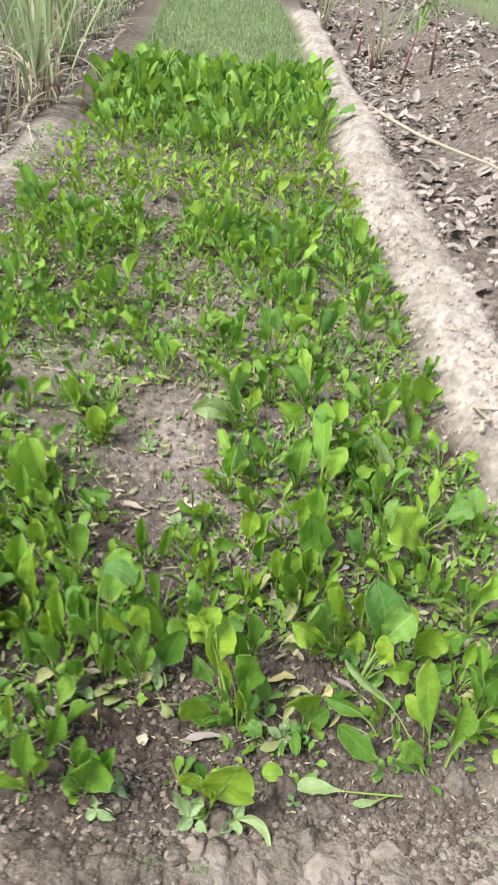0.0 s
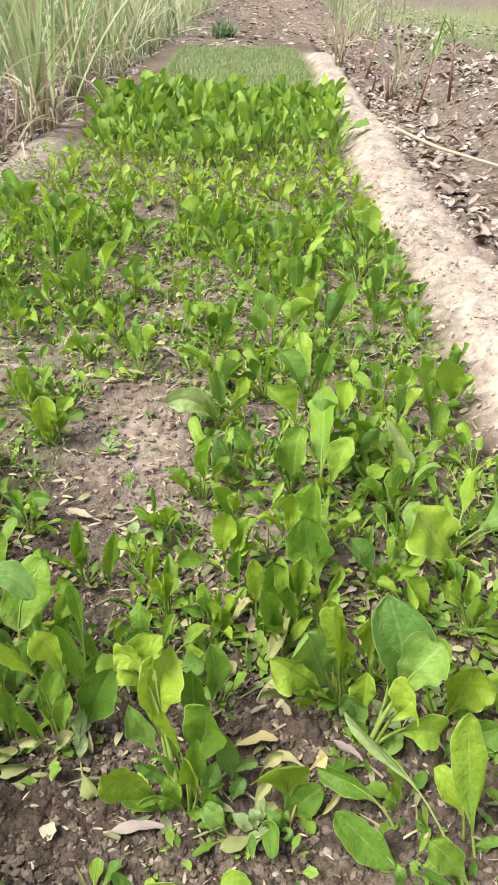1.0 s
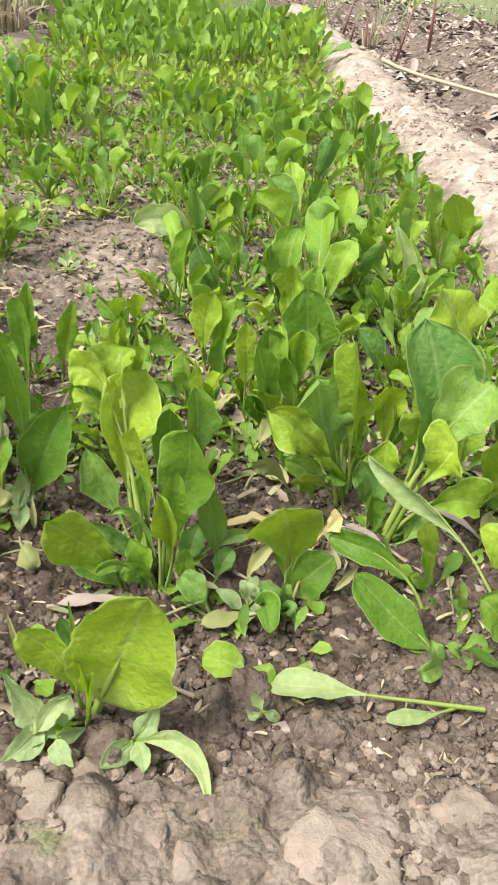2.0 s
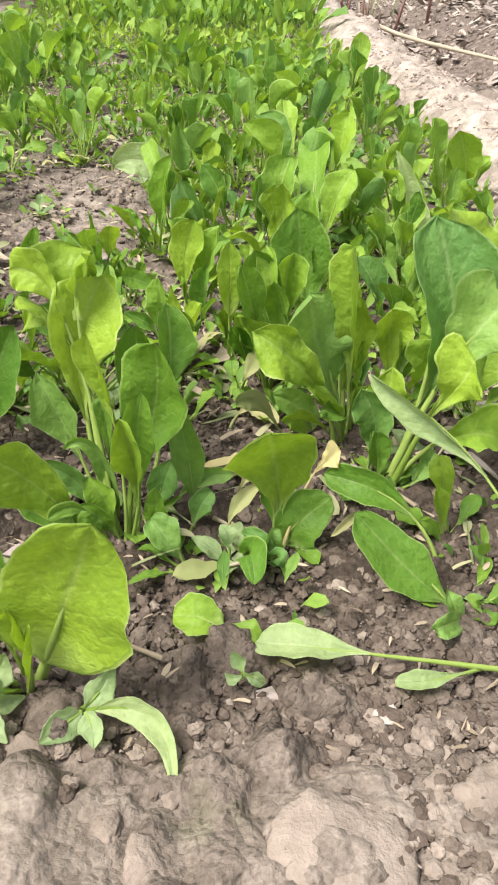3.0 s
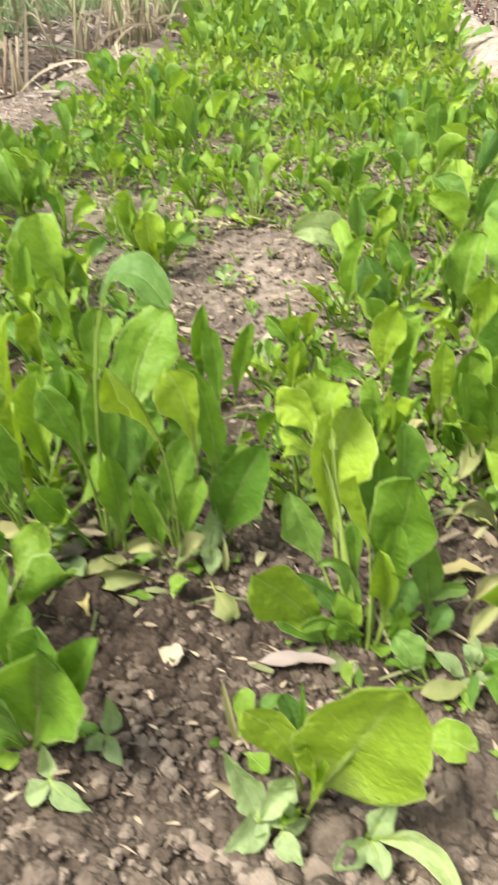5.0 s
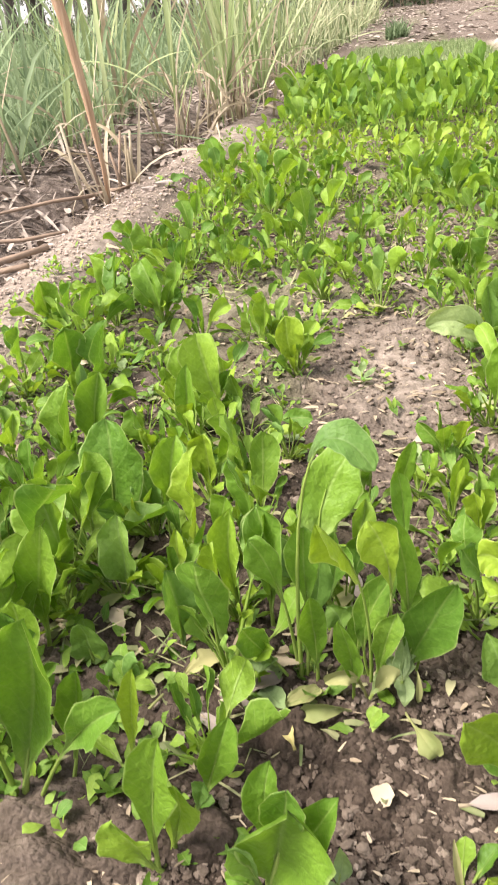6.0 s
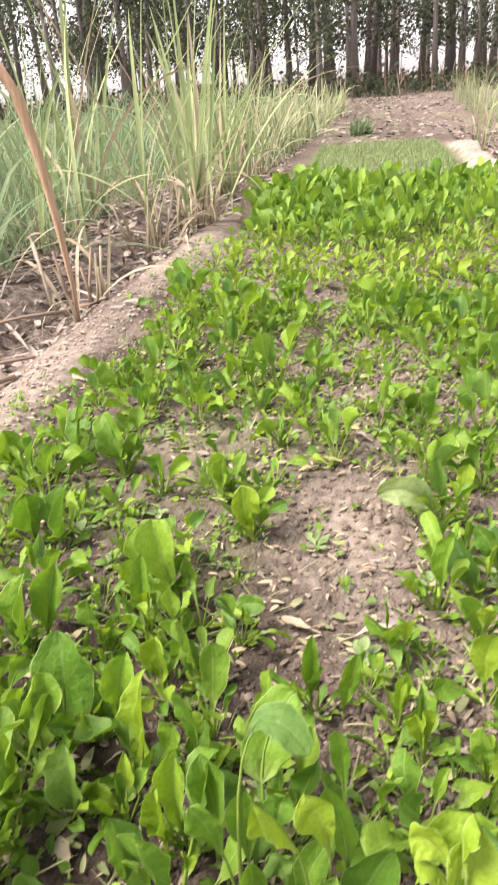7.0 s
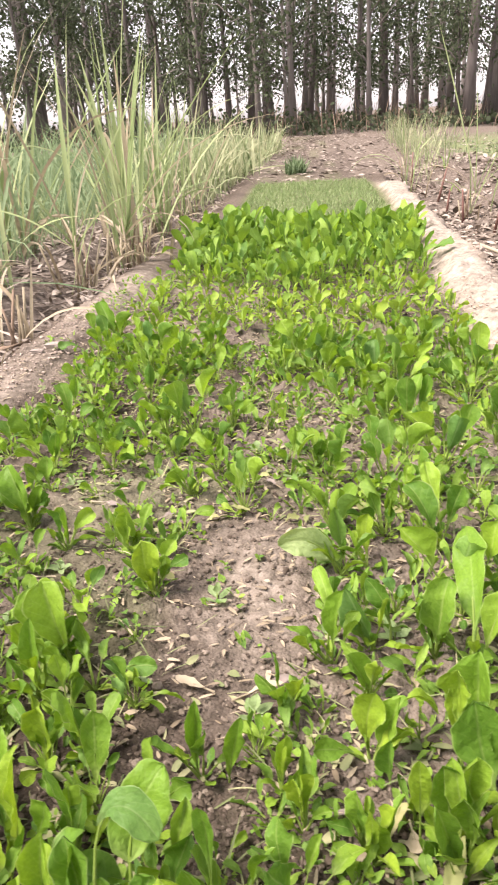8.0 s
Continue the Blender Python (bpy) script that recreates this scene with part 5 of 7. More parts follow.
leaf_at(P, (-0.357, 1.057), (-0.342, 1.058, 0.072), (-0.349, 1.072, 0.125), 0.028, 46, 0.25, "spoon", "y", 0.11, 0.77)
leaf_at(P, (-0.345, 1.055), (-0.322, 1.055, 0.052), (-0.307, 1.055, 0.093), 0.024, 14, 0.3, "broad", "d", 0.07, 0.2)
P = near_plant(-0.337, 0.960, "slender spinach plant rooted in dry loam")
leaf_at(P, (-0.337, 0.960), (-0.336, 0.960, 0.038), (-0.339, 0.960, 0.086), 0.035, -41, 0.1, "broad", "b", 0.07, 0.83)
P = near_plant(-0.354, 1.017, "low spinach plant with spread stalks", 12)
leaf_at(P, (-0.354, 1.017), (-0.365, 1.017, 0.031), (-0.393, 1.017, 0.034), 0.026, -25, 0.2, "broad", "y", 0.09, 0.4)
P = near_plant(-0.407, 1.012, "young spinach plant with a few upright leaves", 12)
leaf_at(P, (-0.407, 1.012), (-0.403, 1.012, 0.040), (-0.402, 1.012, 0.091), 0.032, 4, 0.15, "spoon", "b", 0.09, 0.49)
P = near_plant(-0.405, 1.106, "small spinach plant with smooth green leaves", 12)
leaf_at(P, (-0.405, 1.106), (-0.403, 1.106, 0.042), (-0.407, 1.106, 0.081), 0.027, -8, 0.2, "spoon", "b", 0.08, 0.15)
leaf_at(P, (-0.384, 1.096), (-0.381, 1.096, 0.059), (-0.366, 1.096, 0.121), 0.031, -9, 0.3, "broad", "d", 0.09, 0.4)
P = near_plant(-0.296, 0.998, "slender spinach plant rooted in dry loam", 12)
leaf_at(P, (-0.296, 0.998), (-0.295, 0.998, 0.052), (-0.296, 0.998, 0.112), 0.026, 1, 0.2, "broad", "g", 0.1, 0.52)
leaf_at(P, (-0.265, 0.989), (-0.264, 0.983, 0.065), (-0.269, 0.993, 0.125), 0.032, -7, 0.2, "broad", "g", 0.08, 0.74)
leaf_at(P, (-0.304, 0.977), (-0.303, 0.977, 0.052), (-0.304, 0.977, 0.102), 0.024, 44, 0.2, "spoon", "y", 0.1, 0.59)
P = near_plant(-0.296, 1.059, "low spinach plant with spread stalks", 12)
leaf_at(P, (-0.296, 1.059), (-0.294, 1.058, 0.071), (-0.300, 1.063, 0.125), 0.028, 35, 0.3, "spoon", "d", 0.07, 0.42)
P = near_plant(-0.316, 1.168, "young spinach plant with a few upright leaves", 12)
leaf_at(P, (-0.316, 1.168), (-0.320, 1.168, 0.054), (-0.325, 1.168, 0.110), 0.038, 55, 0.3, "broad", "g", 0.1, 0.53)
P = near_plant(-0.442, 1.229, "small spinach plant with smooth green leaves", 12)
leaf_at(P, (-0.442, 1.229), (-0.449, 1.229, 0.041), (-0.456, 1.229, 0.080), 0.038, 37, 0.3, "spoon", "g", 0.06, 0.36)
P = near_plant(-0.556, 1.148, "slender spinach plant rooted in dry loam", 12)
leaf_at(P, (-0.556, 1.148), (-0.552, 1.148, 0.044), (-0.549, 1.148, 0.086), 0.023, 18, 0.2, "broad", "d", 0.08, 0.14)
leaf_at(P, (-0.568, 1.142), (-0.571, 1.142, 0.024), (-0.579, 1.142, 0.055), 0.027, 35, 0.2, "spoon", "d", 0.1, 0.83)
P = near_plant(-0.406, 0.936, "low spinach plant with spread stalks")
leaf_at(P, (-0.406, 0.936), (-0.408, 0.936, 0.022), (-0.408, 0.936, 0.049), 0.029, 0, 0.1, "round", "b", 0.03, 0.2)
leaf_at(P, (-0.370, 0.925), (-0.375, 0.921, 0.012), (-0.385, 0.925, 0.022), 0.026, 0, 0.1, "round", "b", 0.03, 0.2)
P = near_plant(-0.590, 1.457, "young spinach plant with a few upright leaves", 6)
leaf_at(P, (-0.590, 1.457), (-0.587, 1.457, 0.038), (-0.585, 1.457, 0.093), 0.050, 43, 0.15, "spoon", "d", 0.06, 0.55)
P = near_plant(-0.635, 1.456, "small spinach plant with smooth green leaves", 6)
leaf_at(P, (-0.635, 1.456), (-0.633, 1.456, 0.039), (-0.634, 1.456, 0.090), 0.050, -37, 0.15, "spoon", "d", 0.09, 0.56)
P = near_plant(-0.761, 1.672, "slender spinach plant rooted in dry loam", 6)
leaf_at(P, (-0.761, 1.672), (-0.765, 1.672, 0.039), (-0.772, 1.672, 0.087), 0.043, -26, 0.15, "spoon", "g", 0.07, 0.83)
P = near_plant(-0.554, 1.668, "low spinach plant with spread stalks", 6)
leaf_at(P, (-0.554, 1.668), (-0.562, 1.668, 0.042), (-0.580, 1.668, 0.097), 0.050, 33, 0.15, "spoon", "d", 0.06, 0.44)
P = near_plant(-0.642, 1.669, "young spinach plant with a few upright leaves", 6)
leaf_at(P, (-0.642, 1.669), (-0.629, 1.653, 0.066), (-0.639, 1.697, 0.125), 0.028, 41, 0.2, "spoon", "d", 0.07, 0.6)
P = near_plant(-0.361, 1.601, "small spinach plant with smooth green leaves", 6)
leaf_at(P, (-0.361, 1.601), (-0.361, 1.601, 0.035), (-0.362, 1.601, 0.083), 0.040, 44, 0.15, "spoon", "g", 0.08, 0.84)
P = near_plant(-0.305, 1.476, "slender spinach plant rooted in dry loam", 6)
leaf_at(P, (-0.305, 1.476), (-0.306, 1.476, 0.037), (-0.315, 1.476, 0.086), 0.040, -7, 0.15, "broad", "y", 0.08, 0.13)
P = near_plant(-0.673, 2.781, "low spinach plant with spread stalks", 6)
leaf_at(P, (-0.673, 2.781), (-0.686, 2.753, 0.066), (-0.722, 2.798, 0.125), 0.048, 0, 0.25, "spoon", "d", 0.07, 0.44)
P = near_plant(0.253, 1.149, "spinach plant with a broad wavy yellow-green leaf", 6)
leaf_at(P, (0.256, 1.149), (0.240, 1.140, 0.065), (0.204, 1.156, 0.125), 0.077, -37, 0.15, "broad", "y", 0.13, 0.15)
P = near_plant(0.099, 1.217, "small spinach plant with smooth green leaves", 6)
leaf_at(P, (0.099, 1.217), (0.096, 1.217, 0.048), (0.088, 1.217, 0.111), 0.052, 33, 0.15, "spoon", "d", 0.07, 0.71)
P = near_plant(0.208, 1.094, "slender spinach plant rooted in dry loam", 6)
leaf_at(P, (0.208, 1.094), (0.200, 1.094, 0.032), (0.188, 1.094, 0.075), 0.037, -38, 0.15, "broad", "g", 0.07, 0.69)
P = near_plant(0.369, 1.592, "low spinach plant with spread stalks", 6)
leaf_at(P, (0.369, 1.592), (0.360, 1.592, 0.045), (0.341, 1.592, 0.104), 0.047, 27, 0.15, "broad", "g", 0.09, 0.83)
P = near_plant(0.329, 1.553, "young spinach plant with a few upright leaves", 6)
leaf_at(P, (0.329, 1.553), (0.307, 1.553, 0.061), (0.279, 1.553, 0.118), 0.047, -26, 0.15, "broad", "g", 0.1, 0.14)
P = near_plant(0.242, 1.360, "small spinach plant with smooth green leaves", 6)
leaf_at(P, (0.242, 1.360), (0.233, 1.360, 0.051), (0.205, 1.360, 0.121), 0.024, -7, 0.2, "point", "p", 0.11, 0.81)
P = near_weed(-0.104, 0.756, "pale green weed with pointed leaves on soil")
leaf_at(P, (-0.103, 0.748, 0.014), (-0.114, 0.757, 0.019), (-0.125, 0.757, 0.040), 0.014, 0, 0.04, "point", "m", 0.02, 0.2)
leaf_at(P, (-0.103, 0.747, 0.014), (-0.112, 0.737, 0.012), (-0.122, 0.724, 0.008), 0.016, 0, 0.04, "point", "m", 0.02, 0.2)
leaf_at(P, (-0.102, 0.747, 0.014), (-0.097, 0.759, 0.012), (-0.091, 0.762, 0.023), 0.014, 0, 0.04, "point", "m", 0.02, 0.2)
leaf_at(P, (-0.102, 0.747, 0.014), (-0.097, 0.745, 0.012), (-0.092, 0.741, 0.008), 0.015, 0, 0.04, "point", "m", 0.02, 0.2)
leaf_at(P, (-0.095, 0.737, 0.014), (-0.091, 0.732, 0.012), (-0.084, 0.724, 0.008), 0.012, 0, 0.04, "point", "m", 0.02, 0.2)
leaf_at(P, (-0.095, 0.739, 0.014), (-0.089, 0.743, 0.012), (-0.081, 0.748, 0.008), 0.008, 0, 0.04, "point", "m", 0.02, 0.2)
leaf_at(P, (-0.104, 0.747, 0.014), (-0.119, 0.758, 0.012), (-0.133, 0.756, 0.017), 0.009, 20, 0.1, "point", "s", 0.04, 0.3)
P = near_weed(-0.052, 0.745, "pale green weed with a half-withered drooping leaf")
leaf_at(P, (-0.053, 0.737, 0.014), (-0.047, 0.746, 0.014), (-0.040, 0.746, 0.031), 0.014, 0, 0.04, "point", "m", 0.02, 0.2)
leaf_at(P, (-0.053, 0.736, 0.014), (-0.060, 0.731, 0.012), (-0.070, 0.725, 0.008), 0.015, 0, 0.04, "point", "m", 0.02, 0.2)
leaf_at(P, (-0.052, 0.736, 0.014), (-0.048, 0.729, 0.012), (-0.046, 0.722, 0.008), 0.011, 0, 0.04, "point", "m", 0.02, 0.2)
leaf_at(P, (-0.051, 0.736, 0.014), (-0.024, 0.733, 0.012), (-0.011, 0.699, 0.008), 0.011, 10, 0.05, "point", "l", 0.05, 0.5)
P = near_weed(0.023, 0.765, "tiny green seedling on crumbly soil")
leaf_at(P, (0.019, 0.756, 0.014), (0.018, 0.763, 0.012), (0.014, 0.765, 0.019), 0.007, 0, 0.04, "spoon", "m", 0.02, 0.2)
leaf_at(P, (0.019, 0.756, 0.014), (0.024, 0.756, 0.012), (0.030, 0.754, 0.008), 0.007, 0, 0.04, "spoon", "m", 0.02, 0.2)
leaf_at(P, (0.019, 0.756, 0.014), (0.015, 0.756, 0.012), (0.012, 0.760, 0.008), 0.006, 0, 0.04, "spoon", "m", 0.02, 0.2)
P = near_weed(-0.162, 0.947, "small bluish weed between spinach stalks")
leaf_at(P, (-0.158, 0.929, 0.014), (-0.159, 0.947, 0.022), (-0.156, 0.947, 0.043), 0.013, 0, 0.04, "point", "m", 0.02, 0.2)
leaf_at(P, (-0.158, 0.929, 0.014), (-0.166, 0.947, 0.017), (-0.175, 0.947, 0.021), 0.008, 0, 0.04, "point", "m", 0.02, 0.2)
leaf_at(P, (-0.158, 0.929, 0.014), (-0.154, 0.947, 0.018), (-0.147, 0.947, 0.024), 0.008, 0, 0.04, "point", "m", 0.02, 0.2)
leaf_at(P, (-0.160, 0.942, 0.014), (-0.157, 0.926, 0.012), (-0.157, 0.915, 0.008), 0.014, 0, 0.04, "point", "m", 0.02, 0.2)
P = near_weed(-0.197, 0.788, "small bluish weed on damp soil")
leaf_at(P, (-0.194, 0.779, 0.014), (-0.193, 0.788, 0.020), (-0.192, 0.788, 0.040), 0.011, 0, 0.04, "point", "m", 0.02, 0.2)
leaf_at(P, (-0.194, 0.779, 0.014), (-0.188, 0.774, 0.012), (-0.183, 0.767, 0.008), 0.011, 0, 0.04, "point", "m", 0.02, 0.2)
leaf_at(P, (-0.194, 0.779, 0.014), (-0.199, 0.778, 0.012), (-0.205, 0.773, 0.008), 0.009, 0, 0.04, "point", "m", 0.02, 0.2)
P = near_weed(-0.221, 0.759, "small pale weed with spread leaves on soil")
leaf_at(P, (-0.217, 0.752, 0.014), (-0.218, 0.759, 0.016), (-0.220, 0.759, 0.032), 0.010, 0, 0.04, "point", "m", 0.02, 0.2)
leaf_at(P, (-0.217, 0.752, 0.014), (-0.206, 0.745, 0.012), (-0.192, 0.741, 0.008), 0.010, 0, 0.04, "point", "m", 0.02, 0.2)
leaf_at(P, (-0.217, 0.752, 0.014), (-0.222, 0.746, 0.012), (-0.228, 0.747, 0.008), 0.012, 0, 0.04, "point", "m", 0.02, 0.2)
P = near_weed(-0.107, 0.747, "pale bushy weed with pointed leaves on soil")
leaf_at(P, (-0.107, 0.740, 0.014), (-0.110, 0.747, 0.023), (-0.119, 0.747, 0.043), 0.012, 0, 0.04, "point", "m", 0.02, 0.2)
leaf_at(P, (-0.107, 0.740, 0.014), (-0.096, 0.747, 0.026), (-0.089, 0.747, 0.038), 0.011, 0, 0.04, "point", "m", 0.02, 0.2)
P = lying_leaf(-0.000, 0.805, "small round green leaf lying on soil")
leaf_at(P, (0.012, 0.794, 0.004), (-0.002, 0.797, 0.010), (-0.016, 0.801, 0.006), 0.021, 0, 0.04, "round", "g", 0.02, 0.1, True)
P = lying_leaf(0.083, 0.784, "long pale green leaf lying flat on soil")
leaf_at(P, (0.157, 0.766, 0.004), (0.080, 0.770, 0.014), (0.027, 0.783, 0.008), 0.023, 0, 0.48, "spoon", "l", 0.04, 0.2, True)
P = lying_leaf(0.117, 0.763, "narrow pale leaf lying on soil")
leaf_at(P, (0.142, 0.768, 0.004), (0.113, 0.756, 0.010), (0.094, 0.758, 0.006), 0.009, 0, 0.2, "spoon", "l", 0.04, 0.2, True)
P = lying_leaf(-0.328, 0.927, "limp pale withered leaf with long stalk on soil")
leaf_at(P, (-0.348, 0.889, 0.004), (-0.323, 0.923, 0.010), (-0.298, 0.947, 0.006), 0.018, 0, 0.4, "spoon", "w", 0.06, 0.3, True)
P = lying_leaf(-0.240, 0.916, "limp yellowed leaf lying on soil")
leaf_at(P, (-0.257, 0.896, 0.004), (-0.239, 0.909, 0.010), (-0.219, 0.923, 0.006), 0.012, 0, 0.3, "spoon", "w", 0.06, 0.3, True)
P = lying_leaf(-0.238, 0.917, "limp yellowed leaf lying on soil")
leaf_at(P, (-0.255, 0.900, 0.004), (-0.235, 0.908, 0.010), (-0.219, 0.924, 0.006), 0.012, 0, 0.2, "spoon", "w", 0.06, 0.3, True)
P = lying_leaf(-0.239, 0.889, "yellowed leaf stub hanging over soil")
leaf_at(P, (-0.231, 0.872, 0.004), (-0.236, 0.880, 0.008), (-0.243, 0.896, 0.005), 0.009, 0, 0.1, "spoon", "o", 0.06, 0.3, True)
P = lying_leaf(-0.176, 0.940, "pale limp leaf lying on soil")
leaf_at(P, (-0.182, 0.921, 0.004), (-0.174, 0.926, 0.014), (-0.165, 0.941, 0.008), 0.014, 0, 0.1, "spoon", "l", 0.06, 0.3, True)
P = lying_leaf(0.016, 1.046, "pale limp leaf lying under spinach plants")
leaf_at(P, (0.018, 0.985, 0.004), (0.031, 0.997, 0.012), (0.054, 0.988, 0.007), 0.017, 0, 0.3, "spoon", "w", 0.06, 0.3, True)
P = lying_leaf(0.044, 1.084, "pale limp leaf lying under spinach plants")
leaf_at(P, (0.029, 1.041, 0.004), (0.033, 1.025, 0.030), (0.056, 1.093, 0.018), 0.015, 0, 0.2, "spoon", "w", 0.06, 0.3, True)

TALL = [plant_variant(300 + k, 10 + k % 5, 0.090 + 0.012 * (k % 3), 27, "leafy green spinach plant rooted in dry loam") for k in range(14)]
LOW = [plant_variant(340 + k, 7 + k % 4, 0.062 + 0.008 * (k % 3), 38, "small bright green spinach plant rooted in dry loam") for k in range(10)]

# single plants that stand out, with their size
SINGLE = [
    (-0.33, 0.95, 1.0), (-0.47, 0.97, 1.0), (-0.43, 0.87, 0.9), (-0.25, 1.09, 1.1), (-0.41, 1.26, 1.0), (-0.34, 1.28, 0.9), (-0.17, 1.15, 0.75),
    (-0.11, 1.17, 0.75), (-0.04, 1.19, 0.9), (0.0, 1.16, 0.8), (0.09, 1.16, 1.0), (-0.06, 1.32, 0.5), (0.02, 1.34, 0.9), (0.05, 1.34, 1.1),
    (0.13, 1.32, 1.2), (-0.30, 1.49, 0.62), (-0.29, 1.65, 0.55), (-0.37, 1.62, 0.6), (-0.47, 1.62, 0.7), (-0.71, 2.04, 0.95), (-0.51, 1.54, 0.55),
    (-0.69, 1.41, 1.0), (-0.67, 1.73, 0.95), (-0.63, 1.87, 0.95), (-0.45, 1.09, 1.0),
]
SINGLE_B = [
    (0.12, 1.43, 1.15), (0.17, 1.41, 1.2), (0.24, 1.41, 1.0), (0.28, 1.22, 1.15), (0.07, 1.24, 0.9), (-0.01, 1.49, 0.9), (-0.14, 1.19, 0.6),
    (-0.26, 1.16, 0.9), (0.36, 1.41, 0.8), (0.33, 1.60, 0.9), (0.24, 1.60, 0.9), (0.01, 1.55, 0.85), (0.08, 1.72, 0.9), (-0.47, 1.89, 0.8),
    (-0.65, 2.59, 1.15), (-0.25, 2.08, 1.15), (-0.26, 1.88, 0.8), (0.01, 2.12, 1.1), (0.12, 2.26, 1.2), (0.32, 2.32, 1.2), (0.16, 1.97, 1.0),
    (-0.39, 2.05, 1.0), (-0.60, 2.23, 1.1), (-0.46, 2.22, 1.1), (0.31, 1.02, 1.0), (0.27, 0.86, 0.9), (-0.57, 1.15, 0.9), (-0.56, 1.33, 0.8),
]
BARE = ((-0.19, 1.46, 0.125, 0.24), (-0.20, 1.23, 0.075, 0.06), (-0.27, 1.19, 0.05, 0.04), (-0.15, 1.77, 0.06, 0.06), (-0.175, 1.11, 0.05, 0.045), (0.03, 1.55, 0.05, 0.05), (-0.42, 1.52, 0.06, 0.05), (-0.64, 1.92, 0.06, 0.06), (0.03, 2.53, 0.06, 0.05))


def zone(x, y):
    """(spacing, tall share, size) of the planting at a spot; spacing 0: bare."""
    for cx, cy, rx, ry in BARE:
        if ((x - cx) / rx) ** 2 + ((y - cy) / ry) ** 2 < 1:
            return 0, 0, 0
    if (x + 0.52) ** 2 / 0.010 + (y - 1.66) ** 2 / 0.012 < 1:
        return 0, 0, 0
    if (x + 0.30) ** 2 / 0.02 + (y - 2.78) ** 2 / 0.008 < 1 or (x - 0.10) ** 2 / 0.008 + (y - 2.80) ** 2 / 0.01 < 1:
        return 0, 0, 0
    if y < 0.80 or (y < 0.97 and -0.28 < x < 0.22):
        return 0, 0, 0
    if y < 1.27:
        return (0.066, 0.65, 0.92) if x > -0.12 else (0.050, 0.75, 0.95)
    if y < 1.8:
        return (0.074, 0.7, 1.0) if x > -0.06 else (0.080, 0.3, 0.85)
    if y < 1.95:
        return 0.072, 0.3, 0.95
    if y < 2.65:
        return (0.058, 0.75, 0.95) if vn(x * 4.5, y * 4.5, 83) > 0.36 else (0.085, 0.2, 0.8)
    return 0.075, 0.1, 1.0


first = {id(v): True for v in TALL + LOW}


def put_plant(variant, x, y, s, turn, lean=0.0):
    m = pose(x, y, hz(x, y) - 0.003, lean, 0, turn) @ Matrix.Scale(s, 4)
    if first.pop(id(variant), None):
        variant.matrix_basis = m
        return variant
    return copy_thing(variant, m @ Matrix.Diagonal((1 / variant.scale.x, 1 / variant.scale.y, 1 / variant.scale.z, 1)))


pr = rng(77)
for k, (x, y, s) in enumerate(SINGLE + SINGLE_B):
    if any((x - a) ** 2 + (y - b) ** 2 < 0.0022 for a, b in PLACED) or (not zone(x, y)[0] and y > 0.99):
        continue
    put_plant(TALL[k % 14] if s > 0.56 else LOW[k % 10], x, y, s if s > 0.56 else 1.1, pr.uniform(0, 360), pr.uniform(-8, 8))
    PLACED.append((x, y))


tries, cells = 0, list(PLACED)
while tries < 7500:
    tries += 1
    y = pr.uniform(0.75, 2.75)
    x = pr.uniform(xl(y) + 0.09, xr(y) - 0.01)
    sp, tall, size = zone(x, y)
    sp *= pr.uniform(0.8, 1.45)
    if not sp or any((x - a) ** 2 + (y - b) ** 2 < sp * sp for a, b in cells):
        continue
    cells.append((x, y))
    edge = min(1.0, 0.7 + 4 * min(x - xl(y), xr(y) - x))
    kind = TALL if pr.uniform() < tall else LOW
    put_plant(kind[pr.randint(len(kind))], x, y, size * edge * pr.uniform(0.7, 1.25), pr.uniform(0, 360), pr.uniform(-10, 10))
print("spinach plants", len(cells))

# beyond: the close stand at the far end and the low belt before it, too many to count
far_low, far_tall = Pile(), Pile()
fr = rng(515)


def leaf_tuft(pile, x, y, h, n, spread, r, slim):
    z = hz(x, y) - 0.004
    for spec in random_leaves(r, n, h, spread):
        az, tilt, L, W, bend, pet, cup, wave, twist, kind, fold = spec
        blade, stalk = leaf_arrays(L, W * slim, tilt, bend, pet * slim, cup, wave, twist, kind, nv=7, nu=3, seed=r.randint(9999), fold=fold)
        o = np.array([x, y, z])
        pile.add(rot_z(blade[0], radians(az)) + o, blade[1], blade[2], 0)
        pile.add(rot_z(stalk[0][:20], radians(az)) + o, stalk[1][:15], stalk[2][:20], 1)


spots = []
for k in range(2600):
    y = fr.uniform(2.70, 4.62)
    x = fr.uniform(xl(y) + 0.07, xr(y) - 0.01)
    sp = 0.060 if y > 3.5 else 0.062
    if y < 3.5 and not zone(x, y)[0]:
        continue
    if any((x - a) ** 2 + (y - b) ** 2 < sp * sp for a, b in spots):
        continue
    spots.append((x, y))
    if y > 3.5 + 0.12 * math.sin(7 * x):
        leaf_tuft(far_tall, x, y, 0.125 * fr.uniform(0.75, 1.25) * (1.0 + 0.35 * float(sstep(3.7, 4.4, y))), 11, 24, fr, 0.8)
    else:
        leaf_tuft(far_low, x, y, 0.072 * fr.uniform(0.7, 1.3), 10, 36, fr, 0.9)
near_low = Pile()
gap = rng(616)
for k in range(1500):
    y = gap.uniform(0.99, 2.75)
    x = gap.uniform(xl(y) + 0.05, xr(y) - 0.01)
    if not zone(x, y)[0] or vn(x * 7.0, y * 7.0, 29) < (0.38 if y < 1.8 else 0.58) or any((x - a) ** 2 + (y - b) ** 2 < 0.0007 for a, b in cells):
        continue
    leaf_tuft(near_low, x, y, 0.046 * gap.uniform(0.6, 1.45), gap.randint(4, 8), 40, gap, 0.75)
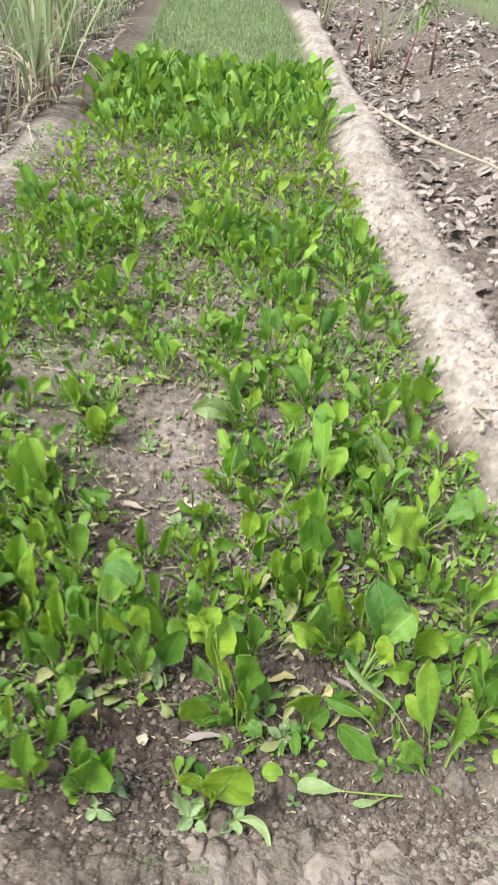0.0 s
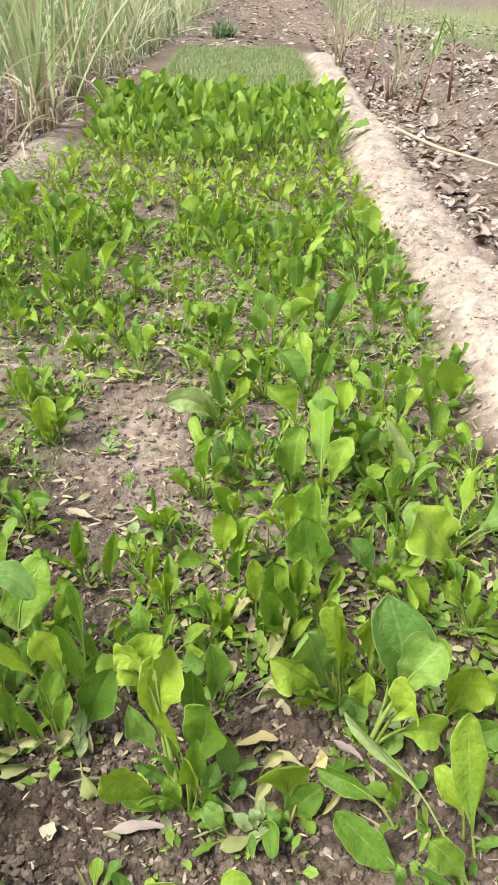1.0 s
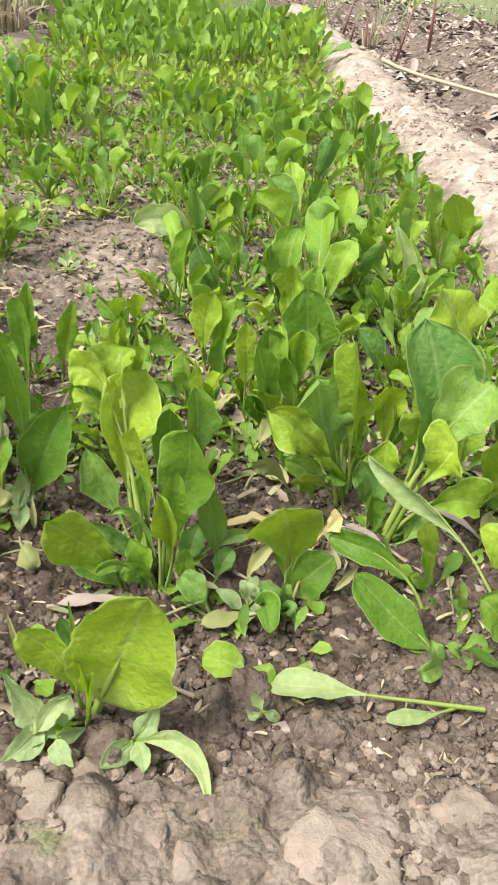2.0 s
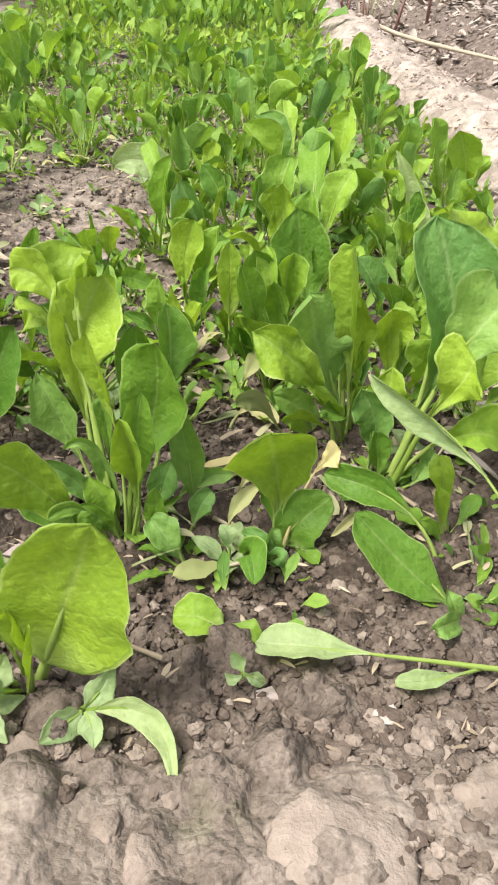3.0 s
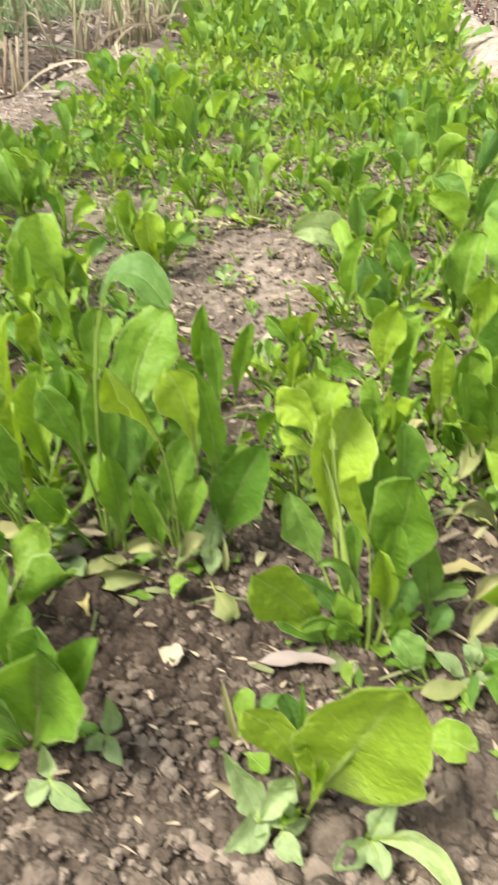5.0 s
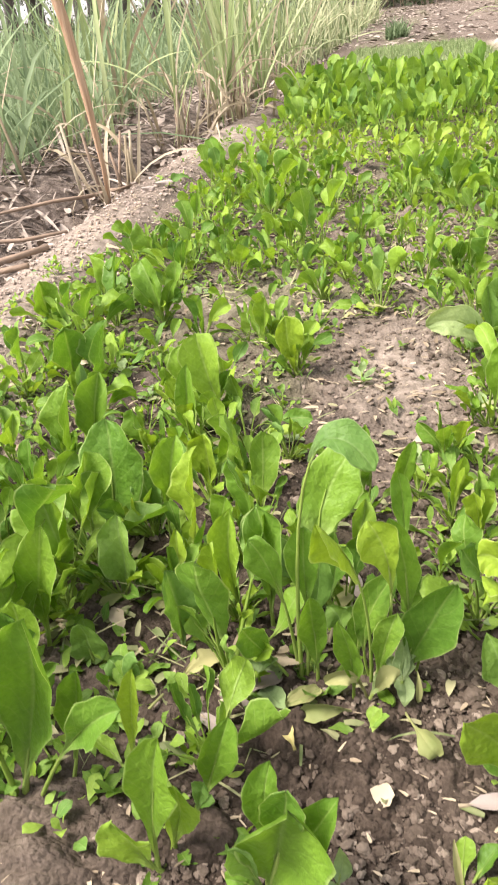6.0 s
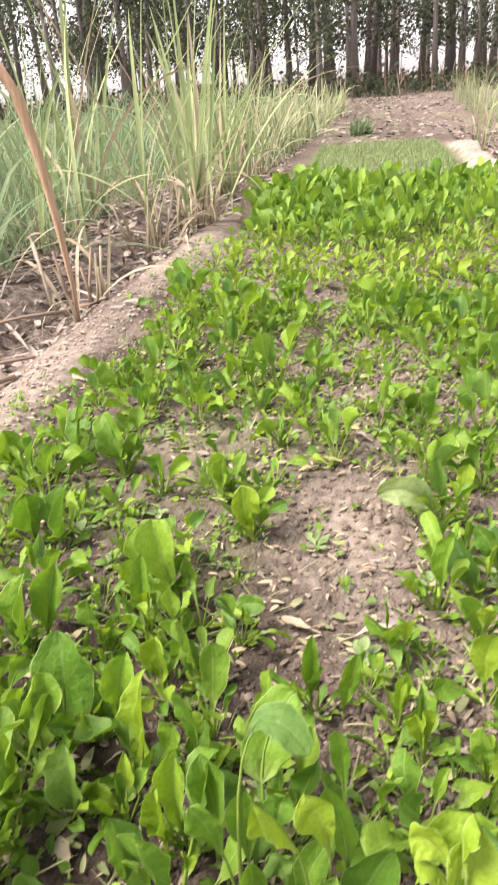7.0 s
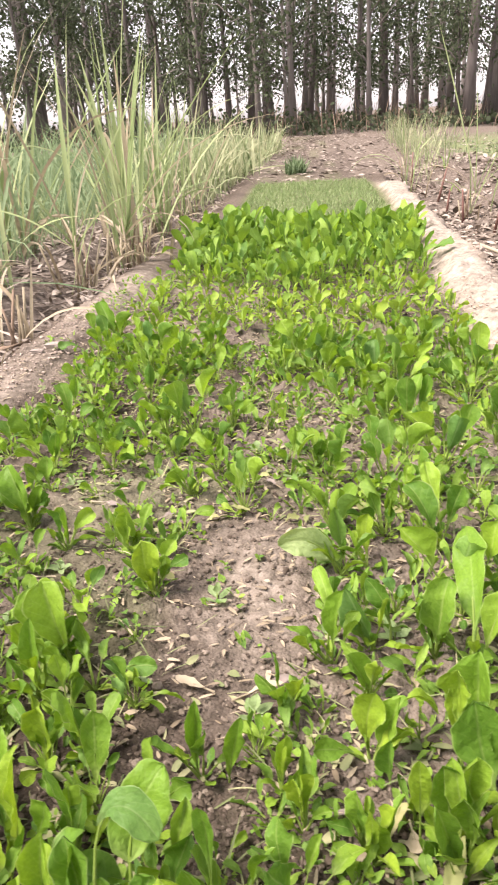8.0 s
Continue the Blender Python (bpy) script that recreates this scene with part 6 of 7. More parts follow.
tagged(new("spinach_foliage", near_low.mesh("spinach_foliage", [M_LEAF_DARK, M_STALK])), "small green spinach leaves crowding between the plants", "spinach", kind="stuff")
tagged(new("spinach_foliage", far_low.mesh("spinach_foliage", [M_LEAF_FAR, M_STALK])), "low bright green spinach leaves covering the bed", "spinach", kind="stuff")
tagged(new("spinach_foliage", far_tall.mesh("spinach_foliage", [M_LEAF_DARK, M_STALK])), "dense tall dark green spinach stand at the bed's end", "spinach", kind="stuff")


# ---------------------------------------------------------------- weeds, fallen leaves, sprouts on the soil
def weed(x, y, size, n, seed, label="small pale green weed with pointed leaves on soil"):
    r = rng(seed)
    ob = tagged(new("weed_seedling"), label, "weed", "weed seedlings")
    ob.matrix_basis = pose(x, y, hz(x, y) - 0.002, 0, 0, r.uniform(0, 360))
    for k in range(n):
        b, s = leaf_arrays(size * r.uniform(0.75, 1.15) * (0.7 if k >= 4 else 1), size * r.uniform(0.4, 0.55), 62 if k < 4 else 25, 25, 0.12, 0.25, 0.03, r.uniform(-15, 15), "point", 8, 5, seed * 9 + k)
        v = rot_z(b[0], radians(90 * k + (45 if k >= 4 else 0) + r.uniform(-12, 12))) + np.array([0, 0, size * (0.18 + 0.35 * (k >= 4))])
        part("leaf", make_mesh("leaf", v, b[1], [M_WEED], None, b[2]), ob)
    v, f = rod_arrays([(0, 0, -0.002), (0, 0, size * 0.6)], [size * 0.045, size * 0.03], 5)
    part("stem", make_mesh("stem", v, f, [M_STALK]), ob)
    return ob


def fallen_leaf(x, y, az, L, W, label, material, seed, tilt=84, bend=14, pet=0.4, lift=0.006, kind="spoon"):
    b, s = leaf_arrays(L, W, tilt, bend, pet, 0.3, 0.08, rng(seed).uniform(-30, 30), kind, 10, 5, seed)
    ob = tagged(new("fallen_leaf", make_mesh("fallen_leaf", rot_z(b[0], radians(az)), b[1], [material], None, b[2])), label, "fallen leaf", "fallen leaves on the bed")
    ob.matrix_basis = pose(x, y, hz(x, y) + lift)
    part("leaf_stalk", make_mesh("leaf_stalk", rot_z(s[0], radians(az)), s[1], [M_STRAW_ONE if material not in (M_LEAF, M_LEAF_BLUE) else M_STALK], None, s[2]), ob)
    return ob


weed(0.015, 0.850, 0.026, 6, 5)
weed(-0.265, 0.925, 0.034, 6, 8)
fallen_leaf(0.010, 0.797, 330, 0.022, 0.016, "small green leaf lying on soil", M_LEAF, 13, 80, 20, 0.05)
fallen_leaf(-0.020, 0.775, 162, 0.055, 0.010, "withered yellow leaf lying on soil", M_YELLOW, 14, 80, 12, 0.45, 0.008)
fallen_leaf(-0.122, 0.846, 5, 0.055, 0.013, "grey dry leaf lying on soil", M_GREYLEAF, 16, 84, 10, 0.1, 0.006, "point")
fallen_leaf(-0.172, 0.836, 70, 0.018, 0.014, "pale dry leaf chip lying on soil", M_STRAW_ONE, 17, 60, 20, 0.1, 0.005, "point")
fallen_leaf(-0.02, 0.925, 15, 0.06, 0.018, "pale yellowed leaf lying on soil", M_YELLOW, 21, 84, 10, 0.3, 0.008)
fallen_leaf(0.03, 0.845, 200, 0.05, 0.013, "pale limp withered leaf lying on soil", M_WITHER, 22, 84, 10, 0.3, 0.008)
fr = rng(909)
for k in range(100):
    y = fr.uniform(0.86, 2.3) if k < 70 else fr.uniform(0.84, 1.15)
    x = fr.uniform(xl(y) + 0.05, xr(y) - 0.02)
    m, lab = ((M_WITHER, "limp dull green leaf lying on soil"), (M_STRAW_ONE, "dry straw-coloured leaf lying on soil"), (M_WITHER, "limp dull green leaf lying on soil"), (M_GREYLEAF, "grey-brown dry leaf lying on soil"))[k % 4]
    fallen_leaf(x, y, fr.uniform(0, 360), fr.uniform(0.03, 0.065), fr.uniform(0.008, 0.018), lab, m, 400 + k, fr.uniform(72, 86), fr.uniform(8, 30), fr.uniform(0.2, 0.5), 0.008)
for k in range(34):
    y = fr.uniform(0.9, 2.0)
    x = fr.uniform(xl(y) + 0.05, xr(y) - 0.02)
    weed(x, y, fr.uniform(0.018, 0.032), 5, 40 + k)

# tiny sprouts and shed bits between the plants
sprout, bits = Pile(), Pile()
SPROUTS = [leaf_arrays(1.0, 0.25 + 0.03 * k, 12 + 6 * k, 30, 0.3, 0.2, 0.03, 20 * (k % 3 - 1), "spoon" if k % 2 else "point", 6, 3, k) for k in range(10)]
for k in range(3800):
    y = 0.80 + 2.9 * fr.uniform() ** 1.3
    x = fr.uniform(xl(y) - 0.08, xr(y) + 0.02)
    if vn(x * 6.0, y * 6.0, 23) < 0.40:
        continue
    if (y < 1.0 and -0.27 < x < 0.20 or not zone(x, y)[0]) and fr.uniform() < 0.85:
        continue
    for q in range(fr.randint(2, 5)):
        L = fr.uniform(0.010, 0.030)
        b, s = SPROUTS[fr.randint(len(SPROUTS))]
        sprout.add(rot_z(b[0] * L, fr.uniform(0, 6.28)) + np.array([x + fr.normal(0, 0.006), y + fr.normal(0, 0.006), hz(x, y) + 0.002]), b[1], b[2], 0)
tagged(new("sprouts", sprout.mesh("sprouts", [M_LEAF_DARK])), "tiny green sprouts scattered over the soil", "seedlings", kind="stuff")
for k in range(5200):
    y = 0.72 + 2.6 * fr.uniform() ** 1.2
    x = fr.uniform(xl(y) - 0.1, xr(y) + 0.1)
    L = fr.uniform(0.005, 0.010 if y < 0.95 else 0.022)
    v, f, uv = quick_strip(fr, L, L * fr.uniform(0.08, 0.4), fr.uniform(70, 95), fr.uniform(-20, 30), 4, fr.uniform(0, 0.5), fr.uniform(-1, 1))
    bits.add(v + np.array([x, y, hz(x, y) + 0.006]), f, uv, 0)
for k in range(4200):
    y = 0.84 + 2.0 * fr.uniform() ** 1.25
    x = fr.uniform(xl(y) + 0.02, xr(y) - 0.01)
    if (y < 0.98 and -0.27 < x < 0.22 or not zone(x, y)[0]) and fr.uniform() < 0.8:
        continue
    if k % 3:
        L = fr.uniform(0.006, 0.024)
        v, f, uv = quick_strip(fr, L, L * fr.uniform(0.2, 0.55), fr.uniform(60, 95), fr.uniform(-30, 45), 5, fr.uniform(0, 0.6), fr.uniform(-1, 1))
    else:
        v, f, uv = quick_strip(fr, fr.uniform(0.02, 0.06), fr.uniform(0.0012, 0.0028), fr.uniform(55, 95), fr.uniform(-50, 60), 6, 0.3, fr.uniform(-1, 1))
    bits.add(v + np.array([x, y, hz(x, y) + 0.006]), f, uv, 1)
tagged(new("plant_bits", bits.mesh("plant_bits", [M_STRAW, M_LIMP])), "pale dry leaf bits and straw on the soil", "plant litter", kind="stuff")


# ---------------------------------------------------------------- reeds, cane, saplings, grass beside the bed
def reed_clump(x, y, n, h, seed, label, dry=9, spread=26, wide=(0.009, 0.022), special=(), stub=0.0):
    """special: blades given as azimuth, tilt, length, width, bend; they start at the top of the stub."""
    r = rng(seed)
    ob = tagged(new("reed_clump"), label, "reed clump", "reed clumps beside the bed")
    ob.matrix_basis = pose(x, y, hz(x, y) - 0.01)
    for k, (az, tilt, L, W, bend) in enumerate(special):
        v, f, uv = strip_arrays(L, W, tilt, bend, 12, 0.35, r.uniform(-0.5, 0.5), seed + k)
        part("blade", make_mesh("blade", rot_z(v, radians(az)) + np.array([r.normal(0, 0.008), r.normal(0, 0.008), stub * r.uniform(0.8, 1.0)]), f, [M_REED if k % 4 != 3 else M_STRAW_ONE], None, uv), ob)
    for k in range(n):
        L = h * r.uniform(0.55, 1.2)
        v, f, uv = strip_arrays(L, 0.68 * r.uniform(*wide), abs(r.normal(0, spread * 0.6)) + 2, r.uniform(5, 115) * (r.uniform() ** 0.9), 10, 0.4, r.uniform(-1.2, 1.2), seed * 90 + k)
        o = np.array([r.normal(0, 0.05), r.normal(0, 0.05), 0.06 * r.uniform()])
        part("blade", make_mesh("blade", rot_z(v, r.uniform(0, 6.28)) + o, f, [M_REED if r.uniform() < 0.8 else M_STRAW_ONE], None, uv), ob)
    for k in range(dry):
        a, l = r.uniform(0, 6.28), r.uniform(0.14, 0.28)
        o = np.array([r.normal(0, 0.06), r.normal(0, 0.05), 0])
        t = r.uniform(0.02, 0.3)
        tip = o + np.array([math.cos(a) * t * l, math.sin(a) * t * l, l])
        v, f = rod_arrays([o, (o + tip) / 2 + r.normal(0, 0.006, 3), tip], [0.006, 0.0055, 0.004], 5)
        part("dry_stalk", make_mesh("dry_stalk", v, f, [M_TWIG if k % 3 == 0 else M_STRAW_ONE]), ob)
    for k in range(dry):
        v, f, uv = strip_arrays(r.uniform(0.2, 0.45), r.uniform(0.01, 0.018), r.uniform(8, 40), r.uniform(60, 150), 9, 0.3, r.uniform(-2, 2), seed * 70 + k)
        o = np.array([r.normal(0, 0.08), r.normal(0, 0.06), 0.02])
        part("dead_blade", make_mesh("dead_blade", rot_z(v, r.uniform(0, 6.28)) + o, f, [M_STRAW_ONE], None, uv), ob)
    return ob


GREEN_REED = "tall green reed clump with dry stubble at its base"
reed_clump(-1.08, 3.75, 3, 0.7, 1, GREEN_REED, 9, 30, stub=0.22, special=[
    (20, 5, 0.92, 0.042, 4), (8, 27, 0.86, 0.020, 8), (178, 33, 0.32, 0.030, 0), (190, 17, 0.95, 0.026, 12), (100, 8, 0.8, 0.022, 20), (340, 40, 0.55, 0.018, 70), (175, 50, 0.6, 0.016, 60), (200, 62, 0.4, 0.014, 30)])
reed_clump(-0.92, 4.02, 4, 0.7, 2, GREEN_REED, 14, 34, stub=0.20, special=[
    (15, 11, 0.88, 0.046, 3), (0, 33, 0.98, 0.026, 10), (5, 26, 0.9, 0.016, 60), (350, 40, 0.95, 0.018, 52), (60, 12, 0.9, 0.03, 8), (180, 14, 0.8, 0.018, 15), (10, 5, 1.1, 0.016, 6), (330, 48, 0.5, 0.022, 115), (20, 52, 0.6, 0.016, 40), (120, 20, 0.9, 0.02, 20)])
reed_clump(-0.98, 4.45, 18, 1.0, 3, "tall yellow-green reed clump", 10, 46, (0.014, 0.042))
reed_clump(-1.05, 2.85, 1, 0.30, 4, "cut reed clump with short dry stalks", 7, 36)
reed_clump(-1.20, 5.0, 20, 1.1, 5, "tall yellow-green reed clump", 8, 42, (0.014, 0.042))
reed_clump(-1.05, 5.5, 20, 1.0, 6, "tall yellow-green reed clump", 8, 42, (0.012, 0.030))
reed_clump(-1.55, 4.3, 20, 1.2, 7, "tall green reed clump among weeds", 4, 42, (0.012, 0.036))
reed_clump(-1.0, 6.3, 22, 0.95, 8, "tall yellow-green reed clump", 6, 40, (0.010, 0.028))
reed_clump(-1.5, 2.9, 6, 0.8, 9, "green reed clump among weeds", 5, 36, (0.008, 0.026))
reed_clump(-1.35, 3.35, 11, 1.1, 13, "green reed clump among weeds", 4, 36, (0.01, 0.03))
reed_clump(1.07, 6.0, 3, 0.6, 10, "tall thin reed clump with bent dry blades", 4, 30, stub=0.20, special=[
    (182, 15, 1.10, 0.030, 3), (170, 2, 0.75, 0.036, 2), (0, 18, 0.5, 0.02, 30), (180, 35, 0.5, 0.014, 90), (0, 40, 0.6, 0.014, 30), (190, 60, 0.4, 0.012, 40)])
reed_clump(0.80, 7.4, 4, 0.5, 11, "dry bent reed clump", 3, 34, special=[(180, 6, 0.8, 0.016, 150), (170, 12, 0.75, 0.014, 130), (10, 8, 0.75, 0.018, 6), (160, 25, 0.6, 0.012, 60)])
reed_clump(1.0, 9.0, 9, 0.8, 12, "dry bent reed clump", 3, 34, (0.008, 0.018))

stand = Pile()
fr = rng(31)
for c in range(70):
    cy = 6.5 + 9.0 * fr.uniform() ** 1.2
    cx = -1.02 + 0.05 * (cy - 5) - abs(fr.normal(0, 0.32))
    hc = fr.uniform(0.45, 0.95) * (1.0 - 0.03 * (cy - 6.5))
    for k in range(fr.randint(9, 22)):
        L = hc * fr.uniform(0.45, 1.1)
        arch = fr.uniform(80, 150) if fr.uniform() < 0.3 else fr.uniform(0, 50)
        v, f, uv = quick_strip(fr, L, fr.uniform(0.008, 0.026), abs(fr.normal(0, 24)) + 2, arch, 7, 0.4, fr.uniform(-1.2, 1.2))
        x, y = cx + fr.normal(0, 0.06), cy + fr.normal(0, 0.08)
        stand.add(v + np.array([x, y, hz(x, y)]), f, uv, 0)
for k in range(330):
    y = fr.uniform(8.5, 18)
    x = 1.0 + 0.06 * (y - 8) + abs(fr.normal(0, 0.3))
    v, f, uv = quick_strip(fr, fr.uniform(0.2, 0.7), fr.uniform(0.006, 0.014), abs(fr.normal(0, 16)) + 2, fr.uniform(0, 120) * fr.uniform(), 5, 0.4, fr.uniform(-1, 1))
    stand.add(v + np.array([x, y, hz(x, y)]), f, uv, 0)
tagged(new("reed_stand", stand.mesh("reed_stand", [M_REED_FAR])), "long row of yellow-green reeds along the field edge", "reeds", kind="stuff")

meadow = Pile()
for k in range(9000):
    if k % 5:
        y = 2.6 + 17 * fr.uniform() ** 1.5
        x = xl(y) - 0.75 - 6.5 * fr.uniform() ** 1.4 * (0.4 + y / 12)
        L = fr.uniform(0.10, 0.40) * (1 + 0.5 * (vn(x * 1.5, y * 1.5, 4) > 0.6))
    else:
        y = 3.0 + 15 * fr.uniform()
        x = xr(y) + 1.5 + 5 * fr.uniform() ** 1.5
        L = fr.uniform(0.04, 0.12)
    v, f, uv = quick_strip(fr, L, fr.uniform(0.005, 0.014), abs(fr.normal(0, 24)), fr.uniform(0, 80), 4, 0.3, 0)
    meadow.add(v + np.array([x, y, hz(x, y)]), f, uv, 0)
for k in range(9000):
    y = fr.uniform(4.55, 8.2)
    x = fr.uniform(xl(y) + 0.02, xr(y) - 0.02)
    L = fr.uniform(0.015, 0.04)
    a = fr.uniform(0, 6.28)
    w = np.array([math.cos(a), math.sin(a), 0]) * 0.004
    o = np.array([x, y, hz(x, y)])
    tip = o + np.array([fr.normal(0, 0.012), fr.normal(0, 0.012), L])
    meadow.add([o - w, o + w, tip], [(0, 1, 2)], None, 1)
for k in range(2300):
    y = 2.9 + 13 * fr.uniform() ** 1.3
    x = -1.35 - 0.02 * y - 5.5 * fr.uniform() ** 1.3 * (0.35 + y / 12)
    if vn(x * 1.3, y * 1.3, 9) < 0.3:
        continue
    v, f, uv = quick_strip(fr, fr.uniform(0.3, 0.9), fr.uniform(0.007, 0.022), abs(fr.normal(0, 28)), fr.uniform(0, 90), 6, 0.3, fr.uniform(-1, 1))
    meadow.add(v + np.array([x, y, hz(x, y)]), f, uv, 0)
tagged(new("meadow_grass", meadow.mesh("meadow_grass", [M_GRASS, M_LAWN])), "short green grass and sprouted seedbed beyond the spinach", "grass", kind="stuff")


def broken_cane():
    ob = tagged(new("dry_cane"), "broken orange-brown dry cane leaf standing beside the bed", "dry cane")
    ob.matrix_basis = pose(-0.985, 2.58, hz(-0.985, 2.58) - 0.02)
    pts = [(0.0, 0, 0), (0.004, 0, 0.13), (-0.004, -0.005, 0.30), (-0.02, -0.01, 0.48), (-0.045, -0.02, 0.64), (-0.09, -0.03, 0.735), (-0.16, -0.06, 0.76), (-0.25, -0.09, 0.70)]
    wid = [0.004, 0.006, 0.010, 0.013, 0.015, 0.016, 0.012, 0.005]
    v = []
    for p, w in zip(pts, wid):
        c = np.array(p)
        for uu, d in ((-1, 0.0), (-0.5, 0.006), (0, 0.009), (0.5, 0.006), (1, 0.0)):
            v.append(c + np.array([0.94 * w * uu, 0.3 * w * uu - d, 0]))
        for uu, d in ((0.8, -0.004), (0, 0.003), (-0.8, -0.004)):
            v.append(c + np.array([0.94 * w * uu, 0.3 * w * uu - d + 0.004, 0]))
    m = 8
    f = [tuple(q) for q in tube_faces(len(pts), m)]
    f += [tuple(range(m))[::-1], tuple(range((len(pts) - 1) * m, len(pts) * m))]
    part("sheath", make_mesh("sheath", v, f, [M_CANE]), ob)
    rr = rng(5)
    for k in range(5):
        sv, sf, uv = strip_arrays(rr.uniform(0.10, 0.2), 0.012, rr.uniform(5, 30), rr.uniform(10, 80), 7, 0.3, 0.8, k)
        part("dead_blade", make_mesh("dead_blade", rot_z(sv, rr.uniform(0, 6.28)), sf, [M_STRAW_ONE], None, uv), ob)


broken_cane()


def sapling(x, y, h, seed, label, fan=10):
    r = rng(seed)
    ob = tagged(new("sapling"), label, "sapling", "saplings by the furrow")
    ob.matrix_basis = pose(x, y, hz(x, y) - 0.01)
    lean = r.normal(0, 0.04, 2)
    v, f = rod_arrays([(0, 0, 0), (lean[0] * 0.5, lean[1] * 0.5, h * 0.5), (lean[0], lean[1], h)], [0.010, 0.008, 0.004], 6)
    part("stem", make_mesh("stem", v, f, [M_REDSTEM]), ob)
    for k in range(fan):
        q = r.uniform(0.75, 1.0)
        b, s = leaf_arrays(h * r.uniform(0.4, 0.8), r.uniform(0.008, 0.016), r.uniform(10, 55), r.uniform(0, 40), 0.2, 0.2, 0.02, 0, "point", 7, 3, seed * 30 + k)
        o = np.array([lean[0] * q, lean[1] * q, h * q])
        part("leaf", make_mesh("leaf", rot_z(b[0], r.uniform(0, 6.28)) + o, b[1], [M_LEAF_BLUE if k % 3 else M_REED], None, b[2]), ob)
    return ob


sapling(1.07, 5.40, 0.36, 1, "young sapling with thin dark red stem", 16)
sapling(1.24, 5.30, 0.34, 2, "young sapling with reddish stem and spread twigs", 6)
sapling(0.98, 7.0, 0.30, 3, "young sapling with bare lower stem", 5)
sapling(0.92, 8.2, 0.36, 4, "young sapling with bare lower stem", 5)
sapling(0.93, 6.3, 0.2, 5, "small bare reddish sapling stem", 2)
sapling(0.95, 5.75, 0.22, 6, "small bare reddish sapling stem", 2)


def twig_thing(p0, p1, rad, label, seed, material):
    r = rng(seed)
    a, b = np.array(p0, float), np.array(p1, float)
    pts, n = [], 6
    for k in range(n):
        q = a + (b - a) * k / (n - 1)
        q[:2] += r.normal(0, 0.012, 2) if 0 < k < n - 1 else 0
        q[2] = max(q[2], hz(q[0], q[1]) + rad * 0.7)
        pts.append(q)
    v, f = rod_arrays(pts, [rad * (1 - 0.5 * k / (n - 1)) for k in range(n)], 6)
    return tagged(new("stick", make_mesh("stick", v, f, [material])), label, "stick", "sticks beside the bed")


twig_thing((0.64, 4.05, 0.03), (1.10, 3.20, 0.0), 0.010, "long pale dry stick lying across the furrow", 1, M_STRAW_ONE)
twig_thing((-1.35, 2.1, 0.02), (-0.92, 1.92, 0.02), 0.012, "grey dry stick lying in leaf litter", 2, M_TWIG)
twig_thing((-1.5, 2.15, 0.02), (-0.95, 2.2, 0.02), 0.009, "grey dry stick lying in leaf litter", 3, M_TWIG)
twig_thing((-1.28, 1.75, 0.02), (-0.93, 2.05, 0.03), 0.014, "grey dry stick lying in leaf litter", 4, M_TWIG)
twig_thing((-0.95, 2.75, 0.02), (-1.3, 2.45, 0.02), 0.008, "thin dry stick lying in leaf litter", 5, M_TWIG)
twig_thing((-1.10, 1.80, 0.02), (-0.90, 1.70, 0.03), 0.016, "grey dry stick lying in leaf litter", 7, M_TWIG)
twig_thing((0.44, 1.45, 0.06), (0.50, 1.56, 0.06), 0.006, "short dry straw lying on the sandy bank", 6, M_STRAW_ONE)

litter = Pile()
fr = rng(63)
for k in range(9500):
    side = k % 5 < 2
    y = 1.3 + 9.0 * fr.uniform() ** 1.5
    x = xl(y) - 0.17 - 0.8 * fr.uniform() if side else xr(y) + 0.24 + 1.2 * fr.uniform()
    if not side and (vn(x * 5.0, y * 5.0, 71) < 0.36 or fr.uniform() < 0.1):
        continue
    L = fr.uniform(0.015, 0.065) if side else 0.015 + 0.075 * fr.uniform() ** 1.6
    v, f, uv = quick_strip(fr, L, L * (fr.uniform(0.12, 0.6) if side else fr.uniform(0.25, 0.75)), fr.uniform(45, 95), fr.uniform(-40, 60), 5, fr.uniform(0, 0.6), fr.uniform(-1, 1))
    litter.add(v + np.array([x, y, hz(x, y) + 0.004 + 0.015 * fr.uniform()]), f, uv, 0)
for k in range(4200):
    y = 8.3 + 15 * fr.uniform()
    x = fr.uniform(-1.5, 3)
    L = fr.uniform(0.03, 0.10)
    v, f, uv = quick_strip(fr, L, L * fr.uniform(0.2, 0.6), fr.uniform(72, 95), fr.uniform(-20, 20), 4, fr.uniform(0, 0.6), fr.uniform(-1, 1))
    litter.add(v + np.array([x, y, hz(x, y) + 0.01]), f, uv, 0)
for k in range(420):
    y = 1.5 + 5.5 * fr.uniform() ** 1.3
    x = xl(y) - 0.22 - 0.7 * fr.uniform()
    v, f, uv = quick_strip(fr, fr.uniform(0.10, 0.36), fr.uniform(0.005, 0.014), fr.uniform(70, 94), fr.uniform(-20, 20), 6, 0.3, fr.uniform(-1, 1))
    litter.add(v + np.array([x, y, hz(x, y) + 0.02]), f, uv, 0)
tagged(new("leaf_litter", litter.mesh("leaf_litter", [M_LITTER])), "grey-brown dead leaves and straw littering the furrows", "leaf litter", kind="stuff")


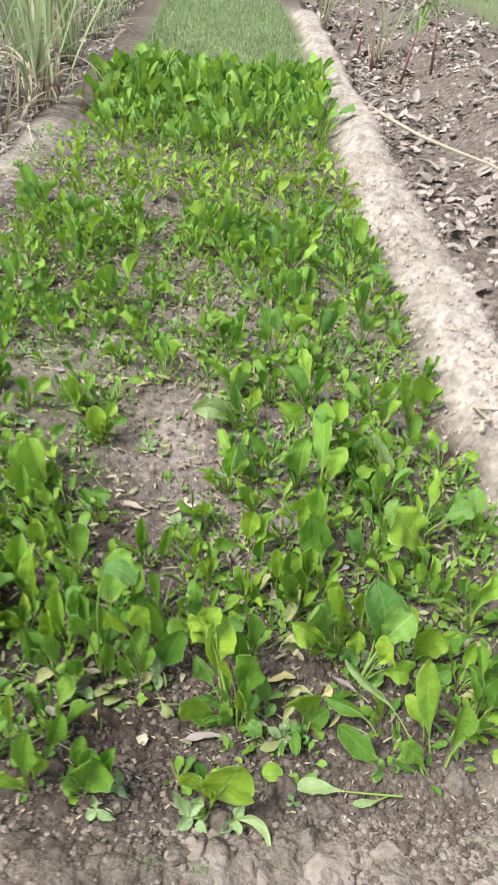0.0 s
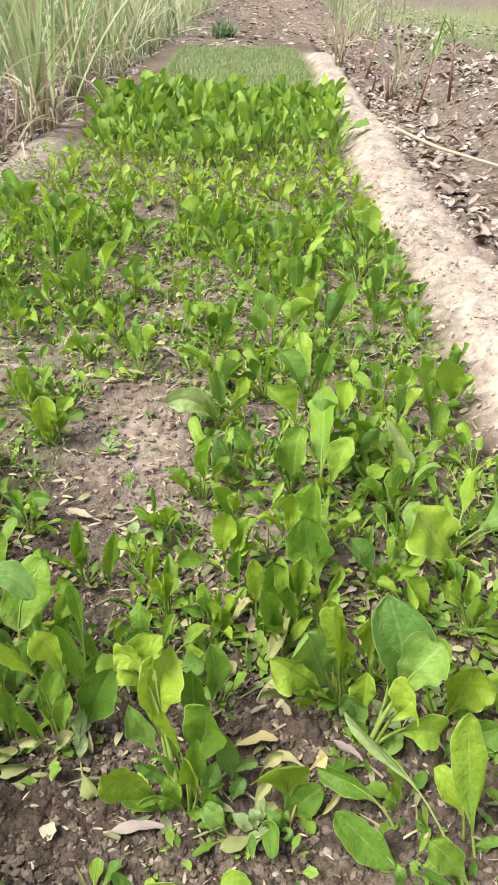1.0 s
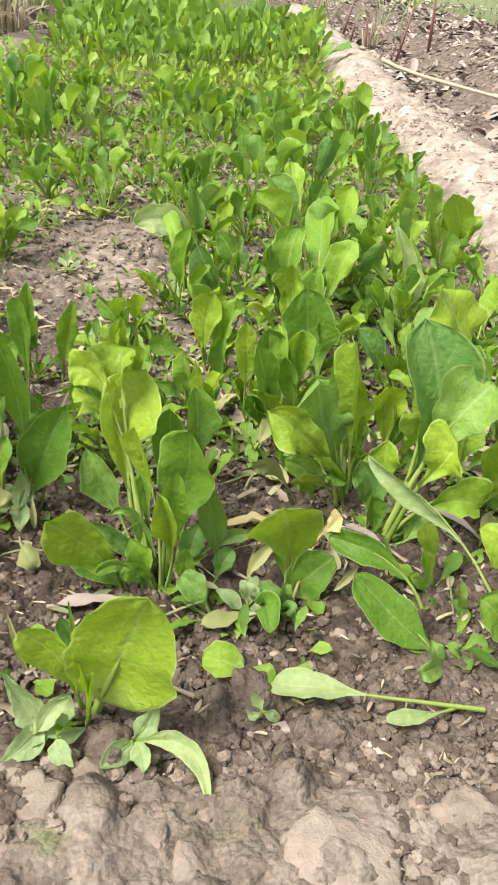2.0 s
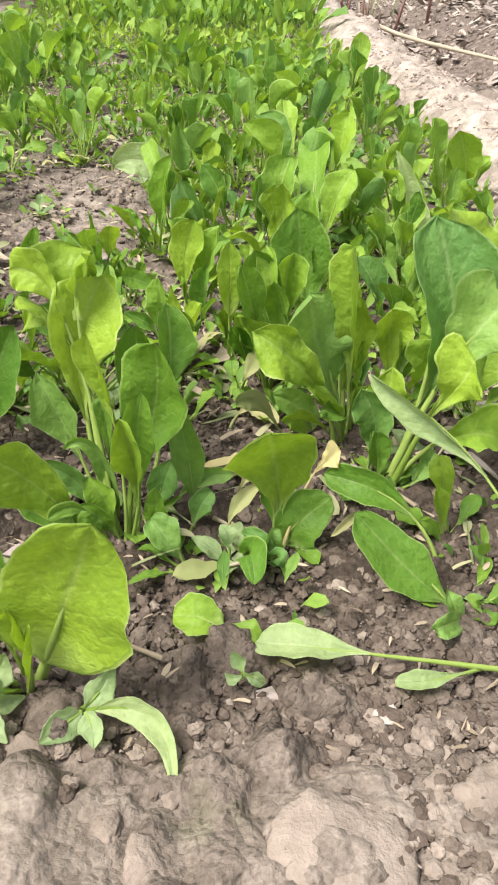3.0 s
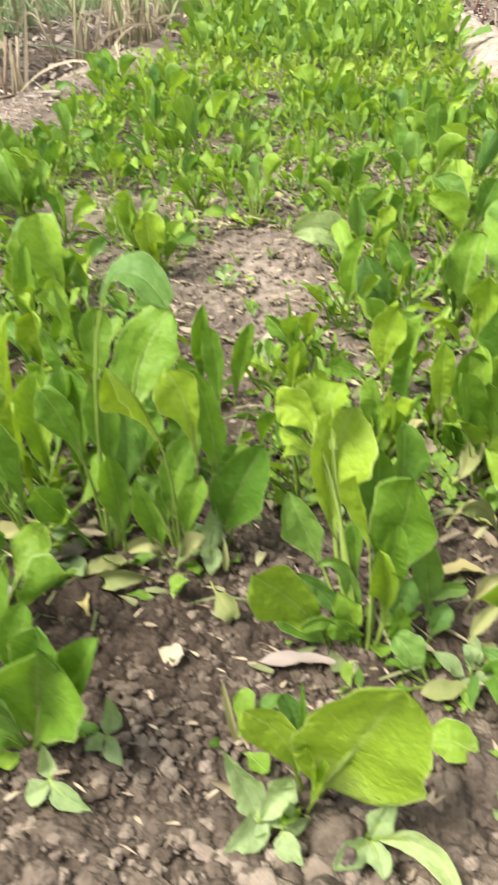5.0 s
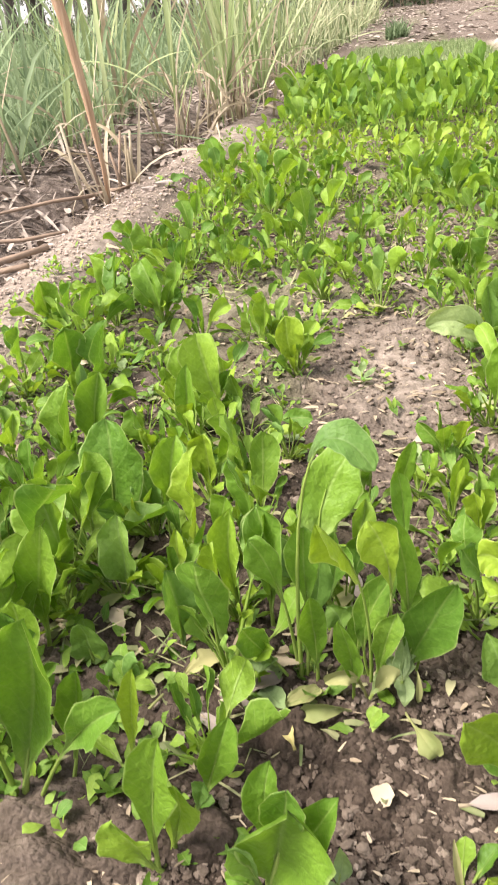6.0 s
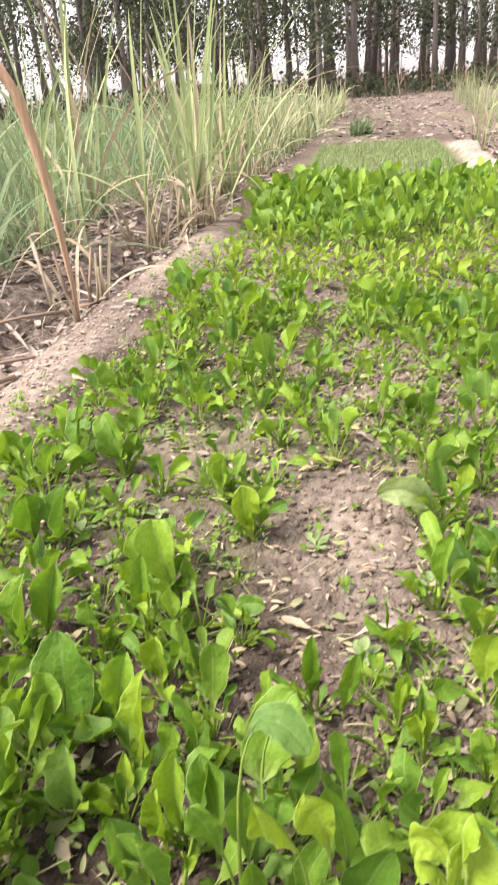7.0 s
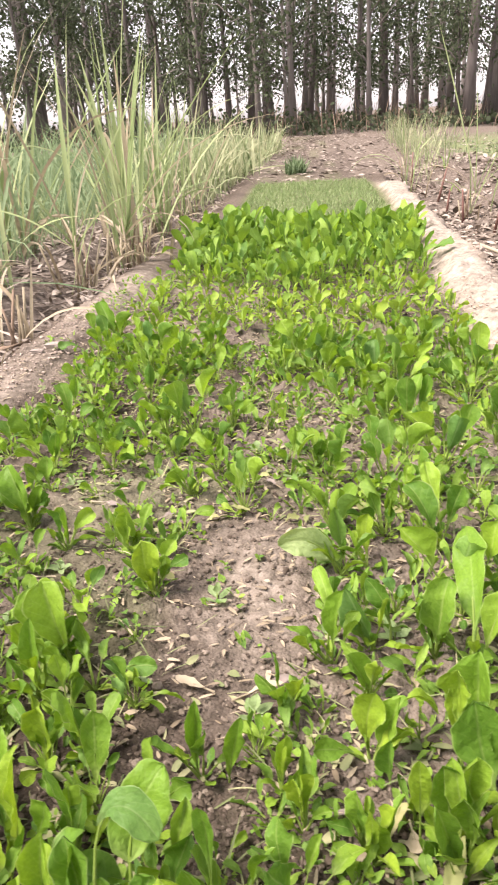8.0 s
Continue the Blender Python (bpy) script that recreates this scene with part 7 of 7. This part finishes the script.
# ---------------------------------------------------------------- wood behind the field
def tree_meshes(seed):
    r = rng(seed)
    H = r.uniform(11, 14)
    rad = (0.05, 0.16, 0.07, 0.10, 0.06, 0.13, 0.08, 0.045)[seed % 8]
    bend = r.normal(0, 0.35, 2)
    ts = np.linspace(0, 1, 8)
    pts = [np.array([bend[0] * (t ** 2), bend[1] * (t ** 2), H * t]) for t in ts]
    v, f = rod_arrays(pts, [rad * (1.1 - 0.95 * t) + 0.02 + (0.05 if t == 0 else 0) for t in ts], 9)
    trunk = make_mesh("trunk", v, f, [M_BARK])
    limbs, crown = [], Pile()
    for k in range(16):
        z = r.uniform(1.3, H * 0.55) if k < 13 else r.uniform(H * 0.5, H * 0.95)
        q = z / H
        o = np.array([bend[0] * q * q, bend[1] * q * q, z])
        a, l = r.uniform(0, 6.28), r.uniform(0.8, 2.4) * (1.1 - 0.5 * q)
        e = o + np.array([math.cos(a) * l, math.sin(a) * l, r.uniform(-0.2, 0.8) * l])
        mid = (o + e) / 2 + np.array([0, 0, 0.18 * l])
        v, f = rod_arrays([o, mid, e], [0.030, 0.018, 0.007], 5)
        limbs.append(make_mesh("limb", v, f, [M_BARK]))
        for c in range(120):
            g = r.uniform(0.25, 1.1)
            p = o + (e - o) * g + np.array([0, 0, 0.15 * l * math.sin(3.1 * min(g, 1))]) + r.normal(0, 0.26, 3)
            L = r.uniform(0.07, 0.20)
            d = np.array([r.normal(0, 0.5), r.normal(0, 0.5), r.uniform(-1, 0.1)])
            d /= np.linalg.norm(d)
            s = np.cross(d, r.normal(size=3))
            s /= np.linalg.norm(s)
            w = s * L * r.uniform(0.16, 0.3)
            crown.add([p, p + d * L * 0.45 + w, p + d * L, p + d * L * 0.45 - w], [(0, 1, 2, 3)])
    return trunk, limbs, crown.mesh("crown", [M_CROWN], False)


TREES = [tree_meshes(900 + k) for k in range(8)]
fr = rng(44)
tspots = []
while len(tspots) < 110:
    y = 24.5 + 27 * fr.uniform() ** 1.2
    x = fr.uniform(-0.66 * y - 1, 0.40 * y + 1)
    if any((x - a) ** 2 + (y - b) ** 2 < 0.5 for a, b in tspots):
        continue
    tspots.append((x, y))
for k, (x, y) in enumerate(tspots):
    tr, limbs, cr = TREES[k % 8]
    ob = tagged(new("tree"), "tall straight grey-barked tree with dark leaves", "tree", "trees of the wood")
    ob.matrix_basis = pose(x, y, hz(x, y) - 0.05, fr.uniform(-3, 3), fr.uniform(-4, 4), fr.uniform(0, 360)) @ Matrix.Scale(fr.uniform(0.75, 1.2), 4)
    part("trunk", tr, ob)
    for lm in limbs:
        part("limb", lm, ob)
    part("crown", cr, ob)

brush = Pile()
for k in range(5600):
    y = 23.6 + 22 * fr.uniform() ** 1.6
    x = fr.uniform(-0.66 * y - 1, 0.40 * y + 1)
    h = fr.uniform(0.1, 0.85) * (0.4 + vn(x * 0.8, y * 0.8, 3))
    o = np.array([x, y, hz(x, y)])
    if k % 3 == 0:
        v, f, uv = quick_strip(fr, h * 1.5, 0.025, abs(fr.normal(0, 18)), fr.uniform(0, 60), 4, 0.3, 0)
        brush.add(v + o, f, uv, 1)
    else:
        for c in range(3):
            p = o + np.array([fr.normal(0, 0.2), fr.normal(0, 0.2), h * fr.uniform(0.2, 1)])
            d = fr.normal(size=3)
            d /= np.linalg.norm(d)
            w = np.cross(d, fr.normal(size=3)) * 0.04
            brush.add([p, p + d * 0.08 + w, p + d * 0.17, p + d * 0.08 - w], [(0, 1, 2, 3)], None, 0)
tagged(new("undergrowth", brush.mesh("undergrowth", [M_CROWN, M_TWIG], False)), "dark brown and green undergrowth under the trees", "undergrowth", kind="stuff")


def bush(x, y, h, seed):
    r = rng(seed)
    ob = tagged(new("bush"), "small round green bush on bare soil", "bush")
    ob.matrix_basis = pose(x, y, hz(x, y) - 0.01)
    p = Pile()
    for k in range(190):
        v, f, uv = strip_arrays(h * r.uniform(0.4, 1.0), 0.02, abs(r.normal(0, 35)), r.uniform(0, 70), 5, 0.3, 0, k)
        p.add(rot_z(v, r.uniform(0, 6.28)) + np.array([r.normal(0, h * 0.2), r.normal(0, h * 0.2), 0]), f, uv, 0)
    part("foliage", p.mesh("foliage", [M_GRASS]), ob)
    v, f = rod_arrays([(0, 0, 0), (0, 0, h * 0.4)], [0.02, 0.012], 6)
    part("stem", make_mesh("stem", v, f, [M_TWIG]), ob)


bush(-0.22, 9.3, 0.24, 3)

# ---------------------------------------------------------------- stones and clods
stone_v, stone_f = clod_arrays(5)
for x, y, s, lab in ((-0.875, 4.25, 0.05, "pale whitish stone at the bed's edge"), (-0.825, 2.63, 0.034, "pale flat lump of dry earth"), (0.95, 4.45, 0.06, "pale lump of earth in the furrow"), (-0.86, 2.58, 0.024, "pale flat lump of dry earth"),
                     (0.033, 0.757, 0.008, "small whitish lump of dry earth"), (0.090, 0.742, 0.010, "small whitish lump of dry earth"), (0.305, 1.46, 0.022, "pale lump of dry earth")):
    ob = tagged(new("stone", make_mesh("stone", stone_v * np.array([s, s * 0.8, s * 0.5]), stone_f, [M_STONE], smooth=False)), lab, "stone")
    ob.matrix_basis = pose(x, y, hz(x, y) + s * 0.15, 0, 0, 40 * s)

crumbs = Pile()
fr = rng(12)
small = [(v, np.array(f)) for v, f in (clod_arrays(60 + k, True) for k in range(14))]
lumpy = [(v, np.array(f)) for v, f in (clod_arrays(120 + k, True, True) for k in range(14))]
tiny = [(v, np.array(f)) for v, f in (clod_arrays(80 + k, False) for k in range(14))]
for k in range(64000):
    if k % 5 < 3:
        y, x = 0.62 + 0.56 * fr.uniform() ** 1.1, fr.uniform(-0.36, 0.32)
        s = 0.0009 + 0.0042 * fr.uniform() ** 3.2
    else:
        y = 1.1 + 2.2 * fr.uniform() ** 1.4
        x = fr.uniform(xl(y) - 0.15, xr(y) + 0.5)
        s = 0.0018 + 0.0056 * fr.uniform() ** 3.0
    if vn(x * 9.0, y * 9.0, 41) + 0.35 * fr.uniform() < (0.32 if y > 0.72 else 0.56) + 0.55 * math.exp(-((x + 0.20) ** 2 + (y - 0.84) ** 2) / 0.016) + (0.18 if x > xr(y) - 0.03 and x < xr(y) + 0.24 else 0):
        continue
    v, f = lumpy[k % 14] if s > 0.0042 and y < 0.85 else small[k % 14] if s > 0.0026 and y < 1.0 else tiny[k % 14]
    bank = xr(y) - 0.02 < x < xr(y) + 0.25
    pale = fr.uniform() < (0.55 if y < 0.735 or ((x + 0.19) / 0.125) ** 2 + ((y - 1.46) / 0.24) ** 2 < 1 else 0.12)
    crumbs.add(rot_z(v * s, fr.uniform(0, 6.28)) + np.array([x, y, hz(x, y) + s * 0.25 + 0.0015]), f, None, 2 if bank or x < xl(y) + 0.07 and y > 1.2 else 1 if pale else 0)
for k in range(4200):
    y = 1.4 + 5.0 * fr.uniform() ** 1.5
    x = xr(y) + 0.20 + 0.9 * fr.uniform() ** 1.3
    s = 0.005 + 0.022 * fr.uniform() ** 2.6
    v, f = tiny[k % 14]
    crumbs.add(rot_z(v * s, fr.uniform(0, 6.28)) + np.array([x, y, hz(x, y) + s * 0.15]), f, None, 1 if k % 3 else 2)
tagged(new("soil_crumbs", crumbs.mesh("soil_crumbs", [M_CLOD, M_CRUST, M_SANDY], False)), "loose grey-brown soil crumbs on the bed", "soil crumbs", kind="stuff")

CLODS = []
for k in range(14):
    v, f = clod_arrays(20 + k, True, True)
    CLODS.append(make_mesh("clod", v, f, [M_CLOD], smooth=False))
for k in range(290):
    y = 0.70 + 0.55 * fr.uniform() ** 1.2
    x = fr.uniform(-0.30, 0.30) * (0.65 + 0.5 * (y - 0.6))
    while (x + 0.2) ** 2 + (y - 0.84) ** 2 < 0.016:
        x += 0.02
    s = 0.0035 + 0.007 * fr.uniform() ** 2.6
    ob = part("clod", CLODS[k % 14], GROUND)
    ob.matrix_basis = pose(x, y, hz(x, y) + s * 0.22, fr.uniform(-25, 25), fr.uniform(-25, 25), fr.uniform(0, 360)) @ Matrix.Scale(s, 4)

# larger lumps of crusted earth at the near end of the bed
BALL4 = ball_arrays(4)
for k, (x, y, s) in enumerate(((-0.101, 0.700, 0.020), (-0.156, 0.705, 0.009), (-0.063, 0.695, 0.011), (0.011, 0.803, 0.008), (0.026, 0.798, 0.007), (0.037, 0.741, 0.009), (0.038, 0.820, 0.008), (-0.036, 0.684, 0.009),
                               (-0.127, 0.698, 0.008), (-0.117, 0.708, 0.006), (-0.012, 0.698, 0.007), (0.085, 0.745, 0.009), (0.10, 0.70, 0.012), (-0.18, 0.69, 0.010), (0.055, 0.672, 0.034), (-0.02, 0.668, 0.013), (-0.075, 0.722, 0.012), (0.125, 0.69, 0.022))):
    v, f = BALL4
    r = rng(700 + k)
    v = v.copy()
    for q in range(7):
        d = r.normal(size=3)
        d /= np.linalg.norm(d)
        v -= np.outer(np.clip(v @ d - r.uniform(0.5, 0.85), 0, None) * 0.7, d)
    o = r.uniform(0, 50)
    v = v * (1 + 0.55 * fbm(v[:, 0] + v[:, 2] + o, v[:, 1] - 0.7 * v[:, 2], 2.0, 4, 60 + k) + 0.30 * fbm(v[:, 0] - v[:, 2] + o, v[:, 1] + v[:, 2], 7.0, 4, 90 + k))[:, None]
    v = v * np.array([s, s * r.uniform(0.6, 0.9), s * (r.uniform(0.30, 0.42) if s < 0.018 else 0.24)])
    ob = part("clod", make_mesh("clod", v, f, [M_CRUST if y < 0.75 else M_CLOD]), GROUND)
    ob.matrix_basis = pose(x, y, hz(x, y) + s * 0.02, r.uniform(-8, 8), r.uniform(-8, 8), r.uniform(0, 360))
